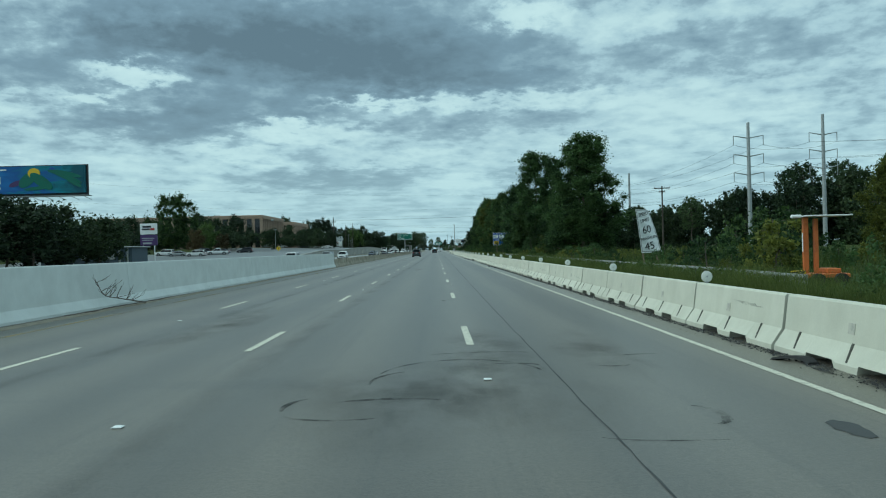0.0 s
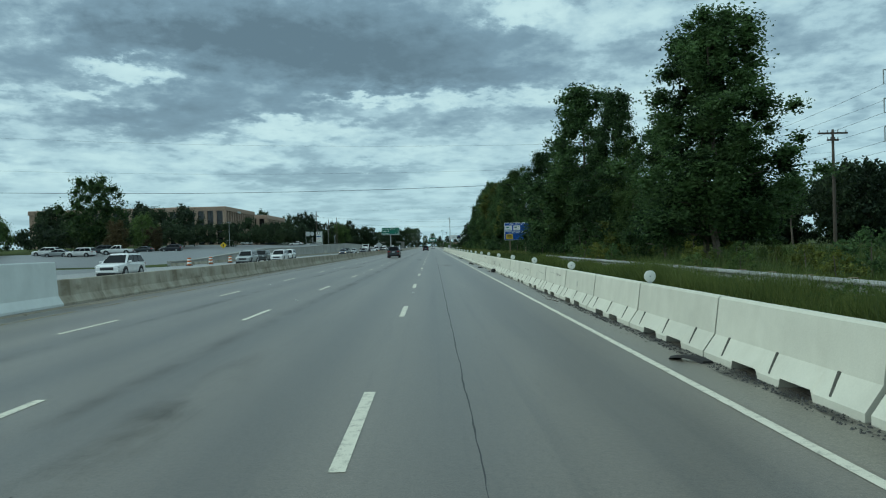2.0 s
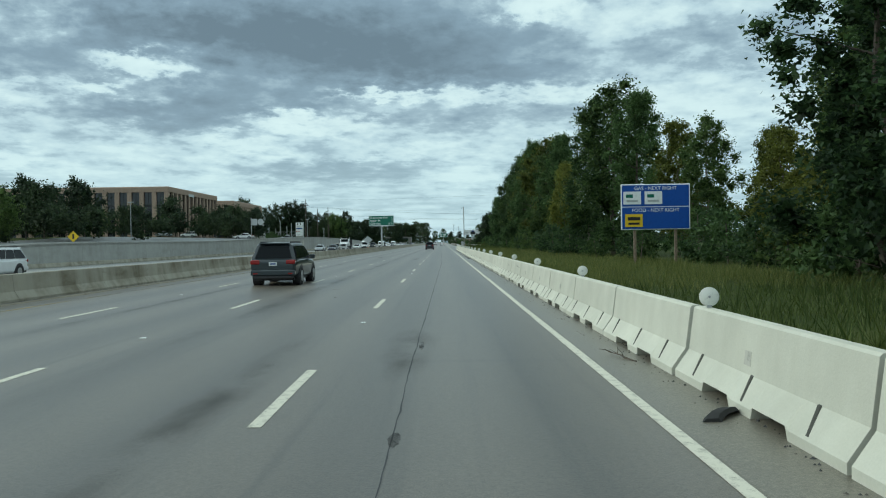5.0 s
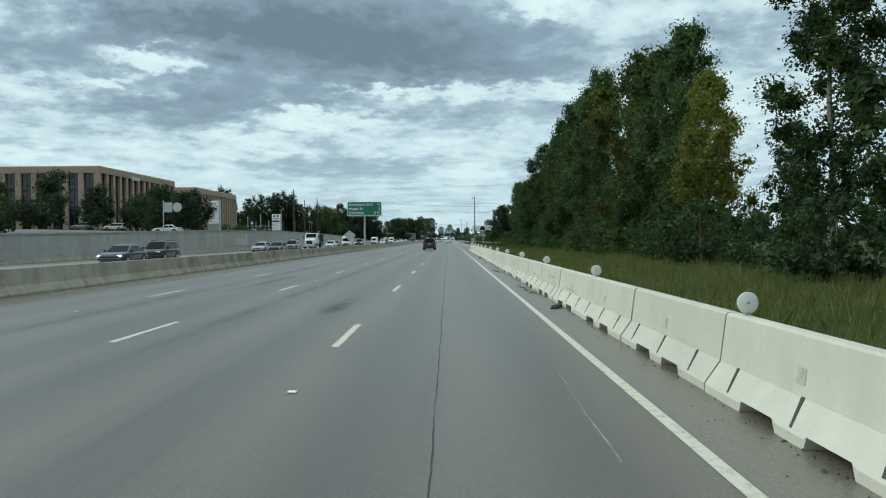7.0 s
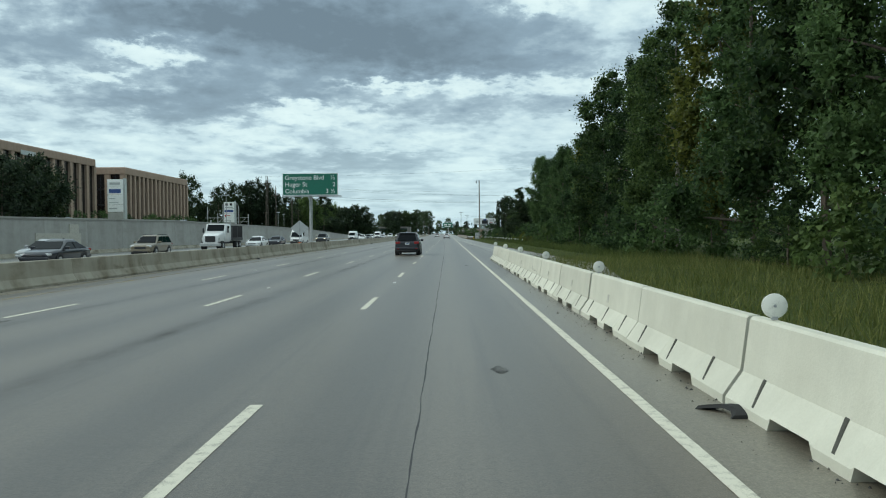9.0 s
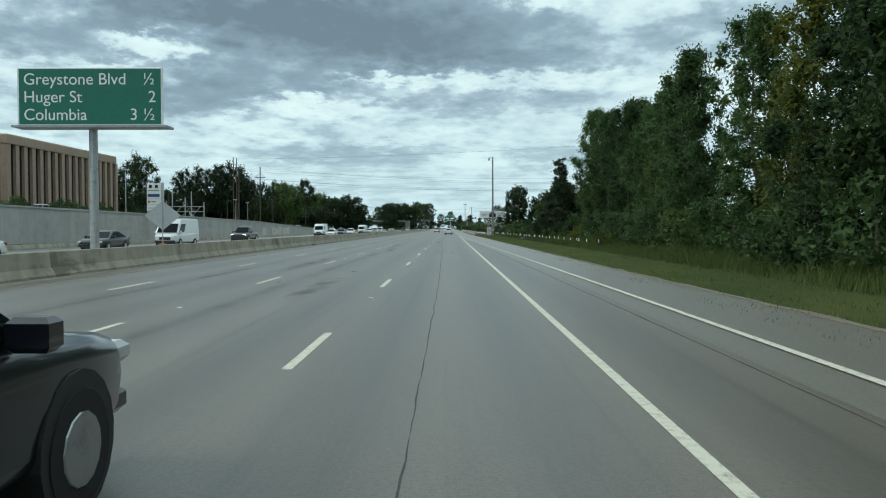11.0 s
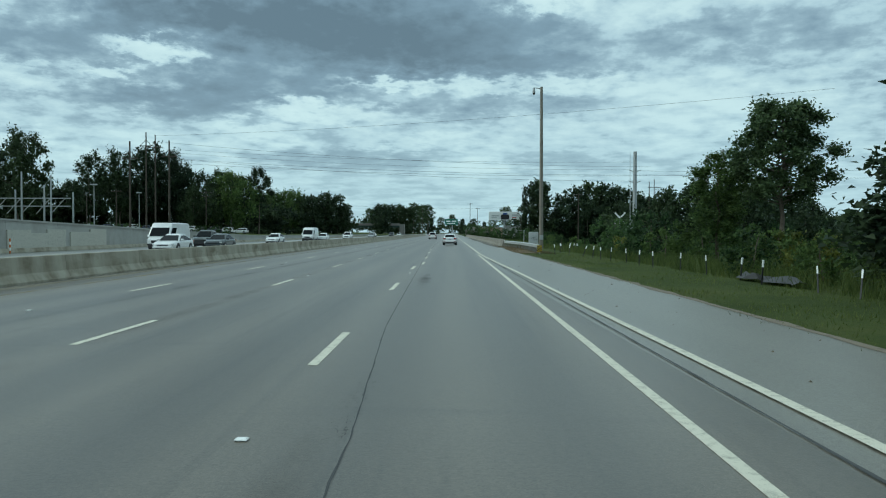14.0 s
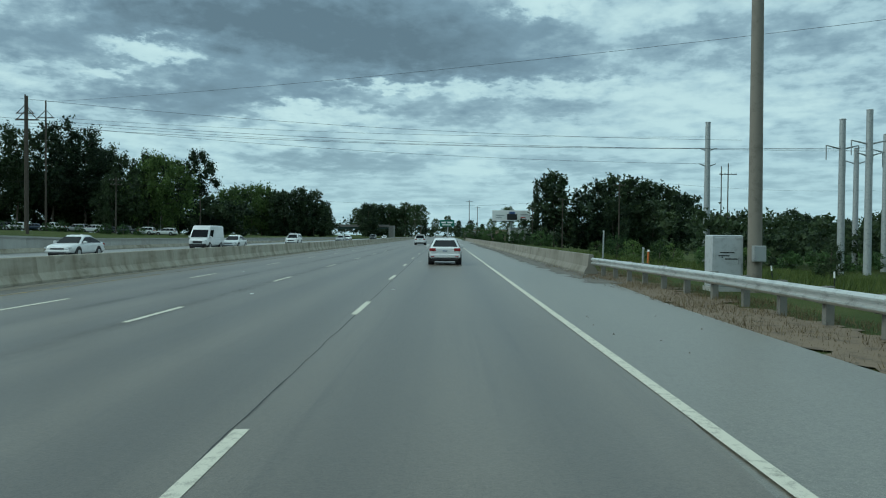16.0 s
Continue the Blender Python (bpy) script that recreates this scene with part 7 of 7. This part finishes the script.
# ---------------------------------------------------------------- marks and litter on the road
def scuff(x, y, rx, ry, a0, a1, w0, name="skid_mark", label="curved black tyre scuff on the asphalt"):
    g = Geo()
    n = 22
    w0 *= 1.6
    for i in range(n + 1):
        a = radians(a0 + (a1 - a0) * i / n)
        ww = w0 * (0.35 + 0.65 * math.sin(math.pi * i / n)) * (1 + 0.5 * noise.noise((i * 0.9, x, y)))
        c, s = math.cos(a), math.sin(a)
        g.v += [(x + (rx - ww) * c, y + (ry - ww) * s, 0.0028), (x + (rx + ww) * c, y + (ry + ww) * s, 0.0028)]
    g.f = [(2 * i, 2 * i + 1, 2 * i + 3, 2 * i + 2) for i in range(n)]
    part(name, mesh(name, g, "rubber_mark", False, False), "rubber_mark", road, label)


for a in ((-0.25, 9.7, 1.1, 1.45, 15, 165, 0.028), (-1.1, 8.2, 0.55, 0.14, 5, 175, 0.03), (-1.5, 7.7, 0.62, 0.35, 190, 300, 0.022), (-1.9, 8.0, 0.3, 0.5, 110, 200, 0.025),
          (1.95, 7.2, 0.2, 0.4, -100, 80, 0.03), (1.85, 10.4, 0.25, 0.2, 200, 330, 0.02), (0.35, 10.4, 0.5, 0.3, 10, 100, 0.03), (1.7, 6.5, 0.9, 0.25, 195, 280, 0.014),
          (0.1, 11.6, 0.9, 0.3, 30, 150, 0.02), (-0.6, 9.4, 0.8, 0.9, 120, 190, 0.018), (2.5, 11, 0.5, 0.25, 60, 140, 0.016)):
    scuff(*a)


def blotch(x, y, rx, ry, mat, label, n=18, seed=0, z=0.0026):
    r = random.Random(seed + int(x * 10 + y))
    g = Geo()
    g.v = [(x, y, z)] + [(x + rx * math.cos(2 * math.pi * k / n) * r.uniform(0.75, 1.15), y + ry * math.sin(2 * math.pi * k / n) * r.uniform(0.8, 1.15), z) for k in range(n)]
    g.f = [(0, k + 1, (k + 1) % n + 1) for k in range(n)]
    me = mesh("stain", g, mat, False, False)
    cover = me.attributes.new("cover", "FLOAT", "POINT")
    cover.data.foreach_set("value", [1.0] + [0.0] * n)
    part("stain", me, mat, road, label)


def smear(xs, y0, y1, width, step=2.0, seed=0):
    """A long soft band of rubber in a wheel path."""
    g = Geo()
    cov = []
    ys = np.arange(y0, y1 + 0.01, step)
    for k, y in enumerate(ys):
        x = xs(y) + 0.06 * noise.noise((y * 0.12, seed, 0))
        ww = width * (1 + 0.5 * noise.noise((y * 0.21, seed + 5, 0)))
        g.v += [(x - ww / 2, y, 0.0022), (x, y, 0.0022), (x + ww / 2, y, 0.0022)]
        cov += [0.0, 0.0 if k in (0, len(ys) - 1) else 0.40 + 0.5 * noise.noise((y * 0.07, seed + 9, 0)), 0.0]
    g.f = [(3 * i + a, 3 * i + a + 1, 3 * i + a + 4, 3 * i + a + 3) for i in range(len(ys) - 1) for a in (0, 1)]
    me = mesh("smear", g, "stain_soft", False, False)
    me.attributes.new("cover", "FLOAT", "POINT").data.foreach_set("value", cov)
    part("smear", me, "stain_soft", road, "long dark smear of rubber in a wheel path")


smear(lambda y: float(np.interp(y, (0, 60, 96, 370, 400, 480), (-3.2, -3.1, -2.85, -2.85, -3.6, -4.4))), -20, 560, 0.62, seed=1)
smear(lambda y: -6.3 + 0.1 * math.sin(y * 0.02), -20, 560, 0.5, seed=2)
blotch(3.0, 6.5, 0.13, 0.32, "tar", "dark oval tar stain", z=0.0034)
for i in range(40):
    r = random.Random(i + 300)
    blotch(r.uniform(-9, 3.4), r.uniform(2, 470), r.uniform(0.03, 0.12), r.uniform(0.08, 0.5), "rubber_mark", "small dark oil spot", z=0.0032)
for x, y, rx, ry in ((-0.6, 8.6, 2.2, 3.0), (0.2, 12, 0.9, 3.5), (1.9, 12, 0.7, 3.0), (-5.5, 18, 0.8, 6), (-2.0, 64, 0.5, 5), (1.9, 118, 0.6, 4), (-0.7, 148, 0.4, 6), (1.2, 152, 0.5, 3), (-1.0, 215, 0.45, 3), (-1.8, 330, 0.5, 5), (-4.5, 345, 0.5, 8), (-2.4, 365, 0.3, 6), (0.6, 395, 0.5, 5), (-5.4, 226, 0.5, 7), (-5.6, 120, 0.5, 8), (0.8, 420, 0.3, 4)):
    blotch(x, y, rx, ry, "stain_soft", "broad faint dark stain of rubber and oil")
# scraped strips where old lines and milled patches show
for y0, y1, x0, w0 in ((376, 388, 1.05, 0.07), (357, 364, 0.95, 0.06), (357, 362, 2.05, 0.08), (202, 206, 3.0, 0.018), (104, 109, 3.0, 0.018)):
    if w0 < 0.04:
        strip("scrape", "line_worn", lambda y: x0 + (y - y0) * 0.02, y0, y1, w0, 0.0031, 0.3, label="scraped strip of surface", wob=0.04)
    else:
        strip("crack", "rubber_mark", lambda y: x0 + (y - y0) * 0.02, y0, y1, 0.012, 0.0031, 0.1, label="thin branching crack", wob=0.03)


strip("crack", "rubber_mark", lambda y: 0.5 + (y - 244.4) * 0.063, 240, 252, 0.012, 0.0031, 0.1, label="thin slanting crack", wob=0.012)
def crack_net(x, y, wx, wy, n, seed):
    """A net of short cracks, as where the joint breaks up."""
    r = random.Random(seed)
    g = Geo()
    for i in range(n):
        p = Vector((x + r.uniform(-wx, wx), y + r.uniform(-wy, wy), 0.0032))
        for j in range(3):
            a = r.uniform(0, 2 * math.pi)
            d = Vector((math.cos(a) * 0.6, math.sin(a), 0)) * r.uniform(0.02, 0.07)
            o = Vector((-d.y, d.x, 0)).normalized() * 0.0017
            k = len(g.v)
            g.v += [tuple(p - o), tuple(p + o), tuple(p + d + o * 0.6), tuple(p + d - o * 0.6)]
            g.f.append((k, k + 1, k + 2, k + 3))
            p = p + d
    part("crack", mesh("crack", g, "tar", False, False), "tar", road, "fine net of cracks")


for x, y, wx, wy, n, seed in ((1.43, 244.8, 0.10, 0.8, 60, 1), (1.36, 359.5, 0.09, 2.4, 420, 2), (0.98, 360.5, 0.13, 2.2, 340, 3), (2.05, 360, 0.14, 2.4, 340, 4), (0.78, 401, 0.1, 1.2, 60, 5)):
    crack_net(x, y, wx, wy, n, seed)


def rubble(name, n, xr, yr, size, mat, seed, label):
    """Grit, stones and scraps as one scattering."""
    r = np.random.default_rng(seed)
    g = Geo()
    for i in range(n):
        x, y = r.uniform(*xr) + 0.0, r.uniform(*yr)
        s = size * r.uniform(0.3, 1.4)
        a = r.uniform(0, 6.28)
        c, si = math.cos(a) * s, math.sin(a) * s
        h = s * r.uniform(0.25, 0.7)
        k = r.uniform(0.5, 1.6)
        g.add([(x + c * k, y + si * k, -0.012), (x - si, y + c, -0.012), (x - c * k, y - si * k, -0.012), (x + si, y - c, -0.012), (x + c * 0.2, y + si * 0.2, h)],
              [(0, 1, 4), (1, 2, 4), (2, 3, 4), (3, 0, 4)])
    lone(name, mesh(name, g, mat, False, False), mat, label, "debris", kind="stuff")


rubble("grit", 1100, (4.05, 4.47), (-2, 296), 0.016, "silt", 21, "grit and scraps swept against the barrier foot")
rubble("grit", 5000, (4.24, 4.52), (-2, 76), 0.022, "tar", 22, "dark rubble against the barrier foot")
rubble("grit", 1600, (4.34, 4.55), (76, 298), 0.020, "tar", 28, "dark rubble against the barrier foot")
strip("grime", "rubber_mark", lambda y: 4.41, -20, 84, 0.30, 0.0034, 0.7, label="band of black grit along the barrier foot", wob=0.08)
bag = Geo()
bag.loft([[(rr_ * (1 + 0.14 * math.sin(3 * a + z * 9)) * math.cos(a), rr_ * 1.25 * (1 + 0.1 * math.cos(4 * a + z * 7)) * math.sin(a), z) for a in [2 * math.pi * k / 14 for k in range(14)]]
          for z, rr_ in ((0.0, 0.10), (0.04, 0.12), (0.13, 0.125), (0.20, 0.10), (0.215, 0.05), (0.22, 0.01))])
tb = thing("rubbish_lump", "black crumpled lump of rubber at the barrier foot", "debris", (4.33, 100.5, -0.006))
part("lump", bag, "tyre", tb)
rubble("grit", 260, (-11.2, -10.6), (10, 300), 0.05, "dirt", 23, "grit along the median barrier")
rubble("torn_foil", 46, (4.12, 4.45), (246.2, 247.3), 0.07, "steel_dull", 27, "heap of torn silver foil at the barrier foot")
rubble("grit", 160, (4.3, 8.0), (330, 470), 0.025, "dirt", 24, "grit on the shoulder")
strip("grime", "dirt", lambda y: edge_right(y) - 0.05, 296, 452, 0.25, -0.006, 1.0, shoulder, "ragged soil edge of the shoulder", 0.12)
strip("grime", "soil", lambda y: float(np.interp(y, (458, 466, 475, 484), (7.9, 7.95, 8.1, 8.25))), 456, 487, 1.9, -0.03, 0.2, shoulder, "bare brown soil under the guard rail", 0.09)
strip("grime", "silt", lambda y: 7.2 + 0.15 * math.sin(y * 0.11), 477, 620, 1.1, -0.006, 0.25, shoulder, "silt against the roadside barrier", 0.07)


def scrap(x, y, ln, label, seed, mat="tyre", wide=0.09):
    r = random.Random(seed)
    g = Geo()
    rings = []
    for i in range(7):
        f = i / 6
        rings.append([(x + 0.15 * math.sin(f * 3 + seed) + u * wide, y + f * ln, -0.01 + 0.05 * math.sin(math.pi * f) + v * 0.035) for u, v in ((-1, 0), (-0.6, 1), (0.6, 1.1), (1, 0))])
    lone("tyre_scrap", g.loft(rings), mat, label, "debris", smooth=True)


for x, y, ln, sd in ((4.25, 9.9, 0.55, 1), (4.2, 66, 0.5, 2), (4.3, 60.5, 0.8, 3), (4.15, 121, 0.5, 4), (4.25, 147, 0.4, 5), (4.2, 214, 0.6, 6), (4.3, 259.2, 0.4, 7), (-10.9, 303, 0.9, 8), (4.2, 109, 0.7, 9), (-10.9, 380, 0.7, 10)):
    scrap(x, y, ln, "torn black strip of tyre lying at the barrier foot", sd)
# twigs blown against the barrier
for x, y, ln, sd in ((4.3, 122.2, 0.9, 11), (4.2, 118.2, 0.7, 12), (4.3, 220.6, 0.8, 13), (4.3, 219.0, 0.9, 14), (4.4, 218.3, 0.6, 15), (4.2, 233.8, 0.7, 16), (4.2, 232.4, 0.5, 17), (4.3, 100.2, 0.6, 18), (4.3, 36.0, 0.7, 19), (4.2, 77.0, 0.6, 20), (4.3, 150.4, 0.8, 21)):
    tg = Geo()
    r = random.Random(sd)
    p, q = Vector((x, y, 0.0)), Vector((x - 0.25, y + ln, 0.05))
    wood(tg, p, q, 0.014, 0.007, sd, 0.15, 4)
    for i in range(4):
        a = p.lerp(q, 0.2 + 0.2 * i)
        wood(tg, a, a + Vector((r.uniform(-0.3, 0.1), r.uniform(-0.2, 0.35), r.uniform(0.02, 0.16))), 0.008, 0.003, sd + i, 0.2, 2)
    lone("twig", tg, "bark", "dry fallen twig on the margin by the barrier", "twig", group="twigs by the barrier")
# dead branch against the median wall
br = Geo()
stem = wood(br, (-10.75, 26.6, 0.04), (-11.15, 24.3, 0.42), 0.032, 0.016, 3, 0.12, 6)
stem += wood(br, (-11.15, 24.3, 0.42), (-11.2, 23.7, 0.98), 0.016, 0.006, 4, 0.15, 4)
for i in range(14):
    r = random.Random(i)
    p = stem[min(len(stem) - 1, 2 + i % 9)]
    q = p + Vector((r.uniform(-0.05, 0.35), r.uniform(-0.75, 0.75), r.uniform(0.1, 0.42)))
    wood(br, p, q, 0.013, 0.005, i + 5, 0.25, 3)
    wood(br, p.lerp(q, 0.6), q + Vector((0.1, r.uniform(-0.3, 0.3), 0.12)), 0.007, 0.003, i + 25, 0.2, 2)
for i in range(7):
    r = random.Random(i + 70)
    y = 21.5 + i * 1.25
    wood(br, (-11.1, y, 0.02), (-10.75 + r.uniform(-0.2, 0.2), y + r.uniform(0.8, 1.8), 0.06), 0.018, 0.006, i + 45, 0.15, 3)
lone("dead_branch", br, "bark", "bare dead branch lying against the median wall", "branch")
